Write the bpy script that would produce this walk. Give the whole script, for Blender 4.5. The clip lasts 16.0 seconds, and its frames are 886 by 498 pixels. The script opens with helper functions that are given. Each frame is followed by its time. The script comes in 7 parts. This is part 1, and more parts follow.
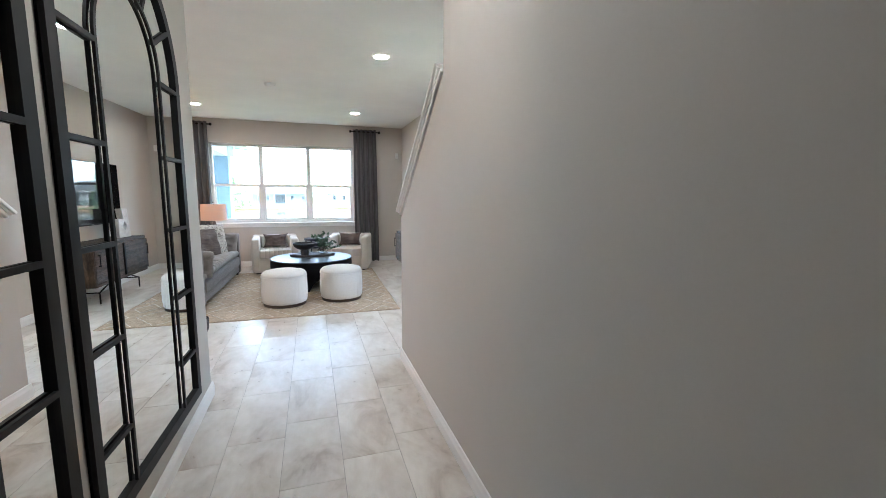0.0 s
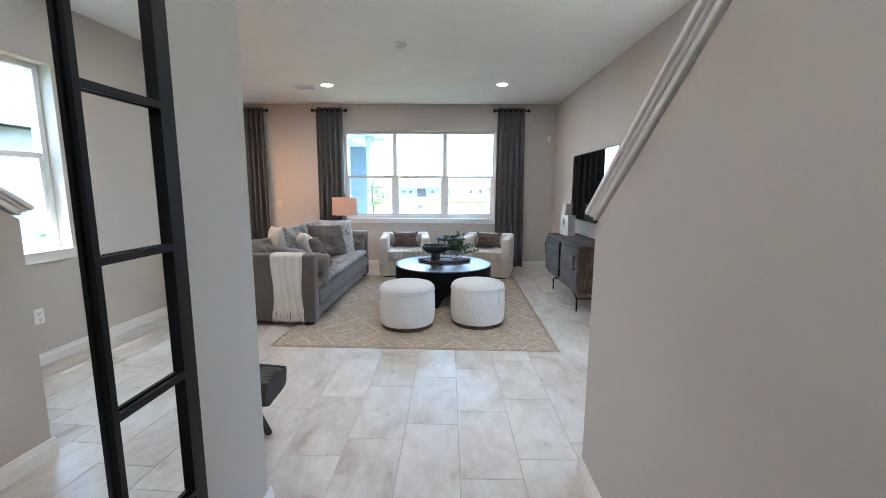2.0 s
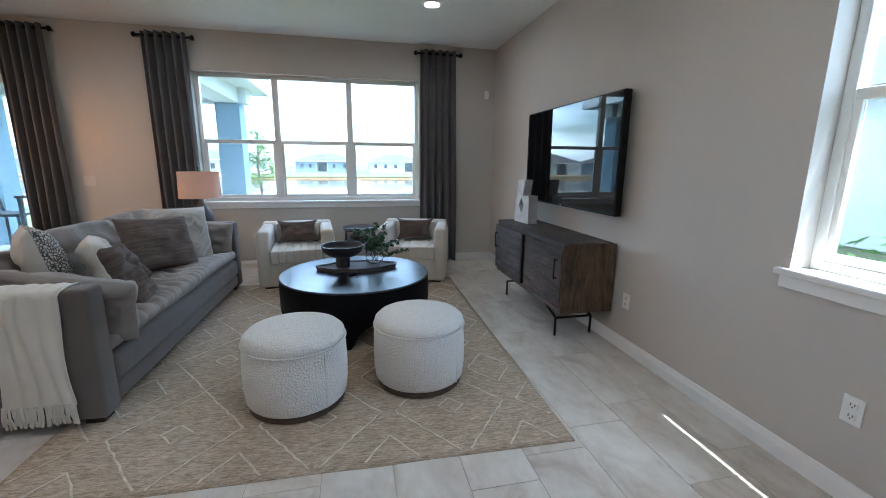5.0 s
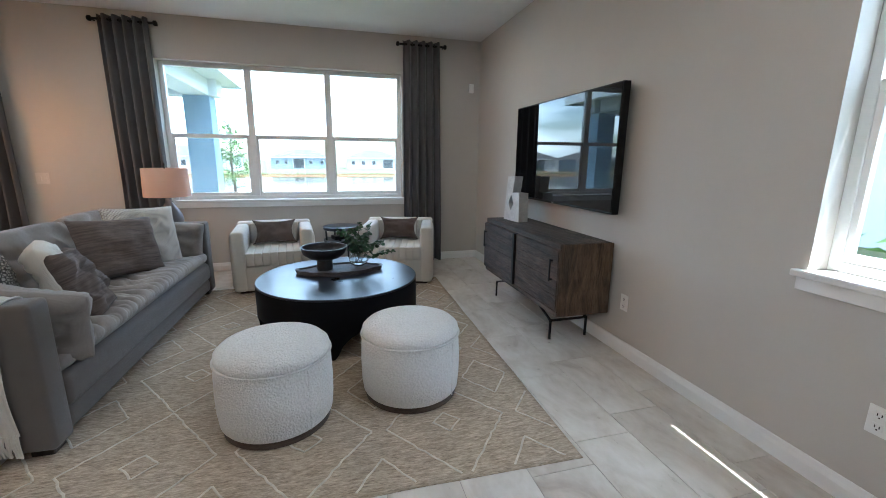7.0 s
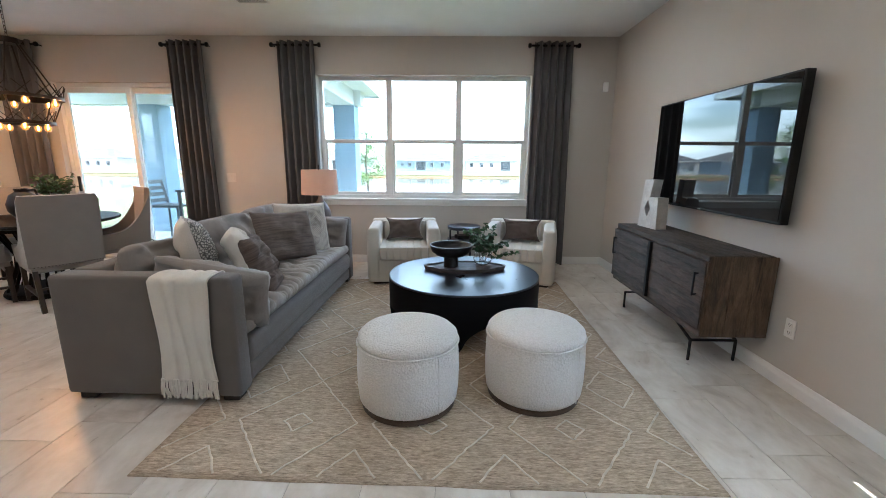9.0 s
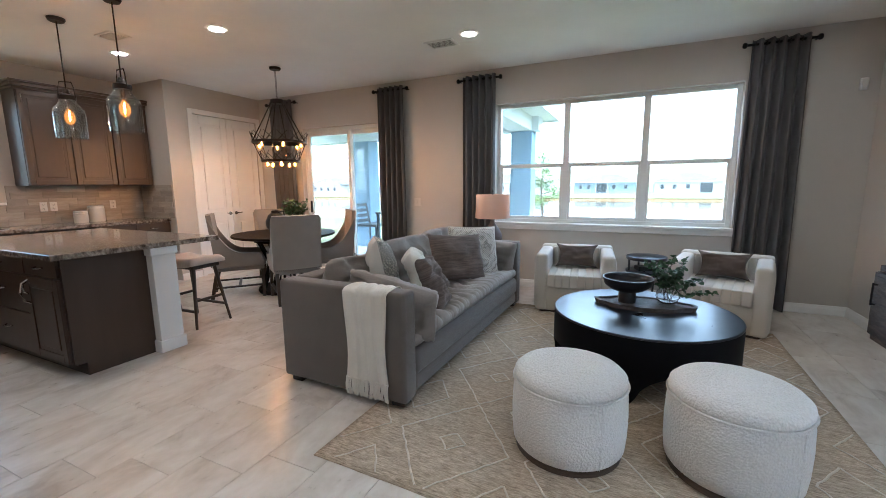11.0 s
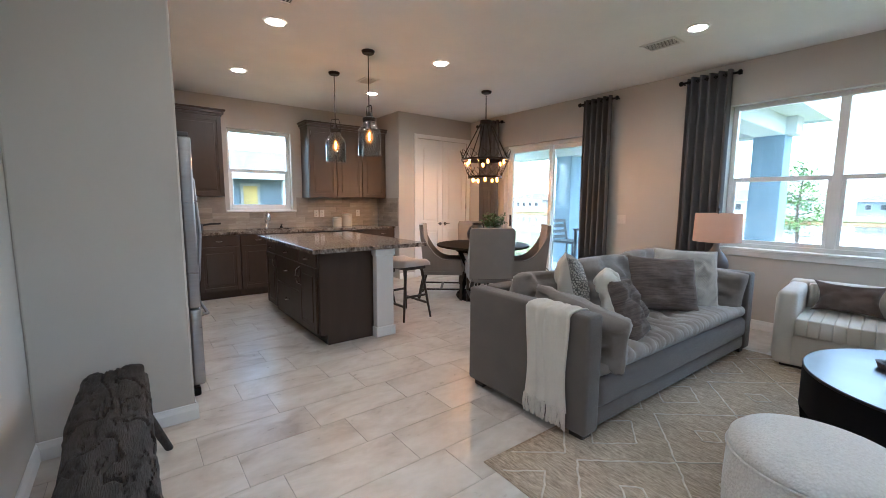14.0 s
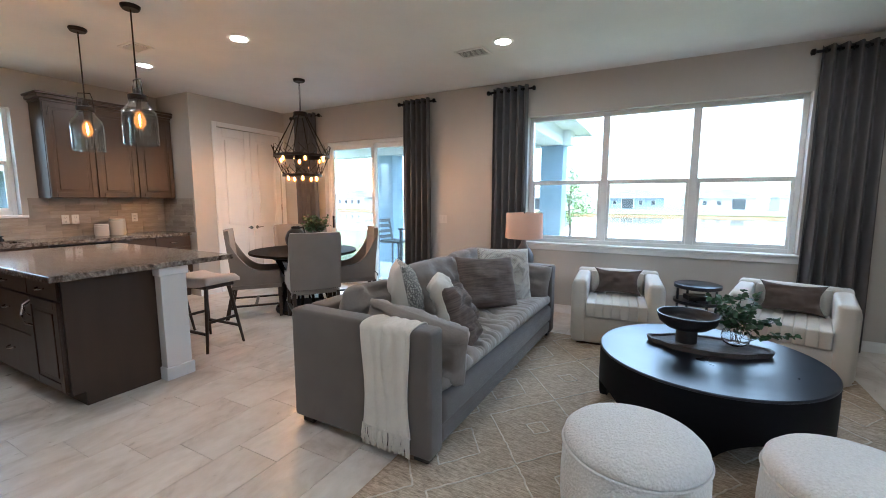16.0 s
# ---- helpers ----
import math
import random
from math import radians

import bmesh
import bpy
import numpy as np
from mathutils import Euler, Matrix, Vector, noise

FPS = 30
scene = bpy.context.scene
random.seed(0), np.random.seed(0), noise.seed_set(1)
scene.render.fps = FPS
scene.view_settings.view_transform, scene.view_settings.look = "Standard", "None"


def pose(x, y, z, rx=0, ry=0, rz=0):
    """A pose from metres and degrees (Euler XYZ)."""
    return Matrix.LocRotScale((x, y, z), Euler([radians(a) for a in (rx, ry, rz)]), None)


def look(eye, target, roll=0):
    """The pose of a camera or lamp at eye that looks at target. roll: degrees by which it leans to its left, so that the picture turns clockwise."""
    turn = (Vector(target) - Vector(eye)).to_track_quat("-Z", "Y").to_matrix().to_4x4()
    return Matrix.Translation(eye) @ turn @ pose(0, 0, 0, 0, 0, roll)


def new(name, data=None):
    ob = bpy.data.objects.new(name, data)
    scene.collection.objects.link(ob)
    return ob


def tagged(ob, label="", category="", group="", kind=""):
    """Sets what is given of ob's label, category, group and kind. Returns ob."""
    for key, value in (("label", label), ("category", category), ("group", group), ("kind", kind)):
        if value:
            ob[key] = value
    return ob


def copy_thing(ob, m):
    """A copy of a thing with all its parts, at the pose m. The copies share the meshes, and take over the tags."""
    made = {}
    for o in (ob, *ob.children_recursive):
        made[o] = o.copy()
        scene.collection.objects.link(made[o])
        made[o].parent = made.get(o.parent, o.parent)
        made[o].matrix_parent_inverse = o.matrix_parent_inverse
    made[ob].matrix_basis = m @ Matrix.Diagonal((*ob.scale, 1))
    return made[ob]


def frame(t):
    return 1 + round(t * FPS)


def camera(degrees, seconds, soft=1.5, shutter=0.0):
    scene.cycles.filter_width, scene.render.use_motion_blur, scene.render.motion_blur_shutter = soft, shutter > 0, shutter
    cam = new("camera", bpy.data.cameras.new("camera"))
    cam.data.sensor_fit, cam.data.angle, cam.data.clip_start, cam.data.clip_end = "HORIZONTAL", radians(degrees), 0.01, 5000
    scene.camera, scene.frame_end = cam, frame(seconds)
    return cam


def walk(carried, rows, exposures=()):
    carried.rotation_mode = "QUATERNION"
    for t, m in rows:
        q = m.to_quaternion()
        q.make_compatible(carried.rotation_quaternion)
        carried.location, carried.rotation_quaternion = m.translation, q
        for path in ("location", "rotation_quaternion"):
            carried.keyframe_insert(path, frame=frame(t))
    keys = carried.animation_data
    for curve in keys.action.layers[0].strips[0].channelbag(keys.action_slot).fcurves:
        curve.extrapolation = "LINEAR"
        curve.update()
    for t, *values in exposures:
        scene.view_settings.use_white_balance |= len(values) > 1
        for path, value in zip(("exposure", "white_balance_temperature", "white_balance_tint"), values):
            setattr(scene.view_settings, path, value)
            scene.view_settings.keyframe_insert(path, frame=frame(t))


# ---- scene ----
cam = camera(94.8, 16.0, soft=0.9)
PATH = [
    (0, (0.174, -0.054, 1.414), (0.782, 1.834, 1.155), 0.3),
    (0.5, (0.213, 0.232, 1.432), (0.572, 2.181, 1.162), 0.1),
    (1, (0.219, 0.61, 1.38), (0.407, 2.583, 1.11), 0.1),
    (1.5, (0.205, 1.004, 1.415), (0.256, 2.983, 1.131), 0.1),
    (2, (0.23, 1.476, 1.388), (0.2, 3.454, 1.097), 0.3),
    (2.5, (0.237, 1.853, 1.375), (0.157, 3.827, 1.064), 0.1),
    (3, (0.177, 2.188, 1.365), (0.123, 4.16, 1.033), 0.3),
    (3.5, (0.175, 2.5, 1.374), (0.183, 4.468, 1.019), 0.3),
    (4, (0.132, 2.776, 1.355), (0.247, 4.738, 0.98), 0.3),
    (4.5, (0.098, 3.017, 1.357), (0.362, 4.961, 0.964), 0.3),
    (5, (0.159, 3.236, 1.342), (0.579, 5.149, 0.935), 0.5),
    (5.2, (0.183, 3.306, 1.34), (0.661, 5.204, 0.929), 0.7),
    (7.3, (0.120, 3.435, 1.336), (0.637, 5.323, 0.912), 0.5),
    (7.5, (0.116, 3.430, 1.335), (0.584, 5.328, 0.911), 0.5),
    (8, (0.098, 3.418, 1.334), (0.420, 5.348, 0.913), 0.5),
    (8.5, (0.079, 3.407, 1.332), (0.232, 5.357, 0.913), 0.4),
    (9, (0.024, 3.404, 1.335), (-0.001, 5.360, 0.919), 0.4),
    (9.5, (-0.009, 3.413, 1.344), (-0.232, 5.358, 0.935), 0.6),
    (10, (-0.006, 3.411, 1.351), (-0.434, 5.326, 0.966), 0.4),
    (10.2, (0.032, 3.403, 1.352), (-0.496, 5.298, 0.99), 0.0),
    (12.3, (0.075, 3.602, 1.342), (-1.119, 5.186, 1.085), 0.3),
    (12.5, (0.093, 3.6, 1.337), (-1.164, 5.135, 1.084), 0.3),
    (13, (0.106, 3.576, 1.34), (-1.289, 4.987, 1.092), 0.4),
    (13.5, (0.092, 3.543, 1.346), (-1.412, 4.839, 1.104), 0.4),
    (14, (0.083, 3.524, 1.345), (-1.493, 4.734, 1.114), 0.3),
    (14.5, (0.056, 3.498, 1.359), (-1.552, 4.666, 1.139), 0.3),
    (15, (-0.012, 3.505, 1.374), (-1.532, 4.785, 1.152), 0.2),
    (15.5, (-0.081, 3.605, 1.386), (-1.357, 5.127, 1.15), 0.2),
    (16, (-0.148, 3.746, 1.393), (-1.08, 5.499, 1.151), 0.1),
]
walk(cam, [(t, look(eye, target, roll)) for t, eye, target, roll in PATH],
     exposures=((0.0, 4.8, 5740, 7), (1.5, 4.64, 5600, 7), (3.0, 4.26, 5430, 6), (5.0, 3.88, 5400, 5), (9.0, 4.15, 5780, 6), (12.5, 4.12, 5520, 6), (16.0, 4.16, 5520, 6)))

# ---- world, sun, exposure ----
SUN_DIR = Vector((0.21, -0.205, 0.87)).normalized()      # towards the sun
world = bpy.data.worlds.new("sky")
scene.world = world
world.use_nodes = True
wn = world.node_tree
wn.nodes.clear()
sky = wn.nodes.new("ShaderNodeTexSky")
sky.sky_type = "NISHITA"
sky.sun_disc = False
sky.sun_elevation = math.asin(SUN_DIR.z)
sky.sun_rotation = math.atan2(SUN_DIR.x, SUN_DIR.y)
sky.dust_density = 2.0
# thin broken cloud over the blue
tc = wn.nodes.new("ShaderNodeTexCoord")
cl = wn.nodes.new("ShaderNodeTexNoise")
cl.inputs["Scale"].default_value = 2.2
cl.inputs["Detail"].default_value = 6
mp = wn.nodes.new("ShaderNodeMapping")
mp.inputs["Scale"].default_value = (1, 1, 4.5)
wn.links.new(tc.outputs["Generated"], mp.inputs[0])
wn.links.new(mp.outputs[0], cl.inputs["Vector"])
cr = wn.nodes.new("ShaderNodeValToRGB")
cr.color_ramp.elements[0].position, cr.color_ramp.elements[1].position = 0.42, 0.72
mx = wn.nodes.new("ShaderNodeMix")
mx.data_type = "RGBA"
mx.inputs["B"].default_value = (12.6, 13.8, 16.0, 1)
wn.links.new(cl.outputs["Fac"], cr.inputs[0])
wn.links.new(cr.outputs["Color"], mx.inputs["Factor"])
wn.links.new(sky.outputs[0], mx.inputs["A"])
bg = wn.nodes.new("ShaderNodeBackground")
bg.inputs["Strength"].default_value = 0.15
wo = wn.nodes.new("ShaderNodeOutputWorld")
wn.links.new(mx.outputs["Result"], bg.inputs["Color"])
wn.links.new(bg.outputs[0], wo.inputs["Surface"])

sun_data = bpy.data.lights.new("sun", "SUN")
sun_data.energy, sun_data.angle, sun_data.color = 2.0, radians(0.5), (1.0, 0.95, 0.87)
sun = new("sun", sun_data)
sun.matrix_world = look(SUN_DIR * 50, (0, 0, 0))


# ---- materials ----
def nodes_of(name):
    m = bpy.data.materials.new(name)
    m.use_nodes = True
    t = m.node_tree
    return m, t, t.nodes["Principled BSDF"]


def noise_node(t, scale, detail=4, stretch=(1, 1, 1), rough=0.55, space="Object"):
    co = t.nodes.new("ShaderNodeTexCoord")
    ma = t.nodes.new("ShaderNodeMapping")
    ma.inputs["Scale"].default_value = stretch
    no = t.nodes.new("ShaderNodeTexNoise")
    no.inputs["Scale"].default_value, no.inputs["Detail"].default_value, no.inputs["Roughness"].default_value = scale, detail, rough
    t.links.new(co.outputs[space], ma.inputs[0])
    t.links.new(ma.outputs[0], no.inputs["Vector"])
    return no, ma


def ramp_node(t, src, stops):
    r = t.nodes.new("ShaderNodeValToRGB")
    e = r.color_ramp.elements
    while len(e) < len(stops):
        e.new(0.5)
    for k, (p, c) in enumerate(stops):
        e[k].position, e[k].color = p, (*c, 1)
    t.links.new(src, r.inputs[0])
    return r


def shade(c, k):
    return tuple(min(1.0, v * k) for v in c)


def surface(name, col, rough=0.6, metal=0.0, var=0.10, scale=6.0, fine=120.0, bump=0.15, bump_d=0.001, stretch=(1, 1, 1), island=0.0, spec=0.5, sheen=0.0, col2=None):
    """Two scales of variation over a base colour, and a fine relief."""
    m, t, p = nodes_of(name)
    a, _ = noise_node(t, scale, 5, stretch)
    lo, hi = (shade(col, 1 - var), shade(col, 1 + var)) if col2 is None else (col, col2)
    r = ramp_node(t, a.outputs["Fac"], [(0.3, lo), (0.7, hi)])
    f, _ = noise_node(t, fine, 3, stretch)
    mix = t.nodes.new("ShaderNodeMix")
    mix.data_type, mix.blend_type = "RGBA", "MULTIPLY"
    mix.inputs["Factor"].default_value = 1.0
    fr = ramp_node(t, f.outputs["Fac"], [(0.25, (1 - var * 0.6,) * 3), (0.75, (1, 1, 1))])
    t.links.new(r.outputs[0], mix.inputs["A"])
    t.links.new(fr.outputs[0], mix.inputs["B"])
    out = mix.outputs["Result"]
    if island:
        oi = t.nodes.new("ShaderNodeObjectInfo")
        hs = t.nodes.new("ShaderNodeHueSaturation")
        mr = t.nodes.new("ShaderNodeMapRange")
        mr.inputs["To Min"].default_value, mr.inputs["To Max"].default_value = 1 - island, 1 + island
        t.links.new(oi.outputs["Random"], mr.inputs["Value"])
        t.links.new(mr.outputs[0], hs.inputs["Value"])
        t.links.new(out, hs.inputs["Color"])
        out = hs.outputs["Color"]
    t.links.new(out, p.inputs["Base Color"])
    rr = t.nodes.new("ShaderNodeMapRange")
    rr.inputs["To Min"].default_value, rr.inputs["To Max"].default_value = max(0.02, rough - 0.07), min(1, rough + 0.07)
    t.links.new(a.outputs["Fac"], rr.inputs["Value"])
    t.links.new(rr.outputs[0], p.inputs["Roughness"])
    p.inputs["Metallic"].default_value = metal
    p.inputs["Specular IOR Level"].default_value = spec
    if sheen:
        p.inputs["Sheen Weight"].default_value = sheen
        p.inputs["Sheen Roughness"].default_value = 0.5
    if bump:
        b = t.nodes.new("ShaderNodeBump")
        b.inputs["Strength"].default_value, b.inputs["Distance"].default_value = bump, bump_d
        t.links.new(f.outputs["Fac"], b.inputs["Height"])
        t.links.new(b.outputs[0], p.inputs["Normal"])
    return m


def weave(name, col, scale=420.0, rough=0.9, bump=0.5, bump_d=0.0012, var=0.12, wrinkle=0.0, sheen=0.3, col2=None):
    """Cloth: crossed threads, slubs and slow tone changes."""
    m, t, p = nodes_of(name)
    a, _ = noise_node(t, 5.0, 4)
    r = ramp_node(t, a.outputs["Fac"], [(0.3, shade(col, 1 - var)), (0.7, shade(col2 or col, 1 + var))])
    u, _ = noise_node(t, scale * 0.25, 2, (1, 1, 9))
    v, _ = noise_node(t, scale * 0.25, 2, (9, 9, 1))
    ad = t.nodes.new("ShaderNodeMath")
    ad.operation = "ADD"
    t.links.new(u.outputs["Fac"], ad.inputs[0])
    t.links.new(v.outputs["Fac"], ad.inputs[1])
    fr = ramp_node(t, ad.outputs[0], [(0.75, (0.84, 0.84, 0.84)), (1.0, (1, 1, 1))])
    fr.color_ramp.elements[0].position = 0.35
    mix = t.nodes.new("ShaderNodeMix")
    mix.data_type, mix.blend_type = "RGBA", "MULTIPLY"
    mix.inputs["Factor"].default_value = 1.0
    t.links.new(r.outputs[0], mix.inputs["A"])
    t.links.new(fr.outputs[0], mix.inputs["B"])
    t.links.new(mix.outputs["Result"], p.inputs["Base Color"])
    p.inputs["Roughness"].default_value = rough
    p.inputs["Specular IOR Level"].default_value = 0.2
    p.inputs["Sheen Weight"].default_value = sheen
    b = t.nodes.new("ShaderNodeBump")
    b.inputs["Strength"].default_value, b.inputs["Distance"].default_value = bump, bump_d
    t.links.new(ad.outputs[0], b.inputs["Height"])
    last = b
    if wrinkle:
        w, _ = noise_node(t, 7.0, 3, (1, 2.5, 1))
        b2 = t.nodes.new("ShaderNodeBump")
        b2.inputs["Strength"].default_value, b2.inputs["Distance"].default_value = wrinkle, 0.02
        t.links.new(w.outputs["Fac"], b2.inputs["Height"])
        t.links.new(b.outputs[0], b2.inputs["Normal"])
        last = b2
    t.links.new(last.outputs[0], p.inputs["Normal"])
    return m


def wood(name, dark, light, rough=0.55, stretch=(14, 1.2, 14), scale=3.0, bump=0.4, bump_d=0.002, vary=0.0, con=0.18, patch=0.0, deep=0.0):
    m, t, p = nodes_of(name)
    a, ma = noise_node(t, scale, 7, stretch, 0.65)
    a.inputs["Distortion"].default_value = 0.6
    r = ramp_node(t, a.outputs["Fac"], [(0.5 - con, dark), (0.5 + con, light)])
    f, _ = noise_node(t, scale * 7, 4, stretch)
    mix = t.nodes.new("ShaderNodeMix")
    mix.data_type, mix.blend_type = "RGBA", "MULTIPLY"
    mix.inputs["Factor"].default_value = 1.0
    fr = ramp_node(t, f.outputs["Fac"], [(0.3, (0.72, 0.72, 0.72)), (0.65, (1, 1, 1))])
    t.links.new(r.outputs[0], mix.inputs["A"])
    t.links.new(fr.outputs[0], mix.inputs["B"])
    out = mix.outputs["Result"]
    if patch:
        w, _ = noise_node(t, 4.5, 4)
        wr = ramp_node(t, w.outputs["Fac"], [(0.38, (1 - patch,) * 3), (0.62, (1, 1, 1))])
        m2 = t.nodes.new("ShaderNodeMix")
        m2.data_type, m2.blend_type = "RGBA", "MULTIPLY"
        m2.inputs["Factor"].default_value = 1.0
        t.links.new(out, m2.inputs["A"])
        t.links.new(wr.outputs[0], m2.inputs["B"])
        out = m2.outputs["Result"]
    if vary:
        oi = t.nodes.new("ShaderNodeObjectInfo")
        hs = t.nodes.new("ShaderNodeHueSaturation")
        mr = t.nodes.new("ShaderNodeMapRange")
        mr.inputs["To Min"].default_value, mr.inputs["To Max"].default_value = 1 - vary, 1 + vary
        t.links.new(oi.outputs["Random"], mr.inputs["Value"])
        t.links.new(mr.outputs[0], hs.inputs["Value"])
        t.links.new(out, hs.inputs["Color"])
        out = hs.outputs["Color"]
    t.links.new(out, p.inputs["Base Color"])
    rr = ramp_node(t, f.outputs["Fac"], [(0.3, (min(1, rough + 0.12),) * 3), (0.7, (max(0.05, rough - 0.08),) * 3)])
    t.links.new(rr.outputs[0], p.inputs["Roughness"])
    b = t.nodes.new("ShaderNodeBump")
    b.inputs["Strength"].default_value, b.inputs["Distance"].default_value = bump, bump_d
    t.links.new(f.outputs["Fac"], b.inputs["Height"])
    if deep:
        b2 = t.nodes.new("ShaderNodeBump")
        b2.inputs["Strength"].default_value, b2.inputs["Distance"].default_value = 1.0, deep
        t.links.new(a.outputs["Fac"], b2.inputs["Height"])
        t.links.new(b2.outputs[0], b.inputs["Normal"])
    t.links.new(b.outputs[0], p.inputs["Normal"])
    return m


def glow(name, col, strength):
    m, t, p = nodes_of(name)
    p.inputs["Base Color"].default_value = (*col, 1)
    p.inputs["Emission Color"].default_value = (*col, 1)
    p.inputs["Emission Strength"].default_value = strength
    return m


def pane_glass(name, tint=(0.96, 1.0, 0.985), gloss=0.035, glowing=0.0):
    """Thin window glass: clear, with a gloss that grows towards grazing."""
    m = bpy.data.materials.new(name)
    m.use_nodes = True
    t = m.node_tree
    t.nodes.clear()
    tr, gl, mi, fr, o = (t.nodes.new(k) for k in ("ShaderNodeBsdfTransparent", "ShaderNodeBsdfGlossy", "ShaderNodeMixShader", "ShaderNodeLayerWeight", "ShaderNodeOutputMaterial"))
    tr.inputs["Color"].default_value = (*tint, 1)
    gl.inputs["Roughness"].default_value = 0.01
    pw_, ml_ = t.nodes.new("ShaderNodeMath"), t.nodes.new("ShaderNodeMath")
    pw_.operation, pw_.inputs[1].default_value = "POWER", 4.0
    ml_.operation, ml_.inputs[1].default_value, ml_.inputs[2].default_value = "MULTIPLY_ADD", 0.8, gloss
    t.links.new(fr.outputs["Facing"], pw_.inputs[0])
    t.links.new(pw_.outputs[0], ml_.inputs[0])
    t.links.new(ml_.outputs[0], mi.inputs[0])
    t.links.new(tr.outputs[0], mi.inputs[1])
    t.links.new(gl.outputs[0], mi.inputs[2])
    last = mi
    if glowing:
        em, last = t.nodes.new("ShaderNodeEmission"), t.nodes.new("ShaderNodeAddShader")
        em.inputs["Color"].default_value, em.inputs["Strength"].default_value = (1.0, 0.40, 0.10, 1), glowing
        t.links.new(mi.outputs[0], last.inputs[0])
        t.links.new(em.outputs[0], last.inputs[1])
    t.links.new(last.outputs[0], o.inputs["Surface"])
    return m


WALL = surface("greige_wall_paint", (0.53, 0.495, 0.45), 0.62, var=0.03, scale=1.5, fine=160, bump=0.12, bump_d=0.0012, spec=0.35)
CEIL = surface("white_ceiling_texture", (0.83, 0.825, 0.80), 0.85, var=0.03, scale=2.0, fine=60, bump=0.25, bump_d=0.002, spec=0.2)
TRIM = surface("white_trim_paint", (0.80, 0.79, 0.77), 0.38, var=0.02, scale=3, fine=90, bump=0.04)
VINYL = surface("white_vinyl_frame", (0.80, 0.81, 0.80), 0.35, var=0.02, bump=0.03)
GROUT = surface("tile_grout", (0.36, 0.32, 0.28), 0.9, var=0.15, fine=300)
# tint added to dim the bright outdoors; the panes cast no shadow
GLASS = pane_glass("window_glass", (0.665, 0.70, 0.695))
BLACKMETAL = surface("black_powder_coat", (0.006, 0.006, 0.0065), 0.5, metal=0.0, var=0.2, fine=300, bump=0.1, bump_d=0.0004, spec=0.25)
BRONZE = surface("dark_bronze_metal", (0.03, 0.022, 0.018), 0.45, metal=0.7, var=0.25, fine=200, bump=0.15)
STEEL = surface("brushed_steel", (0.38, 0.38, 0.39), 0.3, metal=1.0, var=0.05, scale=3, fine=120, bump=0.05, stretch=(1, 1, 25))
CHROME = surface("satin_nickel", (0.62, 0.6, 0.57), 0.22, metal=1.0, var=0.03, bump=0.0)
DARKSTEEL = surface("dark_grey_fridge_side", (0.10, 0.10, 0.105), 0.45, metal=0.3, var=0.06)
CAB = surface("espresso_cabinet_wood", (0.052, 0.032, 0.0225), 0.42, var=0.10, scale=2.5, fine=45, bump=0.06, bump_d=0.0006, stretch=(6, 6, 0.8), island=0.05)
RUSTIC = wood("rustic_brown_wood", (0.020, 0.013, 0.009), (0.165, 0.112, 0.078), 0.66, (9, 1.1, 11), 2.4, 0.9, 0.004, vary=0.25, con=0.19, patch=0.4, deep=0.03)
RUSTICV = wood("rustic_brown_wood_upright", (0.024, 0.014, 0.009), (0.21, 0.130, 0.078), 0.66, (8, 8, 1.3), 2.4, 0.9, 0.004, vary=0.25, con=0.2, patch=0.4, deep=0.025)
# black lacquer; the blue of reflected sky is mixed into its base colour
BLACKWOOD = surface("black_lacquer_sky_tint", (0.005, 0.0065, 0.012), 0.30, var=0.15, scale=3, fine=40, bump=0.02, bump_d=0.0004, spec=0.8)
BLACKSIDE = surface("black_stained_wood", (0.004, 0.004, 0.0055), 0.55, var=0.15, scale=3, fine=40, bump=0.02, bump_d=0.0004, spec=0.12)
CHARRED = wood("charred_bench_wood", (0.008, 0.007, 0.007), (0.045, 0.034, 0.029), 0.62, (2, 20, 20), 2.0, 0.9, 0.006)
TABLEWOOD = wood("espresso_table_wood", (0.010, 0.008, 0.007), (0.022, 0.017, 0.015), 0.6, (14, 1, 14), 3.0, 0.1)
TABLEWOOD.node_tree.nodes["Principled BSDF"].inputs["Specular IOR Level"].default_value = 0.1
DARKLEG = wood("dark_brown_leg_wood", (0.02, 0.014, 0.01), (0.05, 0.033, 0.024), 0.4, (14, 14, 1), 3.0, 0.1)
# one sofa linen: body toned down for shade, cushions lightened for window light
SOFASHADED = weave("taupe_linen_shaded", (0.135, 0.116, 0.102), var=0.08, sheen=0.25)
SOFALIT = weave("taupe_wrinkled_linen_lit", (0.235, 0.205, 0.182), var=0.10, wrinkle=0.35, sheen=0.25)
BOUCLE, t_, p_ = nodes_of("white_boucle")
vo_ = t_.nodes.new("ShaderNodeTexVoronoi")
vo_.feature = "SMOOTH_F1"
vo_.inputs["Scale"].default_value, vo_.inputs["Smoothness"].default_value = 96.0, 0.6
nz_, _ = noise_node(t_, 260, 3)
ob_ = t_.nodes.new("ShaderNodeTexCoord")
t_.links.new(ob_.outputs["Object"], vo_.inputs["Vector"])
r_ = ramp_node(t_, vo_.outputs["Distance"], [(0.15, (0.86, 0.825, 0.78)), (0.8, (0.77, 0.735, 0.69))])
t_.links.new(r_.outputs[0], p_.inputs["Base Color"])
ad_ = t_.nodes.new("ShaderNodeMath")
ad_.operation = "MULTIPLY_ADD"
ad_.inputs[1].default_value = -1.0
t_.links.new(vo_.outputs["Distance"], ad_.inputs[0])
t_.links.new(nz_.outputs["Fac"], ad_.inputs[2])
b1_ = t_.nodes.new("ShaderNodeBump")
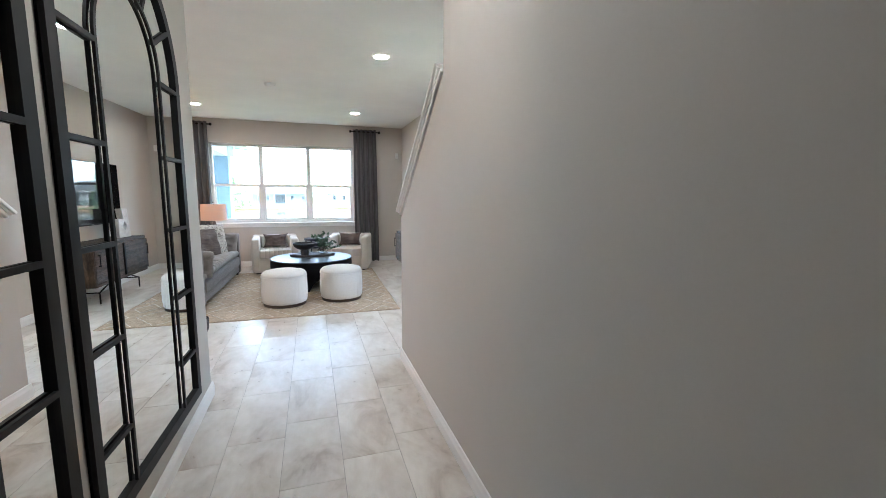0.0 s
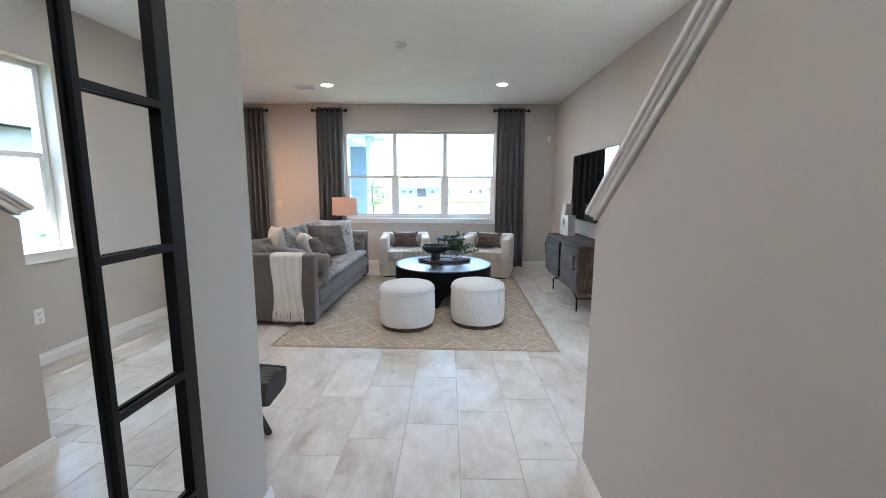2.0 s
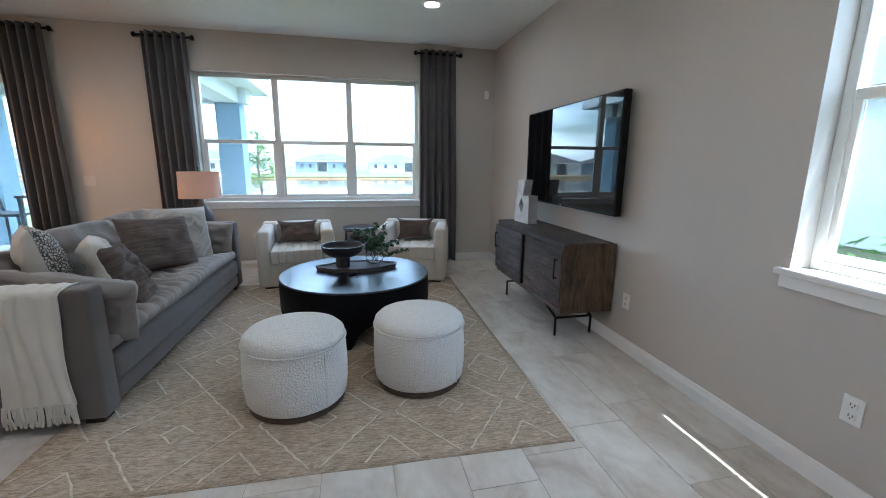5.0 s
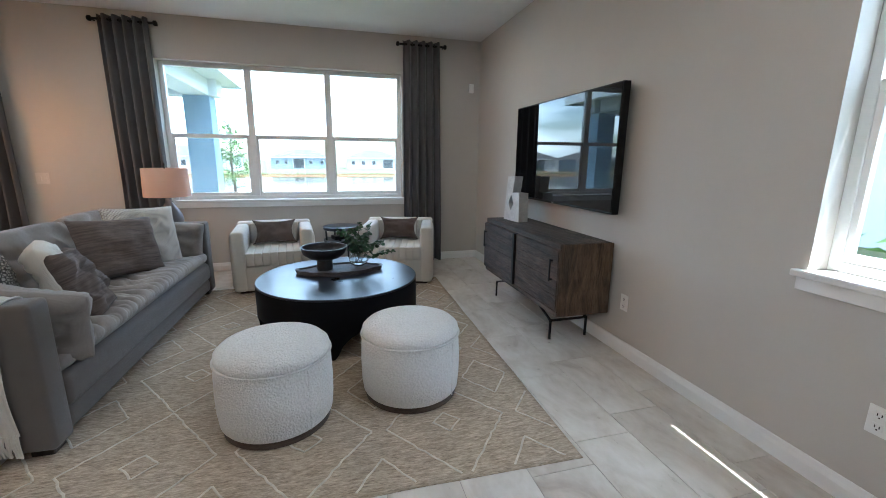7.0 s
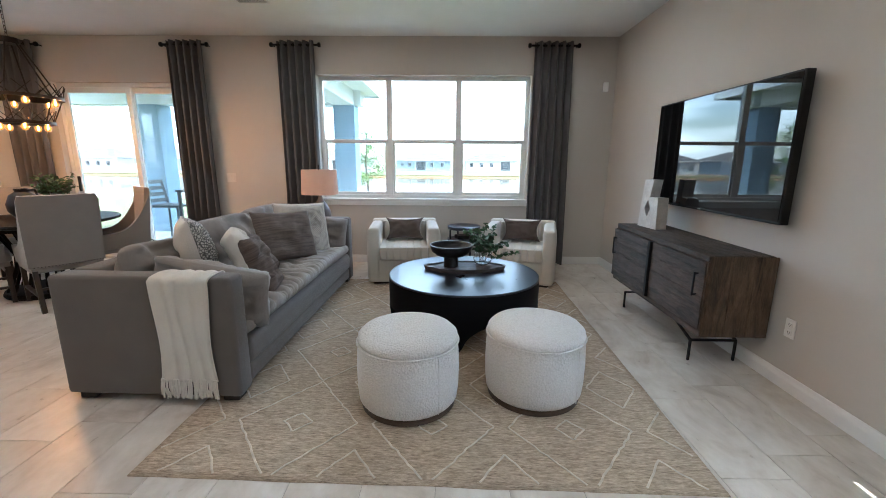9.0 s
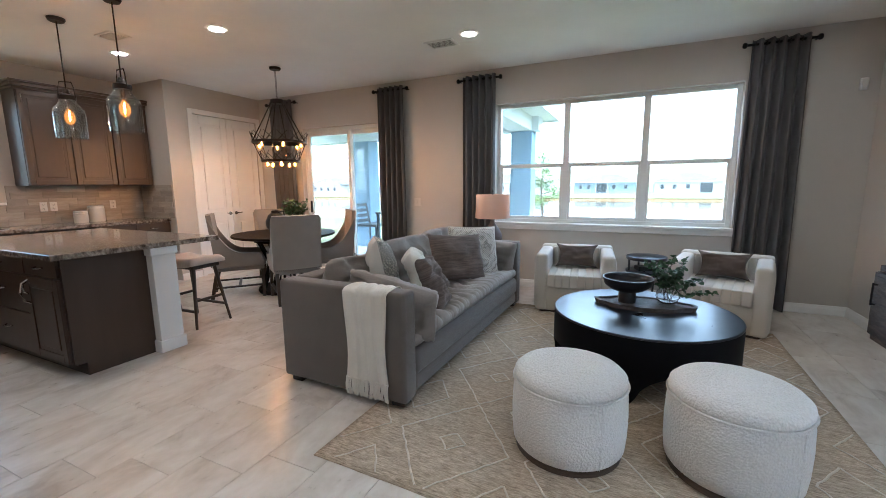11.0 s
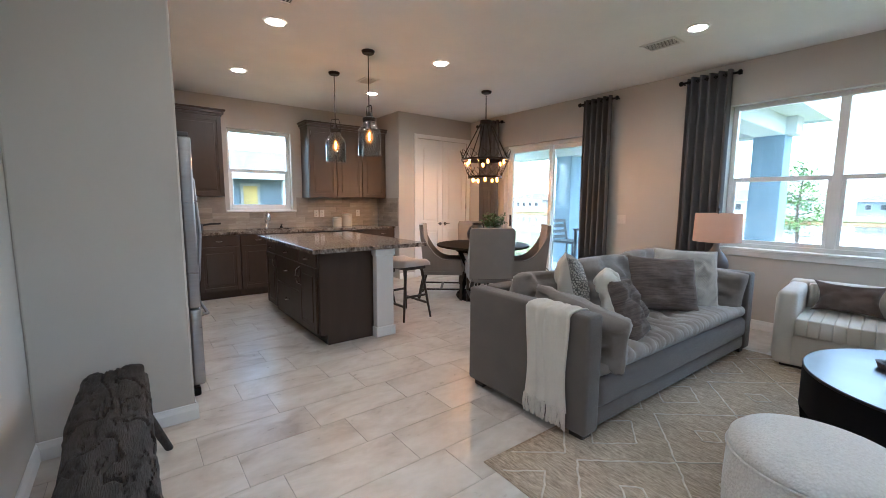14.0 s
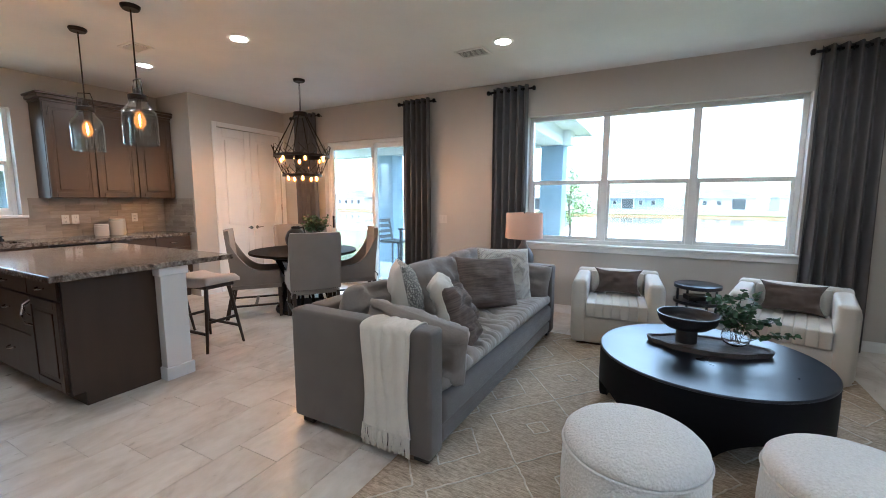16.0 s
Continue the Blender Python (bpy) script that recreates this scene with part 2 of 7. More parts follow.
b1_.inputs["Strength"].default_value, b1_.inputs["Distance"].default_value = 1.0, 0.005
t_.links.new(ad_.outputs[0], b1_.inputs["Height"])
t_.links.new(b1_.outputs[0], p_.inputs["Normal"])
p_.inputs["Roughness"].default_value = 0.95
p_.inputs["Specular IOR Level"].default_value = 0.15
p_.inputs["Sheen Weight"].default_value = 0.3
# the same linen lighter still, with the daylight on the seat in its colour
SEATLIT = weave("taupe_gathered_linen_lit", (0.34, 0.30, 0.268), var=0.10, wrinkle=0.35, sheen=0.25)
IVORY = weave("ivory_channel_fabric", (0.64, 0.60, 0.54), var=0.04, bump=0.3)
MAUVE = weave("taupe_brown_pillow", (0.105, 0.08, 0.07), var=0.15, wrinkle=0.2)
CREAM = weave("cream_knit", (0.74, 0.69, 0.61), scale=260, var=0.06, bump=0.8, bump_d=0.003)
CURT = weave("grey_linen_curtain", (0.105, 0.100, 0.102), var=0.08, sheen=0.12)
CHAIRFAB = weave("grey_taupe_upholstery", (0.235, 0.215, 0.195), var=0.05)
CERAMIC = surface("grey_brown_ceramic", (0.10, 0.085, 0.08), 0.5, var=0.2, fine=60)
PLASTIC = surface("white_plastic", (0.78, 0.77, 0.74), 0.4, var=0.02, bump=0.0)
LEAF = surface("dark_green_leaf", (0.05, 0.115, 0.05), 0.5, var=0.35, scale=14, fine=60, bump=0.1)
STEM = surface("brown_stem", (0.06, 0.04, 0.025), 0.7, var=0.2)
GRASS = surface("lawn_grass", (0.060, 0.068, 0.020), 0.95, var=0.35, scale=0.6, fine=14, bump=0.6, bump_d=0.03, col2=(0.095, 0.098, 0.036))
CONCRETE = surface("lanai_concrete", (0.45, 0.44, 0.42), 0.8, var=0.08, scale=2)
STUCCO = surface("pale_blue_grey_stucco", (0.26, 0.36, 0.44), 0.9, var=0.05, fine=60, bump=0.4, bump_d=0.003)
SOFFIT = surface("white_soffit", (0.72, 0.76, 0.76), 0.8, var=0.02, bump=0.0)


# ---- mesh helpers ----
def put_box(bm, x0, y0, z0, x1, y1, z1, bev=0.0, seg=2):
    made = bmesh.ops.create_cube(bm, size=1.0)["verts"]
    for v in made:
        v.co = Vector(((x0 + x1) / 2 + v.co.x * (x1 - x0), (y0 + y1) / 2 + v.co.y * (y1 - y0), (z0 + z1) / 2 + v.co.z * (z1 - z0)))
    if bev:
        edges = list({e for v in made for e in v.link_edges})
        bmesh.ops.bevel(bm, geom=edges, offset=bev, segments=seg, affect="EDGES", profile=0.5)
    return bm


def box(x0, y0, z0, x1, y1, z1, bev=0.0, seg=2):
    return put_box(bmesh.new(), x0, y0, z0, x1, y1, z1, bev, seg)


def put_rod(bm, a, b, r0, r1=None, seg=10):
    a, b = Vector(a), Vector(b)
    d = b - a
    m = Matrix.Translation((a + b) / 2) @ d.to_track_quat("Z", "Y").to_matrix().to_4x4()
    bmesh.ops.create_cone(bm, cap_ends=True, segments=seg, radius1=r0, radius2=r0 if r1 is None else r1, depth=d.length, matrix=m)
    return bm


def rod(a, b, r0, r1=None, seg=10):
    return put_rod(bmesh.new(), a, b, r0, r1, seg)


def put_bar(bm, a, b, w, h):
    """A square bar from a to b."""
    a, b = Vector(a), Vector(b)
    d = b - a
    m = Matrix.Translation((a + b) / 2) @ d.to_track_quat("Z", "Y").to_matrix().to_4x4() @ Matrix.Diagonal((w, h, d.length, 1))
    bmesh.ops.create_cube(bm, size=1.0, matrix=m)
    return bm


def put_lathe(bm, profile, seg=32, at=(0, 0, 0)):
    rings = []
    for r, z in profile:
        rings.append([bm.verts.new((at[0] + max(r, 1e-4) * math.cos(2 * math.pi * k / seg), at[1] + max(r, 1e-4) * math.sin(2 * math.pi * k / seg), at[2] + z)) for k in range(seg)])
    for a, b in zip(rings, rings[1:]):
        for k in range(seg):
            bm.faces.new((a[k], a[(k + 1) % seg], b[(k + 1) % seg], b[k]))
    bm.faces.new(list(reversed(rings[0])))
    bm.faces.new(rings[-1])
    return bm


def lathe(profile, seg=32, at=(0, 0, 0)):
    return put_lathe(bmesh.new(), profile, seg, at)


def put_tube(bm, pts, r, seg=8, closed=False):
    pts = [Vector(p) for p in pts]
    n = len(pts)
    rings = []
    for i, p in enumerate(pts):
        d = (pts[(i + 1) % n] - pts[i - 1]) if closed else (pts[min(i + 1, n - 1)] - pts[max(i - 1, 0)])
        d.normalize()
        u = d.orthogonal() if abs(d.z) > 0.95 else d.cross(Vector((0, 0, 1)))
        u.normalize()
        w = d.cross(u)
        rr = r(i / (n - 1)) if callable(r) else r
        rings.append([bm.verts.new(p + (u * math.cos(2 * math.pi * k / seg) + w * math.sin(2 * math.pi * k / seg)) * rr) for k in range(seg)])
    pairs = list(zip(rings, rings[1:])) + ([(rings[-1], rings[0])] if closed else [])
    for a, b in pairs:
        for k in range(seg):
            bm.faces.new((a[k], a[(k + 1) % seg], b[(k + 1) % seg], b[k]))
    if not closed:
        bm.faces.new(list(reversed(rings[0])))
        bm.faces.new(rings[-1])
    return bm


def tube(pts, r, seg=8, closed=False):
    return put_tube(bmesh.new(), pts, r, seg, closed)


def put_sheet(bm, fn, nu, nv, thick=0.0):
    """A grid surface from fn(u, v); with thick it becomes a closed slab along its normals."""
    g = [[bm.verts.new(fn(i / nu, j / nv)) for j in range(nv + 1)] for i in range(nu + 1)]
    faces = [bm.faces.new((g[i][j], g[i + 1][j], g[i + 1][j + 1], g[i][j + 1])) for i in range(nu) for j in range(nv)]
    if thick:
        bmesh.ops.recalc_face_normals(bm, faces=faces)
        bmesh.ops.solidify(bm, geom=faces, thickness=thick)
    return bm


def cushion(w, h, t, pinch=0.12, wob=0.012, seed=0, n=22, puff=0.45, corner=0.0):
    """A stuffed cushion lying in the xz plane, centred, with drawn-in edges and full middle."""
    bm = bmesh.new()
    sides = []
    for s in (-1, 1):
        g = []
        for i in range(n + 1):
            row = []
            for j in range(n + 1):
                u, v = 2 * i / n - 1, 2 * j / n - 1
                bulge = max(0.0, (1 - abs(u) ** 2.6)) ** puff * max(0.0, (1 - abs(v) ** 2.6)) ** puff
                k = 1 - pinch * (1 - abs(v) ** 2) * abs(u) ** 4
                l = 1 - pinch * (1 - abs(u) ** 2) * abs(v) ** 4
                q = noise.noise(Vector((u * 2.1 + seed * 7.3, v * 2.1 + s * 3, seed))) * wob * 2 + noise.noise(Vector((u * 6 + seed, v * 5, s * 9 + seed))) * wob
                c_ = 1 - corner * (abs(u) * abs(v)) ** 5
                row.append((u * w / 2 * k * c_, s * (t / 2 * bulge + 0.004) + q * bulge ** 0.5 * 1.2, v * h / 2 * l * c_))
            g.append(row)
        sides.append(g)
    vs = [[[bm.verts.new(p) for p in row] for row in g] for g in sides]
    for s in (0, 1):
        for i in range(n):
            for j in range(n):
                f = [vs[s][i][j], vs[s][i + 1][j], vs[s][i + 1][j + 1], vs[s][i][j + 1]]
                bm.faces.new(f if s == 0 else f[::-1])
    rim = [(i, 0) for i in range(n)] + [(n, j) for j in range(n)] + [(i, n) for i in range(n, 0, -1)] + [(0, j) for j in range(n, 0, -1)]
    for a, b in zip(rim, rim[1:] + rim[:1]):
        bm.faces.new((vs[0][b[0]][b[1]], vs[0][a[0]][a[1]], vs[1][a[0]][a[1]], vs[1][b[0]][b[1]]))
    return bm


def finish(name, bm, material, smooth=None):
    bmesh.ops.recalc_face_normals(bm, faces=bm.faces)
    me = bpy.data.meshes.new(name)
    bm.to_mesh(me)
    bm.free()
    me.materials.append(material)
    if smooth:
        me.shade_smooth()
        if smooth != 180:
            me.set_sharp_from_angle(angle=radians(smooth))
    return me


def part(name, bm, material, parent, label="", smooth=None, at=None):
    ob = new(name, finish(name, bm, material, smooth))
    ob.parent = parent
    if at is not None:
        ob.matrix_basis = at
    return tagged(ob, label)


def thing(name, label, category, at=None, group="", kind=""):
    return tagged(put_at(new(name), at), label, category, group, kind)


def put_at(ob, at):
    if at is not None:
        ob.matrix_basis = at
    return ob


def solo(name, bm, material, label, category, at=None, group="", kind="", smooth=None):
    return tagged(put_at(new(name, finish(name, bm, material, smooth)), at), label, category, group, kind)


def structure(name, bm, material, label="", category="", smooth=None):
    return solo(name, bm, material, label, category, kind="structure", smooth=smooth)


# ---- the shell of the house ----
XE, YN, XW, ZC = 2.08, 8.80, -6.69, 2.84           # inner faces: television wall, window wall, kitchen wall; ceiling
XH, XS = -0.545, 0.886                              # hall: mirror wall and stair wall
YA, XA = 3.06, -2.75                               # alcove wall with the bench, and its return wall
YS = -2.2                                          # front of the hall
WT = 0.20

# window wall: big window, sliding door
WX0, WX1, WZ0, WZ1 = -1.65, 1.04, 0.86, 2.395
SX0, SX1, SZ1 = -5.02, -3.20, 2.30
bm = bmesh.new()
for x0, x1, z0, z1 in ((XW - WT, SX0, -0.1, ZC), (SX0, SX1, SZ1, ZC), (SX1, WX0, -0.1, ZC), (WX0, WX1, -0.1, WZ0), (WX0, WX1, WZ1, ZC), (WX1, XE + WT, -0.1, ZC)):
    put_box(bm, x0, YN, z0, x1, YN + WT, z1)
structure("wall_north", bm, WALL, "warm greige painted wall with a wide window", "wall")
# television wall with the side window
EY0, EY1, EZ0, EZ1 = 3.66, 4.65, 0.89, 2.345
bm = bmesh.new()
for y0, y1, z0, z1 in ((YS, EY0, -0.1, ZC), (EY0, EY1, -0.1, EZ0), (EY0, EY1, EZ1, ZC), (EY1, YN, -0.1, ZC)):
    put_box(bm, XE, y0, z0, XE + WT, y1, z1)
structure("wall_east", bm, WALL, "greige painted wall behind the television", "wall")
# kitchen wall with its window
KY0, KY1, KZ0, KZ1 = 4.72, 5.64, 1.20, 2.41
bm = bmesh.new()
for y0, y1, z0, z1 in ((YA, KY0, -0.1, ZC), (KY0, KY1, -0.1, KZ0), (KY0, KY1, KZ1, ZC), (KY1, YN, -0.1, ZC)):
    put_box(bm, XW - WT, y0, z0, XW, y1, z1)
structure("wall_west", bm, WALL, "greige painted kitchen wall", "wall")
# pantry box in the corner
PX, PY, PD0, PD1, PDZ = -5.93, 7.19, 7.57, 8.70, 2.44
bm = bmesh.new()
put_box(bm, XW, PY, -0.1, PX, PY + 0.12, ZC)
for y0, y1, z0, z1 in ((PY + 0.12, PD0, -0.1, ZC), (PD0, PD1, PDZ, ZC), (PD1, YN, -0.1, ZC)):
    put_box(bm, PX - 0.12, y0, z0, PX, y1, z1)
structure("wall_pantry", bm, WALL, "greige painted pantry wall", "wall")
# hall, alcove and kitchen south walls
structure("wall_hall", box(XH - 0.13, YS, -0.1, XH, YA, ZC, 0.012), WALL, "greige painted hall wall behind the mirrors", "wall")
structure("wall_alcove", box(XA - 0.12, YA - 0.13, -0.1, XH - 0.13, YA, ZC), WALL, "pale greige painted wall above the bench", "wall")
structure("wall_return", box(XA - 0.13, YA, -0.1, XA, 3.77, ZC, 0.012), WALL, "pale greige painted wall end beside the refrigerator", "wall")
structure("wall_south", box(XW, YA - 0.13, -0.1, XA - 0.12, YA, ZC), WALL, "greige painted wall behind the refrigerator", "wall")
structure("wall_front", box(XH - 0.13, YS - 0.15, -0.1, XE + WT, YS, ZC), WALL, "greige painted front wall of the hall", "wall")
# stair wall: sloped half wall that becomes full height
bm = bmesh.new()
prof = [(YS, -0.1), (3.305, -0.1), (3.305, 1.235), (2.17, 2.08), (2.17, ZC), (YS, ZC)]
for x in (XS, XS + 0.12):
    bm.faces.new([bm.verts.new((x, y, z)) for y, z in prof])
bm.verts.ensure_lookup_table()
for k in range(6):
    bm.faces.new((bm.verts[k], bm.verts[(k + 1) % 6], bm.verts[6 + (k + 1) % 6], bm.verts[6 + k]))
structure("wall_stair", bm, WALL, "greige painted half wall along the staircase", "wall")
# its white cap with a moulding under it
cap = thing("stair_cap", "white painted sloped cap with moulding on the stair wall", "trim", kind="structure")
sl = Vector((0, -1.135, 0.845)).normalized()
nz = Vector((0, 0.845, 1.135)).normalized()


def sloped(x0, x1, a, b, n0, n1, bev=0.004):
    b_ = bmesh.new()
    put_box(b_, x0, a, n0, x1, b, n1, bev)
    for v in b_.verts:
        v.co = Vector((v.co.x, 3.305, 1.235)) + sl * v.co.y + nz * v.co.z
    return b_


part("cap_board", sloped(XS - 0.038, XS + 0.158, -0.006, 1.42, 0.052, 0.075, 0.006), TRIM, cap)
part("moulding", sloped(XS - 0.026, XS + 0.146, 0.004, 1.42, 0.036, 0.052, 0.006), TRIM, cap)
part("apron", sloped(XS - 0.016, XS + 0.136, 0.014, 1.42, 0.009, 0.036, 0.006), TRIM, cap)
# stair flight behind the half wall
stair = thing("staircase", "carpeted staircase rising behind the half wall", "stairs", kind="structure")
STAIR = surface("beige_stair_carpet", (0.42, 0.38, 0.33), 0.95, var=0.1, fine=300, bump=0.6, bump_d=0.004)
for k in range(14):
    part("step", box(XS + 0.12, 3.25 - 0.26 * (k + 1), 0.0, XE, 3.25 - 0.26 * k, 0.185 * (k + 1), 0.012), STAIR, stair)
structure("ceiling", box(XW - WT, YS - 0.15, ZC, XE + WT, YN + WT, ZC + 0.12), CEIL, "white lightly textured ceiling", "ceiling")
structure("floor", box(XW - WT, YS - 0.15, -0.12, XE + WT, YN + WT, -0.003), GROUT, "tile floor bed with dark beige grout", "floor")


# ---- skirting and casings ----
def skirting(name, x0, y0, x1, y1, nx, ny):
    """A moulded skirting along the wall face from (x0, y0) to (x1, y1); (nx, ny) points into the room."""
    b_ = bmesh.new()
    pr = [(0.002, 0.0), (0.016, 0.0), (0.016, 0.062), (0.011, 0.078), (0.008, 0.095), (0.002, 0.099)]
    ends = [[b_.verts.new((x + nx * d, y + ny * d, z)) for d, z in pr] for x, y in ((x0, y0), (x1, y1))]
    for k in range(6):
        b_.faces.new((ends[0][k], ends[0][(k + 1) % 6], ends[1][(k + 1) % 6], ends[1][k]))
    b_.faces.new(ends[0])
    b_.faces.new(ends[1][::-1])
    structure(name, b_, TRIM, "white moulded skirting board", "baseboard")


for x0, y0, x1, y1, nx, ny in ((XE, 3.3, XE, YN, -1, 0), (WX0 - 1.7, YN, XE, YN, 0, -1), (PX, PY, PX, PD0 - 0.075, 1, 0), (XH, YS, XH, YA + 0.016, 1, 0),
                              (XA + 0.016, YA, XH, YA, 0, 1), (XA, YA, XA, 3.786, 1, 0), (XA - 0.13, 3.77, XA, 3.77, 0, 1), (XS, YS, XS, 3.321, -1, 0),
                              (XS, 3.305, XS + 0.12, 3.305, 0, 1), (PX, YN, SX0 - 0.01, YN, 0, -1)):
    skirting("baseboard", x0, y0, x1, y1, nx, ny)


# ---- windows and doors ----
def window(name, label, n, w, z0, z1, mid, at, sill=True, reveal=0.11, apron=True):
    """A vinyl window of n single-hung units in an opening w wide; local x along the wall, y outwards, origin at the wall's inner face."""
    wd = thing(name, label, "window", at, kind="structure")
    f = 0.045
    d0, d1 = reveal, reveal + 0.07
    fr = bmesh.new()
    for x0, x1, za, zb in ((0, f, z0, z1), (w - f, w, z0, z1), (f, w - f, z1 - f, z1), (f, w - f, z0, z0 + f)):
        put_box(fr, x0, d0, za, x1, d1, zb, 0.004)
    part("window_frame", fr, VINYL, wd)
    pitch = w / n
    for k in range(1, n):
        part("mullion", box(k * pitch - 0.038, d0 - 0.004, z0 + f, k * pitch + 0.038, d1 + 0.004, z1 - f, 0.005), VINYL, wd)
    for k in range(n):
        a, b = (f if k == 0 else k * pitch + 0.038), (w - f if k == n - 1 else (k + 1) * pitch - 0.038)
        sash = bmesh.new()
        s = 0.028
        for x0, x1, za, zb in ((a, a + s, z0 + f, mid), (b - s, b, z0 + f, mid), (a + s, b - s, z0 + f, z0 + f + s + 0.01)):
            put_box(sash, x0, d0 + 0.006, za, x1, d0 + 0.036, zb, 0.003)
        part("sash", sash, VINYL, wd)
        part("meeting_rail", box(a, d0 + 0.002, mid - 0.025, b, d0 + 0.05, mid + 0.022, 0.004), VINYL, wd)
        for za, zb, y in ((z0 + f + s + 0.01, mid - 0.025, d0 + 0.02), (mid + 0.022, z1 - f, d0 + 0.045)):
            p = part("pane", box(a + (s if y < d0 + 0.03 else 0), y, za, b - (s if y < d0 + 0.03 else 0), y + 0.003, zb), GLASS, wd)
            p.visible_shadow = False
    if sill:
        part("window_sill", box(-0.05, -0.032, z0 - 0.028, w + 0.05, reveal, z0 + 0.002, 0.006), TRIM, wd)
        if apron:
            part("sill_apron", box(-0.03, -0.016, z0 - 0.085, w + 0.03, 0.0, z0 - 0.028, 0.004), TRIM, wd)
    return wd


window("window_1", "wide white vinyl window of three sash units", 3, WX1 - WX0, WZ0, WZ1, 1.60, pose(WX0, YN, 0))
window("window_2", "white vinyl sash window beside the stairs", 1, EY1 - EY0, EZ0, EZ1, 1.64, pose(XE, EY1, 0, 0, 0, -90))
window("window_3", "white vinyl sash window over the kitchen sink", 1, KY1 - KY0, KZ0, KZ1, 1.80, pose(XW, KY0, 0, 0, 0, 90), apron=False)

ALU = surface("white_door_aluminium", (0.74, 0.75, 0.73), 0.4, var=0.02, bump=0.02)
slider = thing("sliding_door", "white framed glass sliding patio door", "door", pose(SX0, YN, 0), kind="structure")
sw = SX1 - SX0
b_ = bmesh.new()
for x0, x1, z0, z1 in ((0, 0.05, 0, SZ1), (sw - 0.05, sw, 0, SZ1), (0.05, sw - 0.05, SZ1 - 0.05, SZ1), (0.05, sw - 0.05, 0, 0.03)):
    put_box(b_, x0, 0.08, z0, x1, 0.19, z1, 0.004)
part("door_frame", b_, ALU, slider)
for a, b, y in ((0.05, sw / 2 + 0.03, 0.09), (sw / 2 - 0.03, sw - 0.05, 0.14)):
    leaf = bmesh.new()
    for x0, x1, z0, z1 in ((a, a + 0.06, 0.03, SZ1 - 0.05), (b - 0.06, b, 0.03, SZ1 - 0.05), (a + 0.06, b - 0.06, SZ1 - 0.12, SZ1 - 0.05), (a + 0.06, b - 0.06, 0.03, 0.12)):
        put_box(leaf, x0, y, z0, x1, y + 0.04, z1, 0.004)
    lf = part("door_leaf", leaf, ALU, slider)
    p = part("pane", box(a + 0.06, y + 0.018, 0.12, b - 0.06, y + 0.022, SZ1 - 0.12), GLASS, lf)
    p.visible_shadow = False
part("door_handle", box(0.075, 0.06, 0.92, 0.10, 0.09, 1.12, 0.006), BLACKMETAL, slider)

pantry = thing("door_1", "closed white two-panel double pantry door", "door", pose(PX, PD0, 0, 0, 0, 90), kind="structure")
pw = PD1 - PD0
for k in range(2):
    a = k * pw / 2
    lf = part("door_leaf", box(a + 0.003, 0.03, 0.008, a + pw / 2 - 0.003, 0.065, PDZ - 0.004, 0.003), TRIM, pantry)
    st = 0.105
    for x0, x1, z0, z1 in ((a + 0.003, a + st, 0.008, PDZ - 0.004), (a + pw / 2 - st, a + pw / 2 - 0.003, 0.008, PDZ - 0.004),
                           (a + st, a + pw / 2 - st, PDZ - 0.13, PDZ - 0.004), (a + st, a + pw / 2 - st, 0.82, 0.98), (a + st, a + pw / 2 - st, 0.008, 0.22)):
        part("rail", box(x0, 0.018, z0, x1, 0.031, z1, 0.005), TRIM, lf)
    for z0, z1 in ((0.98, PDZ - 0.13), (0.22, 0.82)):
        part("panel", box(a + st + 0.035, 0.019, z0 + 0.035, a + pw / 2 - st - 0.035, 0.031, z1 - 0.035, 0.010), TRIM, lf)
    s = 1 if k else -1
    kx = pw / 2 + s * 0.055
    kn = bmesh.new()
    put_rod(kn, (kx, 0.02, 0.94), (kx, -0.025, 0.94), 0.011)
    put_rod(kn, (kx, 0.018, 0.94), (kx, 0.008, 0.94), 0.027, seg=20)
    put_rod(kn, (kx, -0.025, 0.94), (kx + s * 0.085, -0.028, 0.945), 0.009, 0.007)
    part("door_handle", kn, CHROME, lf, "satin nickel lever handle", smooth=40)
    for z in (0.25, 1.25, 2.2):
        part("hinge", rod((0.004 if k == 0 else pw - 0.004, 0.012, z - 0.05), (0.004 if k == 0 else pw - 0.004, 0.012, z + 0.05), 0.008), CHROME, lf)
for x0, x1, z0, z1 in ((-0.07, 0.0, 0, PDZ + 0.07), (pw, pw + 0.07, 0, PDZ + 0.07), (0, pw, PDZ, PDZ + 0.07)):
    part("casing", box(x0, -0.018, z0, x1, -0.001, z1, 0.006), TRIM, pantry)


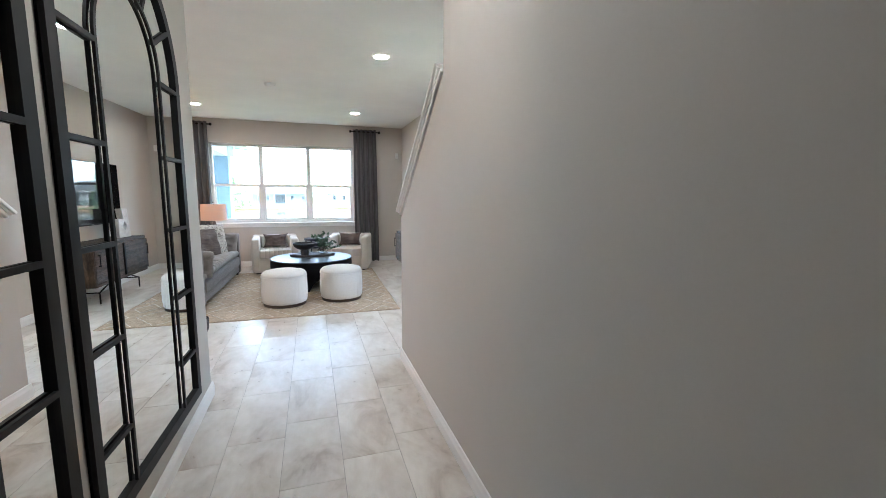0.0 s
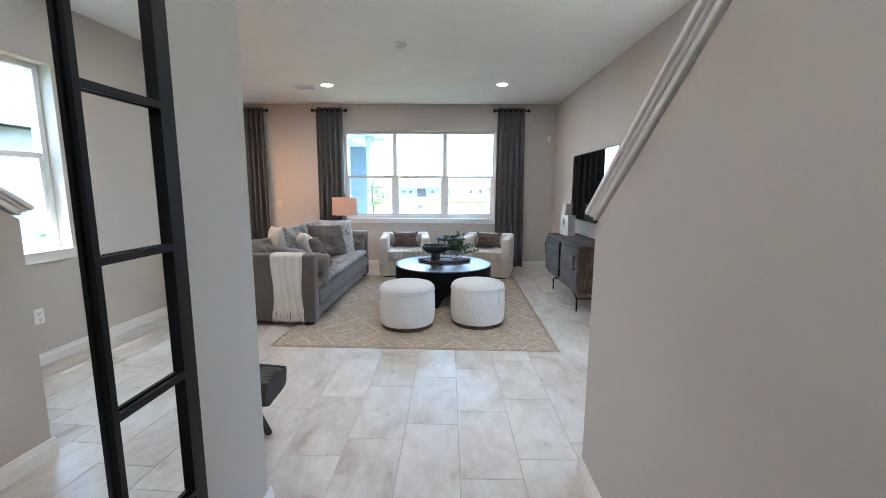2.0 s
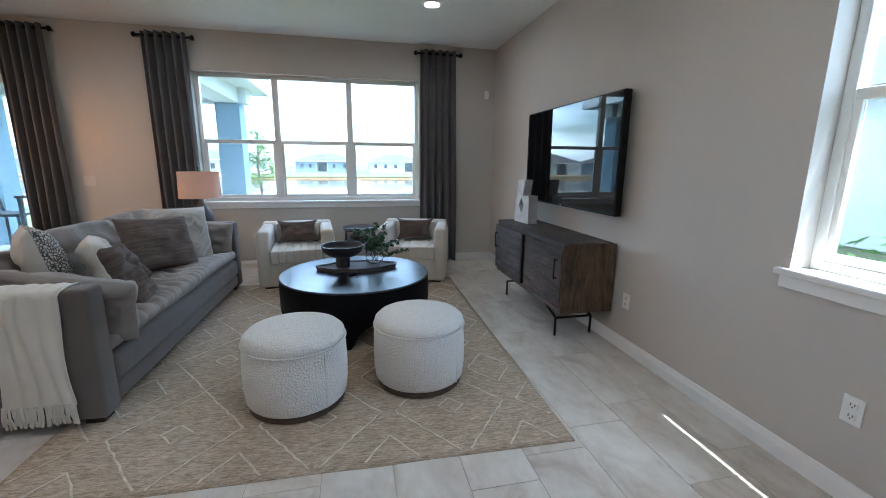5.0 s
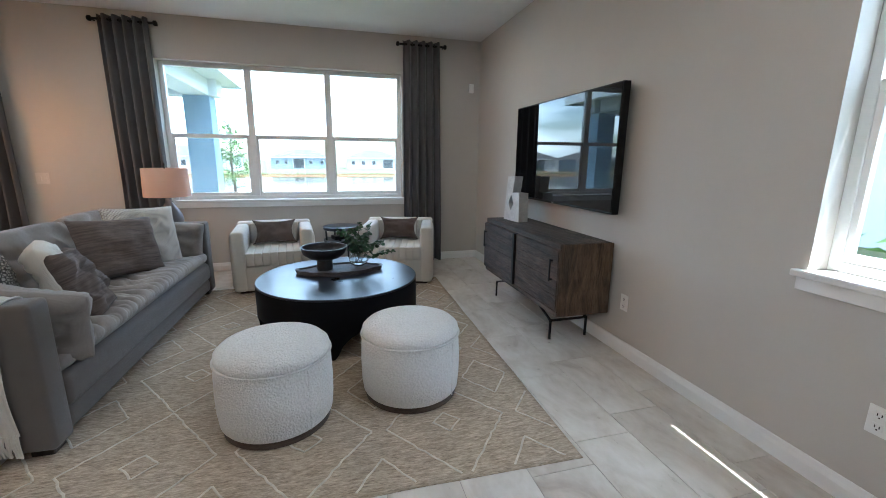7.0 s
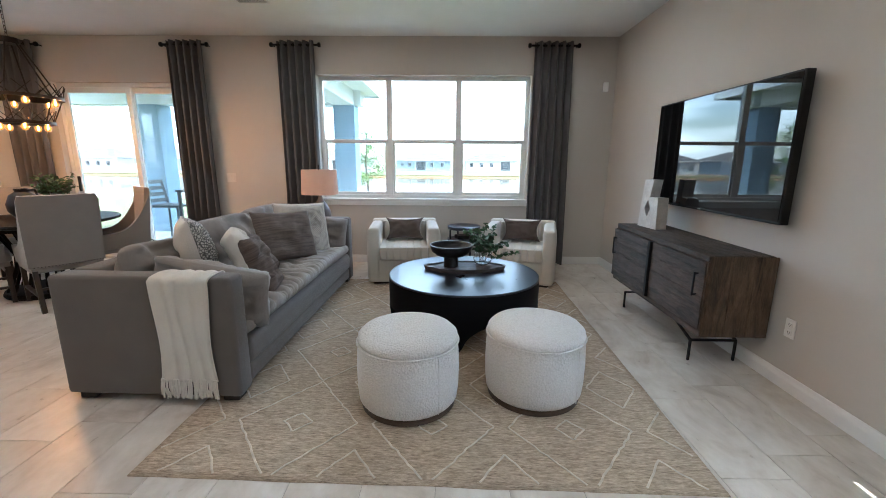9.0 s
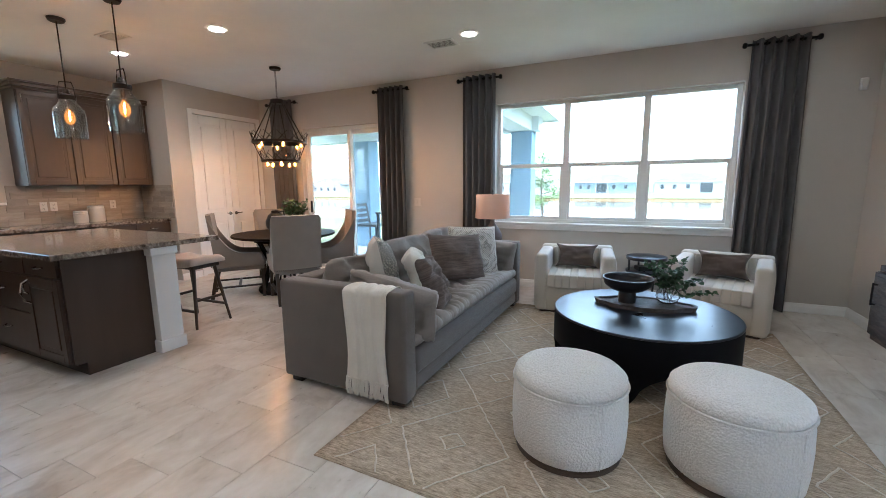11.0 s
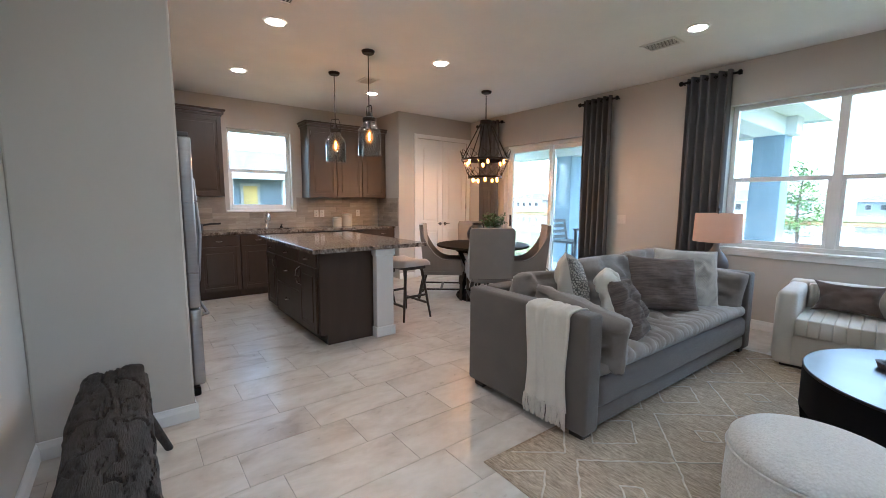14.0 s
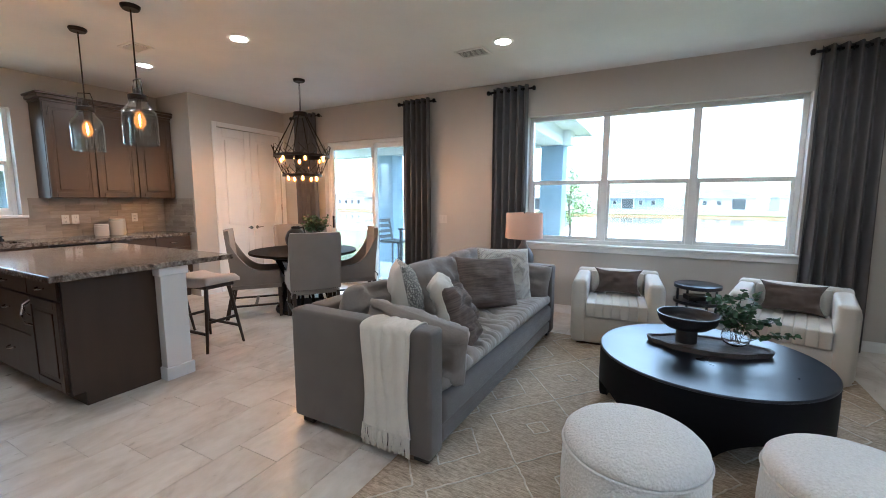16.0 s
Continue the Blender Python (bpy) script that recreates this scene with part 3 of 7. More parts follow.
# ---- curtains ----
def curtain(name, x0, x1, label, zrod=2.715, x0b=None, x1b=None):
    c = thing(name, label, "curtain", pose(0, YN - 0.085, 0))
    x0b, x1b = x0b if x0b is not None else x0 + 0.02, x1b if x1b is not None else x1 - 0.01
    folds = 5
    ph = x0 * 3.1

    def cloth(u, v):
        z = 0.015 + v * (zrod + 0.045 - 0.015)
        k = 1 - v
        x = (x0 + 0.03 + (x1 - x0 - 0.06) * u) * v + (x0b + (x1b - x0b) * u) * k
        amp = 0.042 + 0.012 * k
        w = u * folds * 2 * math.pi + 0.35 * math.sin(3 * v + ph) * k + 0.5 * k * noise.noise(Vector((u * 3, v * 2, ph)))
        return (x + 0.012 * k * math.sin(5 * u + ph), amp * math.sin(w) + 0.02 * k * noise.noise(Vector((u * 5, v * 3, ph + 4))), z)

    part("cloth", put_sheet(bmesh.new(), cloth, 120, 40, 0.004), CURT, c, smooth=180)
    part("rod", rod((x0 - 0.02, 0, zrod), (x1 + 0.02, 0, zrod), 0.0125, seg=14), BLACKMETAL, c, "black metal curtain rod", smooth=40)
    for x in (x0 - 0.035, x1 + 0.035):
        part("finial", lathe([(0.0, -0.018), (0.018, -0.018), (0.027, -0.008), (0.027, 0.012), (0.016, 0.02), (0, 0.02)], 16), BLACKMETAL, c, smooth=40, at=pose(x, 0, zrod, 0, 90, 0))
        part("bracket", rod((x * 0.97 + (x0 + x1) * 0.015, 0, zrod), (x * 0.97 + (x0 + x1) * 0.015, 0.083, zrod), 0.008), BLACKMETAL, c)
    for k in range(folds * 2):
        u = (k + 0.5) / (folds * 2)
        x = x0 + 0.03 + (x1 - x0 - 0.06) * u
        part("grommet", tube([(x, 0.021 * math.cos(a), zrod + 0.021 * math.sin(a)) for a in [i * math.pi / 6 for i in range(12)]], 0.005, 5, True), BRONZE, c)


curtain("curtain", -5.62, -5.07, "dark grey linen curtain on a black rod beside the patio door")
curtain("curtain", -3.46, -2.97, "dark grey linen curtain on a black rod between door and window")
curtain("curtain", -2.11, -1.60, "dark grey linen curtain on a black rod behind the lamp")
curtain("curtain", 1.02, 1.54, "dark grey linen curtain on a black rod near the corner")


# ---- outdoors ----
structure("ground", box(-400, -120, -2.4, 400, 20.0, -0.16), GRASS, "green lawn round the house", "lawn")
bank = bmesh.new()
put_box(bank, -400, 85.0, -2.4, 400, 900, -1.2)
structure("far_bank", bank, GRASS, "green grass bank beyond the pond", "lawn")
WATER = surface("pond_water", (0.10, 0.09, 0.07), 0.03, var=0.15, scale=0.3, fine=3.0, bump=0.04, bump_d=0.01, spec=0.9)
structure("water", box(-400, 20.0, -2.4, 400, 85.0, -1.6), WATER, "still pond water behind the house", "pond")
DIRT = surface("red_brown_bank_soil", (0.33, 0.17, 0.09), 0.95, var=0.2, scale=0.4, fine=8)
structure("shore", box(-400, 84.4, -2.4, 400, 84.98, -1.4), DIRT, "red-brown bare soil along the pond bank", "shore")
structure("building_plot", box(-400, 94.0, -1.8, -20, 98.5, -1.1), DIRT, "red-brown bare soil in front of the houses", "soil")
structure("patio", box(-6.6, YN + WT, -0.16, -1.35, 11.9, -0.03), CONCRETE, "pale concrete patio slab under the covered porch", "patio")
porch = thing("porch_roof", "white soffit roof of the covered porch on stucco columns", "porch", kind="structure")
part("soffit", box(-7.2, YN + WT, 2.62, -1.38, 12.0, 2.70), SOFFIT, porch)
part("beam", box(-7.2, 11.32, 2.36, -1.62, 11.68, 2.62, 0.01), SOFFIT, porch)
part("side_beam", box(-2.13, YN + WT, 2.36, -1.75, 11.32, 2.62, 0.01), SOFFIT, porch)
part("fascia", box(-7.2, 12.0, 2.58, -1.34, 12.04, 2.80), SOFFIT, porch)
part("side_fascia", box(-1.38, YN + WT, 2.58, -1.34, 12.0, 2.80), SOFFIT, porch)
part("roof_deck", box(-7.2, YN + WT, 2.80, -1.34, 12.04, 3.1), SOFFIT, porch)
for x in (-1.94, -5.63):
    part("column", box(x - 0.2, 11.3, -0.1, x + 0.2, 11.7, 2.36, 0.01), STUCCO, porch, "pale blue-grey stucco column")
# unseen eave, its depth set to trim the sun at the side window
structure("eave", box(XE + WT, YS, 2.70, XE + WT + 0.158, YN + 1.0, 2.85), SOFFIT, "unseen white roof eave that shades the side window", "eave")
structure("roof", box(XW - 0.7, YS - 0.6, 3.0, XE + WT + 0.1, YN + WT, 3.2), SOFFIT, "flat covering over the ceiling", "roof")

ROOF = surface("grey_brown_shingles", (0.075, 0.070, 0.067), 0.9, var=0.2, scale=1.0, fine=8, bump=0.5, bump_d=0.02)
HWALL = surface("pale_stucco_house", (0.40, 0.395, 0.38), 0.9, var=0.05, scale=0.5, fine=6)
HWALL2 = surface("blue_grey_stucco_house", (0.20, 0.24, 0.28), 0.9, var=0.05, scale=0.5, fine=6)
HWIN = surface("dark_house_glass", (0.05, 0.055, 0.06), 0.08, var=0.1, bump=0.0)


def far_house(at, w, wallmat, label, seed):
    rr = random.Random(seed)
    h = thing("house", label, "house", at, "houses across the pond")
    part("wall", box(-w / 2, 0, -0.3, w / 2, 11, 2.9), wallmat, h)
    b_ = bmesh.new()
    e = 0.5
    v = [b_.verts.new(p) for p in ((-w / 2 - e, -e, 2.9), (w / 2 + e, -e, 2.9), (w / 2 + e, 11 + e, 2.9), (-w / 2 - e, 11 + e, 2.9), (-w / 2 + 5, 5.5, 5.2), (w / 2 - 5, 5.5, 5.2))]
    for f in ((0, 1, 5, 4), (1, 2, 5), (2, 3, 4, 5), (3, 0, 4), (3, 2, 1, 0)):
        b_.faces.new([v[k] for k in f])
    part("roof", b_, ROOF, h)
    part("fascia", box(-w / 2 - e, -e - 0.05, 2.72, w / 2 + e, -e, 2.92), HWALL, h)
    x = -w / 2 + 1.2
    while x < w / 2 - 1.8:
        kind = rr.random()
        if kind < 0.14:
            part("porch_opening", box(x, -0.03, 0.0, x + 3.2, 0.3, 2.5), HWIN, h, "shaded porch opening")
            for k in (0, 3.0):
                part("porch_post", box(x + k, -0.25, 0, x + k + 0.22, -0.03, 2.6), HWALL, h)
            x += 4.3
        else:
            wd = part("window", box(x, -0.08, 0.9, x + 1.1, 0.05, 2.2), HWALL, h)
            part("pane", box(x + 0.1, -0.1, 1.0, x + 1.0, -0.06, 2.1), HWIN, wd)
            x += 2.1 + rr.random()
    return h


hr = random.Random(4)
xx = -92.0
k = 0
while xx < 110:
    w = 13 + 4 * hr.random()
    far_house(pose(xx + w / 2, (100 if xx < -26 else 126) + 3 * hr.random(), -0.95), w, HWALL2 if k % 3 == 1 else HWALL, "blue-grey stucco house with a hipped shingle roof" if k % 3 == 1 else "pale stucco house with a hipped shingle roof", k)
    xx += w + 4.5
    k += 1


def leaf_cloud(n, centre, spread, size, rr, droop=0.3):
    b_ = bmesh.new()
    for _ in range(n):
        d = Vector((rr.gauss(0, 1), rr.gauss(0, 1), rr.gauss(0, 1)))
        c = Vector(centre) + Vector((d.x * spread[0], d.y * spread[1], d.z * spread[2]))
        q = Euler((rr.uniform(-1.2, 1.2), rr.uniform(-1.2, 1.2), rr.uniform(0, 6.3))).to_matrix()
        s = size * rr.uniform(0.6, 1.3)
        vs = [b_.verts.new(c + q @ Vector(p) * s) for p in ((0, -1, 0), (0.45, 0, 0.12), (0, 1, -droop), (-0.45, 0, 0.12))]
        b_.faces.new(vs)
    return b_


TREELEAF = surface("tree_leaves", (0.10, 0.19, 0.05), 0.7, var=0.4, scale=3, fine=12, bump=0.0)
BARK = surface("grey_bark", (0.14, 0.11, 0.09), 0.95, var=0.3, scale=6, fine=30, bump=0.6, bump_d=0.01)


def tree(at, h, label, seed, n=1800):
    rr = random.Random(seed)
    t_ = thing("tree", label, "tree", at)
    tr = bmesh.new()
    put_tube(tr, [(0.03 * math.sin(k), 0.03 * math.cos(2 * k), h * 0.9 * k / 8) for k in range(9)], lambda s: 0.05 * (1 - 0.85 * s) + 0.006, 8)
    crown = bmesh.new()
    for k in range(16):
        z = h * (0.25 + 0.7 * k / 16)
        a = k * 2.4
        l = (h * 0.28) * (1 - 0.75 * k / 16)
        tip = Vector((math.cos(a) * l, math.sin(a) * l, z + l * 0.25))
        put_tube(tr, [(0, 0, z), tip * 0.5 + Vector((0, 0, z * 0.5 - 0.02)), tip], lambda s: 0.014 * (1 - 0.7 * s), 5)
        for f in (0.45, 0.75, 1.0):
            c = Vector((0, 0, z)).lerp(tip, f)
            piece = leaf_cloud(n // 48, c, (0.13, 0.13, 0.09), 0.042, rr)
            me_ = bpy.data.meshes.new("tmp")
            piece.to_mesh(me_)
            piece.free()
            crown.from_mesh(me_)
            bpy.data.meshes.remove(me_)
    part("trunk", tr, BARK, t_, smooth=60)
    part("crown", crown, TREELEAF, t_)


tree(pose(-2.7, 17.2, -0.2), 2.7, "young slender tree with thin feathery leaves staked in the lawn", 3)
tree(pose(-7.6, 17.5, -0.2), 3.2, "young slender tree with thin leaves on the lawn", 8)
tree(pose(5.6, 3.2, -0.2), 2.0, "small bushy green tree beside the house", 12, 1400)
bush = thing("shrub", "low bright green shrub outside the side window", "shrub", pose(3.3, 5.2, -0.2))
rr = random.Random(5)
part("foliage", leaf_cloud(900, (0, 0, 0.62), (0.34, 0.5, 0.22), 0.05, rr), TREELEAF, bush)
bt = bmesh.new()
for k in range(7):
    put_tube(bt, [(0, 0, 0), (0.1 * math.cos(k), 0.15 * math.sin(k), 0.35), (0.25 * math.cos(k), 0.35 * math.sin(k), 0.7)], 0.01, 5)
part("stems", bt, BARK, bush)

# neighbouring house beyond the kitchen window
nh = thing("neighbour_house", "blue-grey stucco neighbouring house with a covered entry", "house", pose(-21.2, 0, -0.15))
part("wall", box(-8, -3, 0, -0.9, 20, 2.75), HWALL2, nh)
part("entry_wall", box(-0.9, -3, 0, 0, 6.6, 2.75), HWALL2, nh)
rb = bmesh.new()
v = [rb.verts.new(p) for p in ((0.6, -4, 2.75), (0.6, 21, 2.75), (-8.6, 21, 2.75), (-8.6, -4, 2.75), (-4, 1, 4.3), (-4, 16, 4.3))]
for f in ((0, 1, 5, 4), (1, 2, 5), (2, 3, 4, 5), (3, 0, 4), (3, 2, 1, 0)):
    rb.faces.new([v[k] for k in f])
part("roof", rb, ROOF, nh)
part("fascia", box(0.55, -4, 2.5, 0.65, 21, 2.78), HWALL, nh)
for y in (7.1, 9.6, 12.4):
    part("porch_post", box(0.1, y, 0, 0.4, y + 0.3, 2.5), HWALL, nh)
YELLOW = surface("yellow_door_paint", (0.62, 0.42, 0.12), 0.5, var=0.05)
yd = part("door", box(-0.9, 7.92, 0, -0.84, 8.84, 2.36), HWALL, nh, "white framed front door")
part("door_panel", box(-0.84, 8.06, 1.32, -0.81, 8.70, 2.22), YELLOW, yd, "ochre yellow upper door panel")
part("door_panel", box(-0.84, 8.06, 0.12, -0.81, 8.70, 1.22), YELLOW, yd, "ochre yellow lower door panel")
nw = part("window", box(-0.9, 10.1, 0.8, -0.84, 11.7, 2.3), HWALL, nh)
part("pane", box(-0.84, 10.2, 0.9, -0.82, 11.6, 2.2), HWIN, nw)
eh = thing("neighbour_house", "pale stucco neighbouring house with a shingle roof", "house", pose(9.5, 0, -0.15))
part("wall", box(0, -4, 0, 9, 16, 2.9), HWALL, eh)
rb = bmesh.new()
v = [rb.verts.new(p) for p in ((-0.5, -4.5, 2.9), (9.5, -4.5, 2.9), (9.5, 16.5, 2.9), (-0.5, 16.5, 2.9), (4.5, 0.5, 5.0), (4.5, 11.5, 5.0))]
for f in ((0, 1, 4), (1, 2, 5, 4), (2, 3, 5), (3, 0, 4, 5), (3, 2, 1, 0)):
    rb.faces.new([v[k] for k in f])
part("roof", rb, ROOF, eh)
structure("fence_far", box(-60, -40, -0.2, -59.8, 60, 1.6), HWALL, "pale distant fence line", "fence")

# patio furniture seen through the sliding door
PATIO = surface("grey_patio_metal", (0.10, 0.115, 0.125), 0.5, var=0.1)


def patio_chair(at):
    c = thing("patio_chair", "grey metal bar-height patio chair", "chair", at, "patio chairs")
    for x in (-0.22, 0.22):
        for y in (-0.22, 0.22):
            part("leg", put_bar(bmesh.new(), (x * 1.1, y * 1.1, 0), (x, y, 0.62), 0.03, 0.03), PATIO, c)
    part("seat", box(-0.24, -0.24, 0.62, 0.24, 0.24, 0.66, 0.012), PATIO, c)
    for x in (-0.22, 0.22):
        part("back_post", put_bar(bmesh.new(), (x, 0.22, 0.66), (x, 0.30, 1.05), 0.03, 0.03), PATIO, c)
    for k in range(4):
        part("back_slat", put_bar(bmesh.new(), (-0.22, 0.235 + 0.02 * k, 0.72 + 0.1 * k), (0.22, 0.235 + 0.02 * k, 0.72 + 0.1 * k), 0.015, 0.06), PATIO, c)
    return c


pc = patio_chair(pose(-4.55, 10.1, -0.03, 0, 0, 90))
copy_thing(pc, pose(-3.35, 10.1, -0.03, 0, 0, -90))
pt = thing("patio_table", "grey metal patio bar table", "table", pose(-3.95, 10.1, -0.03))
part("tabletop", box(-0.32, -0.32, 0.88, 0.32, 0.32, 0.91, 0.01), PATIO, pt)
for x in (-0.28, 0.28):
    for y in (-0.28, 0.28):
        part("leg", box(x - 0.02, y - 0.02, 0, x + 0.02, y + 0.02, 0.88), PATIO, pt)


# ---- lamps that the ceiling carries ----
FILAMENT = glow("hot_filament", (1.0, 0.44, 0.15), 85.0)
AMBER = pane_glass("amber_bulb_glass", (1.0, 0.60, 0.28), 0.035, 0.05)
DISC = glow("downlight_lens", (1.0, 0.94, 0.86), 13.0)
for x, y in ((-3.65, 4.60), (-5.25, 4.63), (-3.62, 6.32), (-5.21, 6.32), (-1.52, 7.50), (0.957, 7.45), (0.915, 4.37), (-1.52, 4.37), (0.2, 1.6)):
    d = thing("downlight", "round recessed white downlight, lit warm", "ceiling light", pose(x, y, ZC), "recessed downlights")
    part("trim_ring", lathe([(0.062, -0.002), (0.075, -0.010), (0.092, -0.006), (0.095, 0.0), (0.062, 0.0)], 32), TRIM, d, smooth=40)
    part("lens", lathe([(0.0, -0.004), (0.064, -0.004), (0.064, -0.001), (0, -0.001)], 32), DISC, d, "glowing lens")


# ---- living room ----
RUGROT = -1.3
# rug
m, t, p = nodes_of("jute_rug")
wv, _ = noise_node(t, 70, 4, (0.75, 3.4, 1), 0.7)
wv2, _ = noise_node(t, 46, 3, (0.5, 2.6, 1))
sl_, _ = noise_node(t, 2.2, 4)
ad = t.nodes.new("ShaderNodeMath")
ad.operation = "ADD"
t.links.new(wv.outputs["Fac"], ad.inputs[0])
t.links.new(wv2.outputs["Fac"], ad.inputs[1])
r1 = ramp_node(t, ad.outputs[0], [(0.38, (0.27, 0.205, 0.148)), (0.62, (0.68, 0.55, 0.415))])
for e_, pos in zip(r1.color_ramp.elements, (0.36, 0.64)):
    e_.position = pos
hv = t.nodes.new("ShaderNodeMath")
hv.operation = "MULTIPLY"
hv.inputs[1].default_value = 0.5
t.links.new(ad.outputs[0], hv.inputs[0])
t.links.new(hv.outputs[0], r1.inputs[0])
r2 = ramp_node(t, sl_.outputs["Fac"], [(0.3, (0.86, 0.85, 0.83)), (0.7, (1, 1, 1))])
mi = t.nodes.new("ShaderNodeMix")
mi.data_type, mi.blend_type = "RGBA", "MULTIPLY"
mi.inputs["Factor"].default_value = 1
t.links.new(r1.outputs[0], mi.inputs["A"])
t.links.new(r2.outputs[0], mi.inputs["B"])
t.links.new(mi.outputs["Result"], p.inputs["Base Color"])
p.inputs["Roughness"].default_value = 0.95
p.inputs["Specular IOR Level"].default_value = 0.1
bu = t.nodes.new("ShaderNodeBump")
bu.inputs["Strength"].default_value, bu.inputs["Distance"].default_value = 0.8, 0.004
t.links.new(hv.outputs[0], bu.inputs["Height"])
t.links.new(bu.outputs[0], p.inputs["Normal"])
RUG = m
RUGLINE = surface("rug_ivory_yarn", (0.68, 0.605, 0.50), 0.95, var=0.22, scale=20, fine=110, bump=0.8, bump_d=0.003)
rug = thing("rug", "flat woven natural jute rug with ivory diamond lines", "rug", pose(-0.045, 6.40, 0.0, 0, 0, RUGROT))
RW, RL = 1.272, 1.53


def rugtop(u, v):
    e = min(u, 1 - u, v, 1 - v)
    return ((2 * u - 1) * RW + 0.006 * noise.noise(Vector((0, v * 9, 1))), (2 * v - 1) * RL + 0.006 * noise.noise(Vector((u * 9, 0, 5))), 0.009 + 0.0015 * noise.noise(Vector((u * 12, v * 14, 0))) - (0.004 if e < 0.004 else 0))


part("rug_body", put_sheet(bmesh.new(), rugtop, 60, 70, 0.008), RUG, rug, smooth=180)
lines = bmesh.new()


def yarn(a, b, w=0.009):
    a, b = Vector((*a, 0.0125)), Vector((*b, 0.0125))
    d = b - a
    k = max(2, int(d.length / 0.035))
    side = Vector((-d.y, d.x, 0)).normalized()
    pts = []
    for i in range(k + 1):
        q = a + d * (i / k)
        if abs(q.x) > RW - 0.01 or abs(q.y) > RL - 0.01:
            if len(pts) > 1:
                put_tube(lines, pts, w * 0.55, 5)
            pts = []
            continue
        pts.append(q + side * 0.010 * noise.noise(Vector((q.x * 22, q.y * 22, 3))) + Vector((0, 0, -0.0015)))
    if len(pts) > 1:
        put_tube(lines, pts, w * 0.55, 5)


# columns of long diamonds with a small one inside, and narrow diamonds between the columns
def diamond(cx, cy, hx, hy, w):
    q = [(cx - hx, cy), (cx, cy + hy), (cx + hx, cy), (cx, cy - hy)]
    for a, b in zip(q, q[1:] + q[:1]):
        yarn(a, b, w)


for i in range(-2, 3):
    for j in range(-1, 5):
        cx, cy = i * 0.70 + 0.022, -1.135 + j * 0.80
        diamond(cx, cy, 0.312, 0.395, 0.0102)
        diamond(cx, cy, 0.075, 0.075, 0.0098)
        diamond(cx + 0.3475, cy - 0.40, 0.145, 0.20, 0.0098)
for v in lines.verts:
    v.co.z = 0.0110 + (v.co.z - 0.0110) * 0.42
part("pattern", lines, RUGLINE, rug, "ivory yarn diamond lines")

# sofa: local x across (front is +x), y along
sofa = thing("sofa", "taupe grey linen sofa with square arms and one long seat cushion", "sofa", pose(-1.587, 6.69, 0, 0, 0, -1.2))
SH, SL, SD = 0.735, 1.25, 0.498
part("base", box(-SD + 0.05, -SL + 0.12, 0.05, SD - 0.008, SL - 0.12, 0.185, 0.045, 5), SOFASHADED, sofa, smooth=80)
part("seat_rail", box(-SD + 0.05, -SL + 0.125, 0.168, SD + 0.006, SL - 0.125, 0.345, 0.050, 6), SOFASHADED, sofa, smooth=80)
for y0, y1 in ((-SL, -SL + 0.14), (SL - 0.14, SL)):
    part("arm", box(-SD, y0, 0.045, SD, y1, SH, 0.024, 4), SOFASHADED, sofa, smooth=60)
part("back", box(-SD, -SL + 0.14, 0.06, -SD + 0.17, SL - 0.14, SH, 0.03, 4), SOFASHADED, sofa, smooth=60)


def seat_top(u, v):
    """Gathered cloth: rounded folds with sharp valleys that run from the back to the front edge and roll over it."""
    ROLL, r, xf = 0.84, 0.058, SD - 0.045
    y = (-SL + 0.15) + (SL * 2 - 0.30) * v
    x = -SD + 0.16 + (xf + SD - 0.16) * min(1.0, u / ROLL)
    side = min(1.0, v / 0.025, (1 - v) / 0.025) ** 0.5
    drift = 1.5 * noise.noise(Vector((x * 1.7, y * 1.6, 0.3))) + 0.6 * noise.noise(Vector((x * 5.5, y * 3.0, 5.1)))
    q = y * 27.0 + drift * 6.5 + 4.0 * x
    fold = 1 - abs(math.sin(q)) ** 0.55
    fine = 1 - abs(math.sin(q * 1.63 + 3.0 * noise.noise(Vector((x * 3, y * 3, 8))))) ** 0.6
    here = 0.30 + 0.70 * min(1.0, max(0.0, 0.55 + 1.7 * noise.noise(Vector((x * 2.4, y * 2.1, 2.7)))))
    wr = (0.055 * fold + 0.024 * fine) * here ** 1.4 * side
    top = 0.462 + 0.020 * math.sin(math.pi * v) ** 0.5 + 0.012 * noise.noise(Vector((x * 2, y * 2, 4)))
    top = 0.40 + (top - 0.40) * side
    if u <= ROLL:
        return (x, y, top - wr)
    k = (u - ROLL) / (1 - ROLL)
    a = k * radians(165)
    rr_ = r * side - wr * 0.55 * (1 - k)
    return (x + max(0.004, rr_) * math.sin(a), y, top - r * side + (r * side - wr * (1 - k)) * math.cos(a))


b_ = bmesh.new()
put_sheet(b_, seat_top, 64, 420)
skirt = [e for e in b_.edges if e.is_boundary]
ex = bmesh.ops.extrude_edge_only(b_, edges=skirt)
for v in [g for g in ex["geom"] if isinstance(g, bmesh.types.BMVert)]:
    v.co.z = 0.34
    v.co.x -= 0.012 if v.co.x > SD - 0.1 else 0.0
part("seat_cushion", b_, SEATLIT, sofa, "long wrinkled loose seat cushion", smooth=180)
for x in (-SD + 0.08, SD - 0.08):
    for y in (-SL + 0.08, SL - 0.08):
        part("foot", box(x - 0.045, y - 0.045, 0, x + 0.045, y + 0.045, 0.055, 0.006), DARKLEG, sofa, "dark wood block foot")


def pillow(name, w, h, t_, mat, label, at, seed, **kw):
    return solo(name, cushion(w, h, t_, seed=seed, **kw), mat, label, "cushion", at, smooth=180)


SX = -1.58
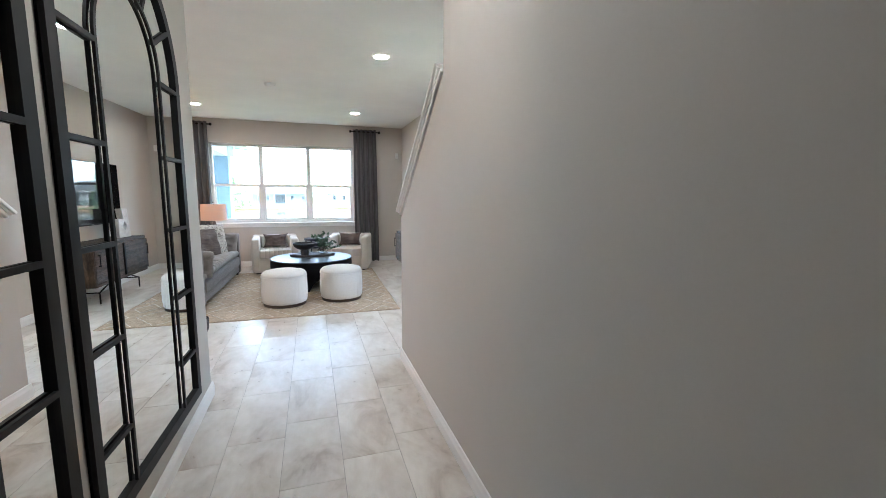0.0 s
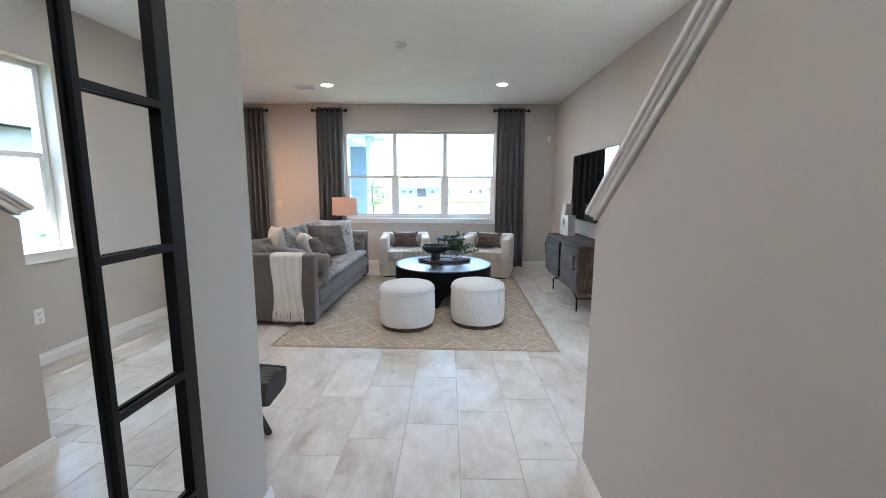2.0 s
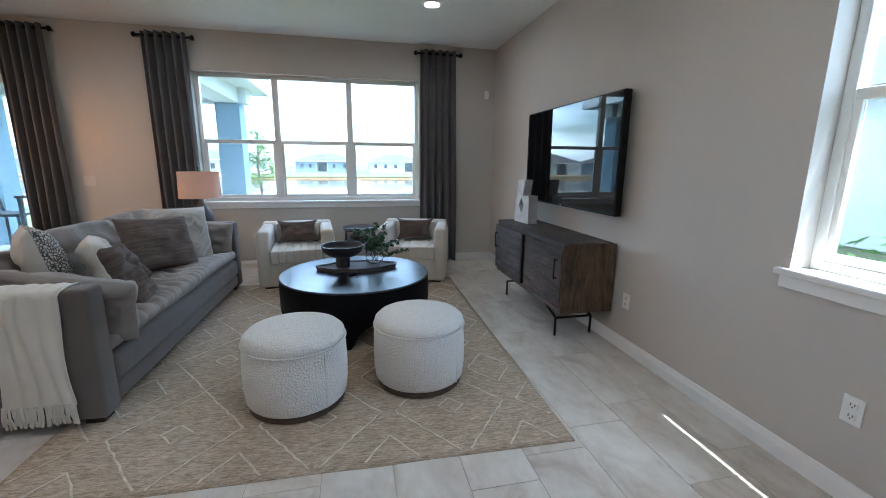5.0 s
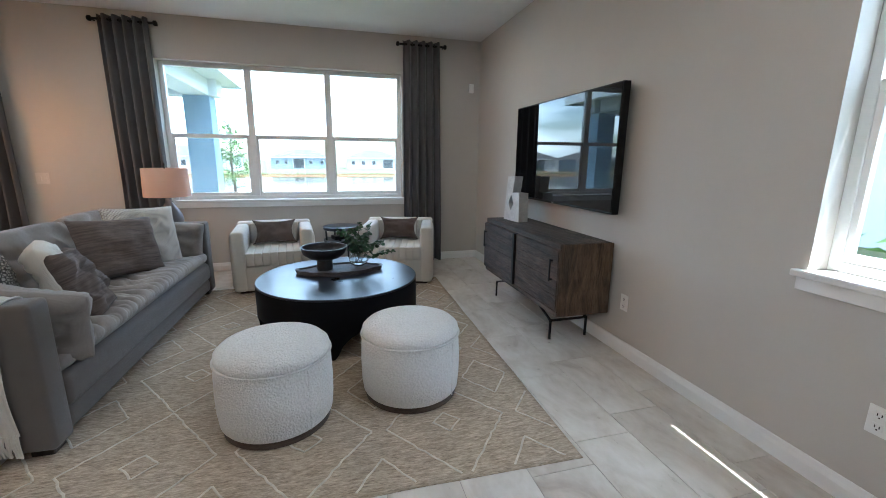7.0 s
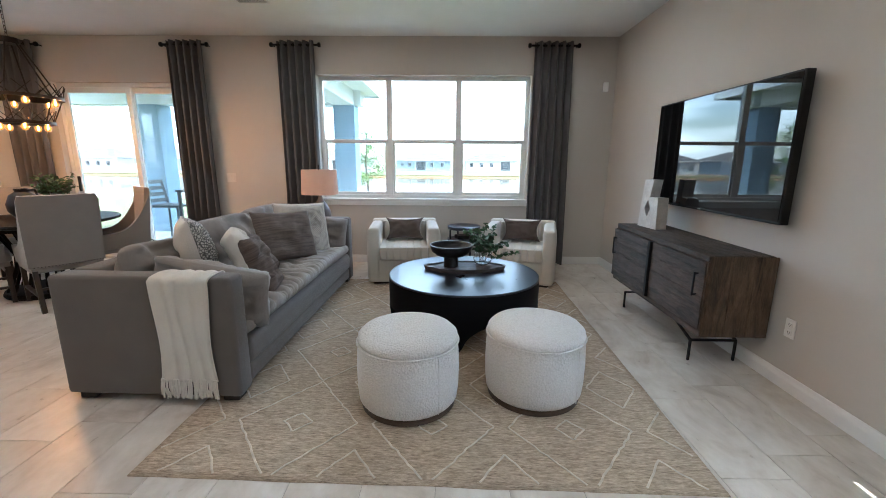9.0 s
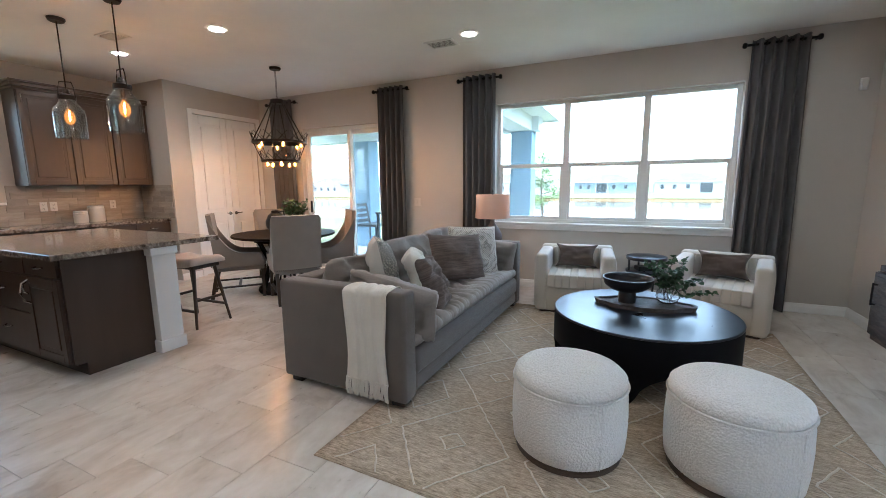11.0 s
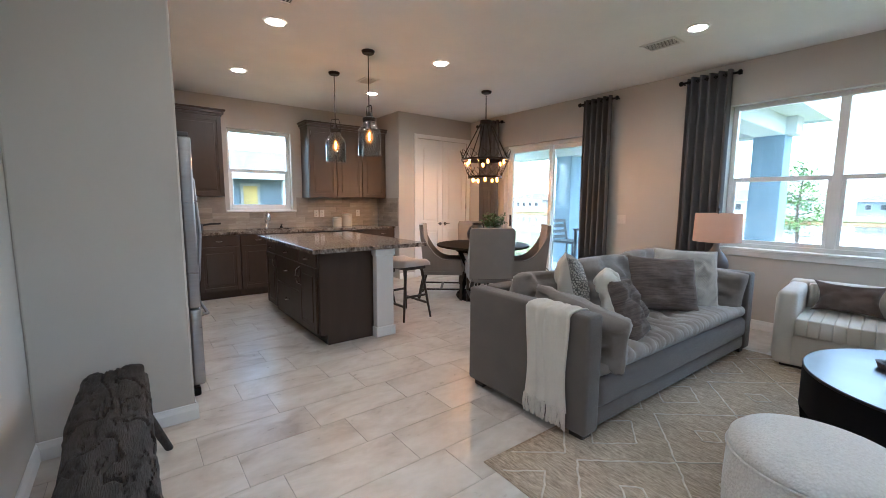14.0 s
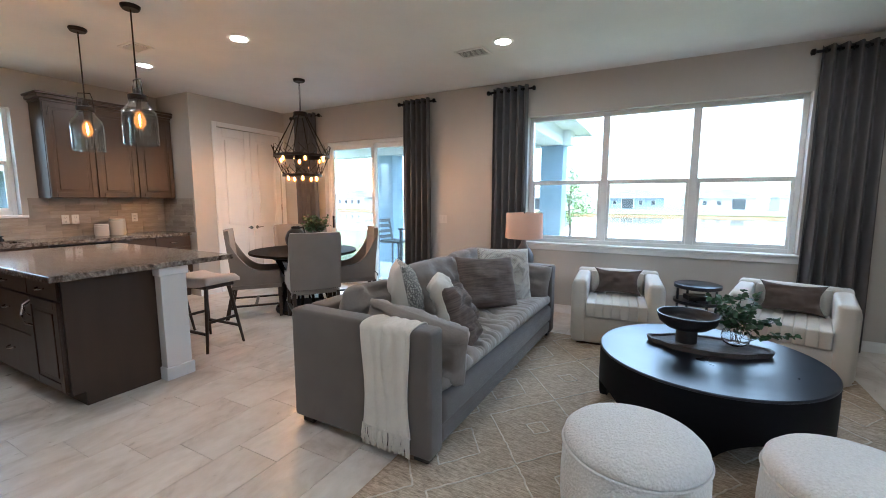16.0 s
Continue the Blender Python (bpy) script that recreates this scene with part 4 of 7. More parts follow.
# back cushions and arm cushions of the sofa's own cloth, in its lit tone
pillow("back_cushion", 0.74, 0.42, 0.22, SOFALIT, "taupe linen loose back cushion on the sofa", pose(-1.83, 5.99, 0.625, -13, 4, 90), 1, pinch=0.02, corner=0.14, wob=0.03, puff=0.36)
pillow("back_cushion", 0.76, 0.50, 0.25, SOFALIT, "taupe linen loose back cushion on the sofa", pose(-1.80, 6.70, 0.65, -16, 0, 88), 2, pinch=0.02, corner=0.14, wob=0.026, puff=0.34)
pillow("back_cushion", 0.72, 0.48, 0.25, SOFALIT, "taupe linen loose back cushion on the sofa", pose(-1.80, 7.40, 0.67, -15, 0, 90), 3, pinch=0.02, corner=0.14, wob=0.026, puff=0.34)
pillow("arm_cushion", 0.7, 0.36, 0.2, SOFALIT, "taupe linen bolster cushion leaning on the sofa arm", pose(-1.37, 5.70, 0.575, -10, -9, 178), 4, pinch=0.05, corner=0.05, wob=0.03, puff=0.36)
pillow("arm_cushion", 0.62, 0.36, 0.19, SOFALIT, "taupe linen bolster cushion leaning on the sofa arm", pose(-1.36, 7.66, 0.60, -9, 6, 2), 5, pinch=0.05, corner=0.05, wob=0.03, puff=0.36)

# patterned fabrics
m, t, p = nodes_of("cream_pillow_black_knots")
co = t.nodes.new("ShaderNodeTexCoord")
vo = t.nodes.new("ShaderNodeTexVoronoi")
vo.inputs["Scale"].default_value = 62
vo.feature = "DISTANCE_TO_EDGE"
sp = t.nodes.new("ShaderNodeSeparateXYZ")
t.links.new(co.outputs["Object"], sp.inputs[0])
t.links.new(co.outputs["Object"], vo.inputs["Vector"])
gt = t.nodes.new("ShaderNodeMath")
gt.operation = "LESS_THAN"
gt.inputs[1].default_value = 0.0
t.links.new(sp.outputs["Y"], gt.inputs[0])
rr_ = ramp_node(t, vo.outputs["Distance"], [(0.10, (0, 0, 0)), (0.16, (1, 1, 1))])
ml = t.nodes.new("ShaderNodeMath")
ml.operation = "MULTIPLY"
t.links.new(gt.outputs[0], ml.inputs[0])
t.links.new(rr_.outputs[0], ml.inputs[1])
mi = t.nodes.new("ShaderNodeMix")
mi.data_type = "RGBA"
mi.inputs["A"].default_value = (0.60, 0.56, 0.50, 1)
mi.inputs["B"].default_value = (0.06, 0.055, 0.05, 1)
sb = t.nodes.new("ShaderNodeMath")
sb.operation = "SUBTRACT"
t.links.new(gt.outputs[0], sb.inputs[0])
t.links.new(ml.outputs[0], sb.inputs[1])
t.links.new(sb.outputs[0], mi.inputs["Factor"])
t.links.new(mi.outputs["Result"], p.inputs["Base Color"])
p.inputs["Roughness"].default_value = 0.95
bu = t.nodes.new("ShaderNodeBump")
bu.inputs["Strength"].default_value, bu.inputs["Distance"].default_value = 0.6, 0.004
t.links.new(vo.outputs["Distance"], bu.inputs["Height"])
t.links.new(bu.outputs[0], p.inputs["Normal"])
KNOT = m

m, t, p = nodes_of("cream_lattice_weave")
co = t.nodes.new("ShaderNodeTexCoord")
mp_ = t.nodes.new("ShaderNodeMapping")
mp_.inputs["Rotation"].default_value = (0, radians(45), 0)
t.links.new(co.outputs["Object"], mp_.inputs[0])
ck = t.nodes.new("ShaderNodeTexVoronoi")
ck.inputs["Scale"].default_value = 66
ck.inputs["Randomness"].default_value = 0.12
t.links.new(mp_.outputs[0], ck.inputs["Vector"])
rr_ = ramp_node(t, ck.outputs["Distance"], [(0.48, (0.66, 0.62, 0.56)), (0.66, (0.17, 0.15, 0.135))])
t.links.new(rr_.outputs[0], p.inputs["Base Color"])
p.inputs["Roughness"].default_value = 0.95
bu = t.nodes.new("ShaderNodeBump")
bu.inputs["Strength"].default_value, bu.inputs["Distance"].default_value = 0.8, 0.005
t.links.new(ck.outputs["Distance"], bu.inputs["Height"])
t.links.new(bu.outputs[0], p.inputs["Normal"])
LATTICE = m
STRIPE = wood("brown_striated_pillow_cloth", (0.095, 0.068, 0.057), (0.225, 0.175, 0.150), 0.9, (1.2, 1.2, 22), 3.0, 0.3, 0.002, con=0.2)

pillow("throw_pillow", 0.5, 0.5, 0.21, KNOT, "cream pillow with a black knotted front on the sofa", pose(-1.694, 6.10, 0.715, -12, 3, 127), 6, pinch=0.06, puff=0.5)
pillow("throw_pillow", 0.46, 0.44, 0.14, CREAM, "plain cream linen pillow on the sofa", pose(-1.43, 6.21, 0.66, -18, 2, 118), 7, pinch=0.02, puff=0.42, corner=0.05, wob=0.02)
pillow("throw_pillow", 0.42, 0.44, 0.14, STRIPE, "mauve brown patterned pillow slumped on the sofa", pose(-1.31, 6.20, 0.625, -24, 4, 108), 8, wob=0.025, puff=0.4, corner=0.05)
pillow("throw_pillow", 0.58, 0.45, 0.16, STRIPE, "brown striated square pillow leaning on the sofa", pose(-1.42, 6.95, 0.685, -20, 4, 56), 9, pinch=0.07)
pillow("throw_pillow", 0.54, 0.52, 0.16, LATTICE, "cream and grey woven lattice pillow on the sofa", pose(-1.39, 7.30, 0.69, -15, 3, 48), 10, pinch=0.05)

# throw over the near arm
throw = thing("throw_blanket", "cream knitted throw with fringe hanging over the sofa arm", "blanket", pose(SX + 0.16, 6.69 - SL - 0.003, 0, 0, 0, -1.2))


def throw_cloth(u, v):
    x = -0.11 + 0.295 * u + 0.012 * math.sin(9 * v + u * 3)
    s = v * 1.02
    ripple = 0.014 * math.sin(u * 13 + v * 1.5 + 1.2 * noise.noise(Vector((u * 2, v * 2, 8)))) + 0.010 * noise.noise(Vector((u * 4, v * 4, 1)))
    if s < 0.55:
        return (x + (u - 0.5) * 0.03 * (0.55 - s), -0.014 - abs(ripple) - 0.012 * (0.55 - s), 0.155 + s * 1.037)
    if s < 0.74:
        k = (s - 0.55) / 0.19
        return (x, -0.014 + k * 0.178, 0.729 + 0.010 * math.sin(math.pi * k) + abs(ripple) * 0.5)
    return (x, 0.164 + abs(ripple), 0.729 - (s - 0.74) * 0.8)


part("cloth", put_sheet(bmesh.new(), throw_cloth, 36, 60, 0.007), CREAM, throw, smooth=180)
fr = bmesh.new()
rr = random.Random(2)
for k in range(46):
    u = k / 45
    x = -0.11 + 0.295 * u + (u - 0.5) * 0.017 + rr.uniform(-0.003, 0.003)
    y = -0.026 + rr.uniform(-0.006, 0.004)
    put_tube(fr, [(x, y, 0.168), (x + rr.uniform(-0.006, 0.006), y - 0.004, 0.115), (x + rr.uniform(-0.013, 0.013), y + rr.uniform(-0.01, 0.004), 0.062 + rr.uniform(-0.012, 0.012))], 0.0050, 6)
part("fringe", fr, CREAM, throw, "twisted cream fringe")


# ottomans
PLINTH = wood("brown_plinth_wood", (0.055, 0.034, 0.023), (0.12, 0.080, 0.056), 0.5, (3, 3, 14), 3.0, 0.1)


def ottoman(at, label):
    o = thing("ottoman", label, "ottoman", at, "round boucle ottomans")
    R = 0.277
    part("plinth", lathe([(0, 0), (R - 0.020, 0), (R - 0.015, 0.004), (R - 0.015, 0.040), (0, 0.040)], 48), PLINTH, o, "brown wood plinth ring", smooth=40)
    pr = [(0, 0.039), (R - 0.012, 0.039), (R - 0.003, 0.052), (R + 0.004, 0.12), (R + 0.006, 0.22), (R + 0.002, 0.32), (R - 0.004, 0.368)]
    part("body", lathe(pr + [(R - 0.02, 0.37), (0, 0.37)], 64), BOUCLE, o, smooth=60)
    part("seam_piping", tube([((R + 0.001) * math.cos(a), (R + 0.001) * math.sin(a), 0.372) for a in [i * math.pi / 32 for i in range(64)]], 0.006, 6, True), BOUCLE, o, smooth=180)
    top = [(0, 0.37), (R - 0.01, 0.371), (R - 0.001, 0.382), (R - 0.005, 0.408), (R - 0.028, 0.430), (R - 0.09, 0.444), (0.1, 0.450), (0, 0.451)]
    part("cushion_top", lathe(top, 64), BOUCLE, o, smooth=180)
    part("side_seam", put_tube(bmesh.new(), [((R + 0.004) * math.cos(-0.9), (R + 0.004) * math.sin(-0.9), z) for z in (0.05, 0.2, 0.36)], 0.003, 5), BOUCLE, o)
    return o


ot = ottoman(pose(-0.192, 5.505, 0.011), "round white boucle ottoman on a brown plinth, on the rug")
copy_thing(ot, pose(0.531, 5.605, 0.011, 0, 0, 5))

# coffee table: round drum with arched cut-outs
ct = thing("coffee_table", "round black stained wood drum coffee table with arched feet", "coffee table", pose(0.155, 6.68, 0.011))
CR, CH = 0.615, 0.43
part("tabletop", lathe([(0, CH - 0.014), (CR - 0.001, CH - 0.014), (CR, CH - 0.013), (CR, CH - 0.006), (CR - 0.006, CH), (0, CH)], 96), BLACKWOOD, ct, smooth=40)
b_ = bmesh.new()
N = 144
ring = {}
for k in range(N):
    a = 2 * math.pi * k / N
    ph = ((a + 0.35) / (math.pi / 2)) % 1.0
    w = abs(ph - 0.5) * 2
    low = 0.0 if w > 0.62 else 0.20 * math.sqrt(max(0.0, 1 - (w / 0.62) ** 2.2))
    for nm, r in (("o", CR - 0.0006), ("i", CR - 0.05)):
        ring[nm, k] = (b_.verts.new((r * math.cos(a), r * math.sin(a), low)), b_.verts.new((r * math.cos(a), r * math.sin(a), CH - 0.0142)))
for k in range(N):
    n_ = (k + 1) % N
    o0, o1, i0, i1 = ring["o", k], ring["o", n_], ring["i", k], ring["i", n_]
    b_.faces.new((o0[0], o1[0], o1[1], o0[1]))
    b_.faces.new((i0[1], i1[1], i1[0], i0[0]))
    b_.faces.new((o0[0], i0[0], i1[0], o1[0]))
    b_.faces.new((o0[1], o1[1], i1[1], i0[1]))
part("drum_base", b_, BLACKSIDE, ct, smooth=35)

# tray, bowl, vase on the coffee table
TRAYWOOD = wood("grey_brown_tray_wood", (0.05, 0.04, 0.034), (0.14, 0.115, 0.10), 0.7, (2, 14, 14), 3.0, 0.5)
TZ = 0.011 + CH
tray = thing("tray", "rough dark wood oval slab tray on the coffee table", "tray", pose(0.17, 6.79, TZ, 0, 0, 2))
b_ = bmesh.new()
pts = []
for k in range(40):
    a = 2 * math.pi * k / 40
    rx = 0.30 * (1 + 0.08 * noise.noise(Vector((math.cos(a) * 2, math.sin(a) * 2, 1)))) + (0.05 if abs(math.sin(a)) < 0.35 else 0)
    ry = 0.17 * (1 + 0.08 * noise.noise(Vector((math.cos(a) * 2, math.sin(a) * 2, 5))))
    pts.append((rx * math.cos(a), ry * math.sin(a)))
lo = [b_.verts.new((x * 0.96, y * 0.95, 0)) for x, y in pts]
hi = [b_.verts.new((x, y, 0.034)) for x, y in pts]
inn = [b_.verts.new((x * 0.93, y * 0.9, 0.034)) for x, y in pts]
dp = [b_.verts.new((x * 0.9, y * 0.86, 0.024)) for x, y in pts]
b_.faces.new(lo[::-1])
b_.faces.new(dp)
for A, B in ((lo, hi), (hi, inn), (inn, dp)):
    for k in range(40):
        b_.faces.new((A[k], A[(k + 1) % 40], B[(k + 1) % 40], B[k]))
part("slab", b_, TRAYWOOD, tray, smooth=30)
MATTBLACK = surface("matt_black_ceramic", (0.012, 0.011, 0.012), 0.42, var=0.15, fine=90, bump=0.1)
bowl = thing("pedestal_bowl", "matt black footed bowl on the wooden tray", "bowl", pose(0.05, 6.79, TZ + 0.0245))
part("pedestal", lathe([(0, 0), (0.062, 0), (0.062, 0.07), (0.055, 0.085), (0, 0.085)], 32), MATTBLACK, bowl, smooth=40)
part("basin", lathe([(0, 0.08), (0.06, 0.082), (0.12, 0.10), (0.165, 0.135), (0.178, 0.175), (0.180, 0.19), (0.172, 0.19), (0.165, 0.165), (0.14, 0.13), (0.08, 0.105), (0, 0.10)], 48), MATTBLACK, bowl, smooth=50)
CLEAR, t_, p_ = nodes_of("clear_glass")
p_.inputs["Transmission Weight"].default_value = 1.0
p_.inputs["Roughness"].default_value = 0.02
p_.inputs["IOR"].default_value = 1.45
p_.inputs["Base Color"].default_value = (0.97, 0.98, 0.98, 1)
vase = thing("vase", "round clear glass vase with green eucalyptus stems", "vase", pose(0.325, 6.86, TZ + 0.0245))
g = part("glass_bowl", lathe([(0, 0), (0.04, 0), (0.07, 0.02), (0.082, 0.055), (0.074, 0.09), (0.052, 0.112), (0.046, 0.13), (0.043, 0.13), (0.048, 0.112), (0.068, 0.088), (0.077, 0.055), (0.066, 0.023), (0.035, 0.006), (0, 0.006)], 40), CLEAR, vase, smooth=60)
g.visible_shadow = False


def branch(bmS, bmL, base, tip, n, size, rr):
    mid = (Vector(base) + Vector(tip)) / 2 + Vector((0, 0, 0.05))
    pts = [Vector(base).lerp(mid, s).lerp(mid.lerp(Vector(tip), s), s) for s in [k / 10 for k in range(11)]]
    put_tube(bmS, pts, 0.0016, 5)
    for k in range(n):
        s = 0.3 + 0.7 * k / n
        c = pts[min(10, int(s * 10))].lerp(pts[min(10, int(s * 10) + 1)], (s * 10) % 1)
        q = Euler((rr.uniform(-0.9, 0.9), rr.uniform(-0.9, 0.9), rr.uniform(0, 6.3))).to_matrix()
        z = size * rr.uniform(0.7, 1.25)
        shape = ((0, 0, 0), (0.38, 0.35, 0.10), (0.42, 0.75, 0.08), (0, 1.15, -0.06), (-0.42, 0.75, 0.08), (-0.38, 0.35, 0.10))
        bmL.faces.new([bmL.verts.new(c + q @ Vector(v) * z) for v in shape])


rr = random.Random(21)
st_, lf_ = bmesh.new(), bmesh.new()
for tip in ((0.02, 0.0, 0.36), (-0.10, -0.03, 0.31), (0.10, 0.05, 0.33), (0.05, -0.10, 0.27), (-0.05, 0.08, 0.30), (0.17, -0.06, 0.21), (0.28, -0.10, 0.13), (-0.15, 0.05, 0.30), (0.09, -0.02, 0.28), (-0.04, -0.08, 0.25), (0.22, 0.03, 0.18), (-0.09, 0.04, 0.22), (0.03, 0.04, 0.25)):
    branch(st_, lf_, (rr.uniform(-0.03, 0.03), rr.uniform(-0.03, 0.03), 0.015), tip, 32, 0.033, rr)
part("stems", st_, STEM, vase, "thin brown stems")
part("leaves", lf_, LEAF, vase, "dark green eucalyptus leaves")


# armchairs
def armchair(at, label):
    """Channel-tufted tub chair; local front is -y."""
    c = thing("armchair", label, "armchair", at, "ivory channel armchairs")
    W, D, H = 0.39, 0.36, 0.66
    part("base", box(-W + 0.03, -D + 0.01, 0.03, W - 0.03, D - 0.05, 0.30, 0.03, 3), IVORY, c, smooth=60)
    part("plinth", box(-W + 0.05, -D + 0.04, 0.0, W - 0.05, D - 0.08, 0.032), DARKLEG, c)
    for s in (-1, 1):
        x0, x1 = (-W, -W + 0.13) if s < 0 else (W - 0.13, W)
        part("arm", box(x0, -D, 0.03, x1, D - 0.06, H - 0.02, 0.035, 4), IVORY, c, smooth=60)
        for k in range(6):
            y = -D + 0.05 + k * 0.10
            part("arm_channel", lathe([(0, 0.06), (0.04, 0.07), (0.045, 0.1), (0.045, H - 0.1), (0.035, H - 0.05), (0, H - 0.04)], 10), IVORY, c, smooth=60, at=pose(s * (W - 0.032), y, 0))
    part("back", box(-W, D - 0.14, 0.03, W, D, H, 0.035, 4), IVORY, c, smooth=60)
    for k in range(8):
        x = -W + 0.17 + k * (2 * W - 0.34) / 7
        part("back_channel", lathe([(0, 0.40), (0.03, 0.41), (0.037, 0.44), (0.037, H - 0.06), (0.028, H - 0.02), (0, H - 0.012)], 10), IVORY, c, smooth=60, at=pose(x, D - 0.145, 0))
    for k in range(7):
        x = -W + 0.13 + (k + 0.5) * (2 * W - 0.26) / 7
        b2 = bmesh.new()
        w = (2 * W - 0.26) / 14 + 0.002
        put_box(b2, x - w, -D - 0.02, 0.29, x + w, D - 0.15, 0.43, 0.014, 3)
        part("seat_channel", b2, IVORY, c, smooth=70)
    return c


armchair(pose(-0.49, 8.10, 0, 0, 0, 5), "ivory channel-tufted tub armchair under the window")
armchair(pose(0.86, 8.06, 0, 0, 0, -14), "ivory channel-tufted tub armchair beside the grey curtain")
pillow("lumbar_pillow", 0.46, 0.27, 0.12, MAUVE, "taupe brown lumbar pillow on the ivory armchair", pose(-0.49, 8.18, 0.565, -14, 0, 5), 14, pinch=0.24, corner=0.02)
pillow("lumbar_pillow", 0.46, 0.27, 0.12, MAUVE, "taupe brown lumbar pillow on the ivory armchair", pose(0.88, 8.13, 0.565, -14, 0, -14), 15, pinch=0.24, corner=0.02)
sd = thing("side_table", "round dark two-tier side table between the armchairs", "side table", pose(0.22, 8.42, 0))
part("tabletop", lathe([(0, 0.53), (0.20, 0.53), (0.205, 0.535), (0.205, 0.565), (0.19, 0.57), (0, 0.565)], 40), BLACKWOOD, sd, smooth=40)
part("lower_shelf", lathe([(0, 0.38), (0.20, 0.38), (0.205, 0.385), (0.205, 0.41), (0, 0.41)], 40), BLACKWOOD, sd, smooth=40)
for k in range(4):
    a = k * math.pi / 2 + 0.4
    part("leg", rod((0.185 * math.cos(a), 0.185 * math.sin(a), 0), (0.185 * math.cos(a), 0.185 * math.sin(a), 0.53), 0.012), BLACKWOOD, sd, smooth=40)
books = solo("books", box(-0.1, -0.07, 0, 0.1, 0.07, 0.045, 0.004), MATTBLACK, "small stack of dark books on the side table shelf", "books", pose(0.22, 8.42, 0.41, 0, 0, 20))

# end table and lamp behind the sofa's far arm
et = thing("end_table", "dark wood end table behind the sofa arm", "side table", pose(-1.56, 8.36, 0))
part("tabletop", lathe([(0, 0.56), (0.235, 0.56), (0.24, 0.565), (0.24, 0.595), (0.235, 0.60), (0, 0.60)], 40), BLACKWOOD, et, smooth=40)
part("pedestal", lathe([(0, 0.02), (0.03, 0.02), (0.028, 0.3), (0.035, 0.56), (0, 0.56)], 20), BLACKWOOD, et, smooth=40)
part("foot", lathe([(0, 0), (0.17, 0), (0.17, 0.02), (0, 0.025)], 32), BLACKWOOD, et, smooth=40)
lamp = thing("table_lamp", "grey ceramic gourd table lamp with a linen drum shade", "lamp", pose(-1.53, 8.34, 0.60))
part("lamp_base", lathe([(0, 0), (0.07, 0), (0.105, 0.03), (0.122, 0.09), (0.115, 0.15), (0.085, 0.21), (0.05, 0.255), (0.03, 0.29), (0.022, 0.33), (0, 0.33)], 36), CERAMIC, lamp, smooth=60)
part("stem", rod((0, 0, 0.33), (0, 0, 0.665), 0.006), BRONZE, lamp)
part("finial", lathe([(0, 0.66), (0.012, 0.665), (0.008, 0.69), (0, 0.70)], 12), BRONZE, lamp, smooth=60)
b_ = bmesh.new()
put_lathe(b_, [(0.215, 0.35), (0.205, 0.64), (0.202, 0.64), (0.212, 0.35)], 48)
bmesh.ops.delete(b_, geom=[f for f in b_.faces if len(f.verts) > 4], context="FACES")
SHADE, t_, p_ = nodes_of("lit_linen_shade")
nz_, _ = noise_node(t_, 160, 3, (1, 1, 6))
r_ = ramp_node(t_, nz_.outputs["Fac"], [(0.3, (0.60, 0.47, 0.40)), (0.7, (0.70, 0.58, 0.50))])
t_.links.new(r_.outputs[0], p_.inputs["Base Color"])
p_.inputs["Roughness"].default_value = 0.9
p_.inputs["Transmission Weight"].default_value = 0.0
tl = t_.nodes.new("ShaderNodeBsdfTranslucent")
tl.inputs["Color"].default_value = (0.75, 0.55, 0.42, 1)
ms = t_.nodes.new("ShaderNodeMixShader")
ms.inputs[0].default_value = 0.45
t_.links.new(p_.outputs[0], ms.inputs[1])
t_.links.new(tl.outputs[0], ms.inputs[2])
t_.links.new(ms.outputs[0], t_.nodes["Material Output"].inputs["Surface"])
part("shade", b_, SHADE, lamp, "linen drum shade", smooth=40)
part("spider", put_rod(rod((-0.2, 0, 0.625), (0.2, 0, 0.625), 0.003), (0, -0.2, 0.625), (0, 0.2, 0.625), 0.003), BRONZE, lamp)
part("bulb", lathe([(0, 0.42), (0.02, 0.43), (0.03, 0.47), (0.02, 0.51), (0, 0.52)], 16), glow("lamp_bulb", (1, 0.72, 0.5), 1.8), lamp, smooth=60)

# television
tv = thing("television", "large flat black television mounted on the greige wall", "television", pose(1.982, 6.605, 1.42, 0, 0, 0))
SCREEN, t_, p_ = nodes_of("glossy_black_screen")
p_.inputs["Base Color"].default_value = (0.004, 0.004, 0.005, 1)
p_.inputs["Roughness"].default_value = 0.015
p_.inputs["Specular IOR Level"].default_value = 0.75
TW, TH = 0.785, 0.437
part("cabinet", box(0.0, -TW, -TH, 0.055, TW, TH, 0.006), BLACKMETAL, tv)
part("screen", box(-0.004, -TW + 0.012, -TH + 0.02, 0.001, TW - 0.012, TH - 0.012), SCREEN, tv, "glossy black glass screen")
part("wall_mount", box(0.055, -0.25, -0.2, 0.094, 0.25, 0.2, 0.004), BLACKMETAL, tv)
part("maker_mark", box(-0.006, -0.02, -TH + 0.006, -0.001, 0.02, -TH + 0.016), CHROME, tv)

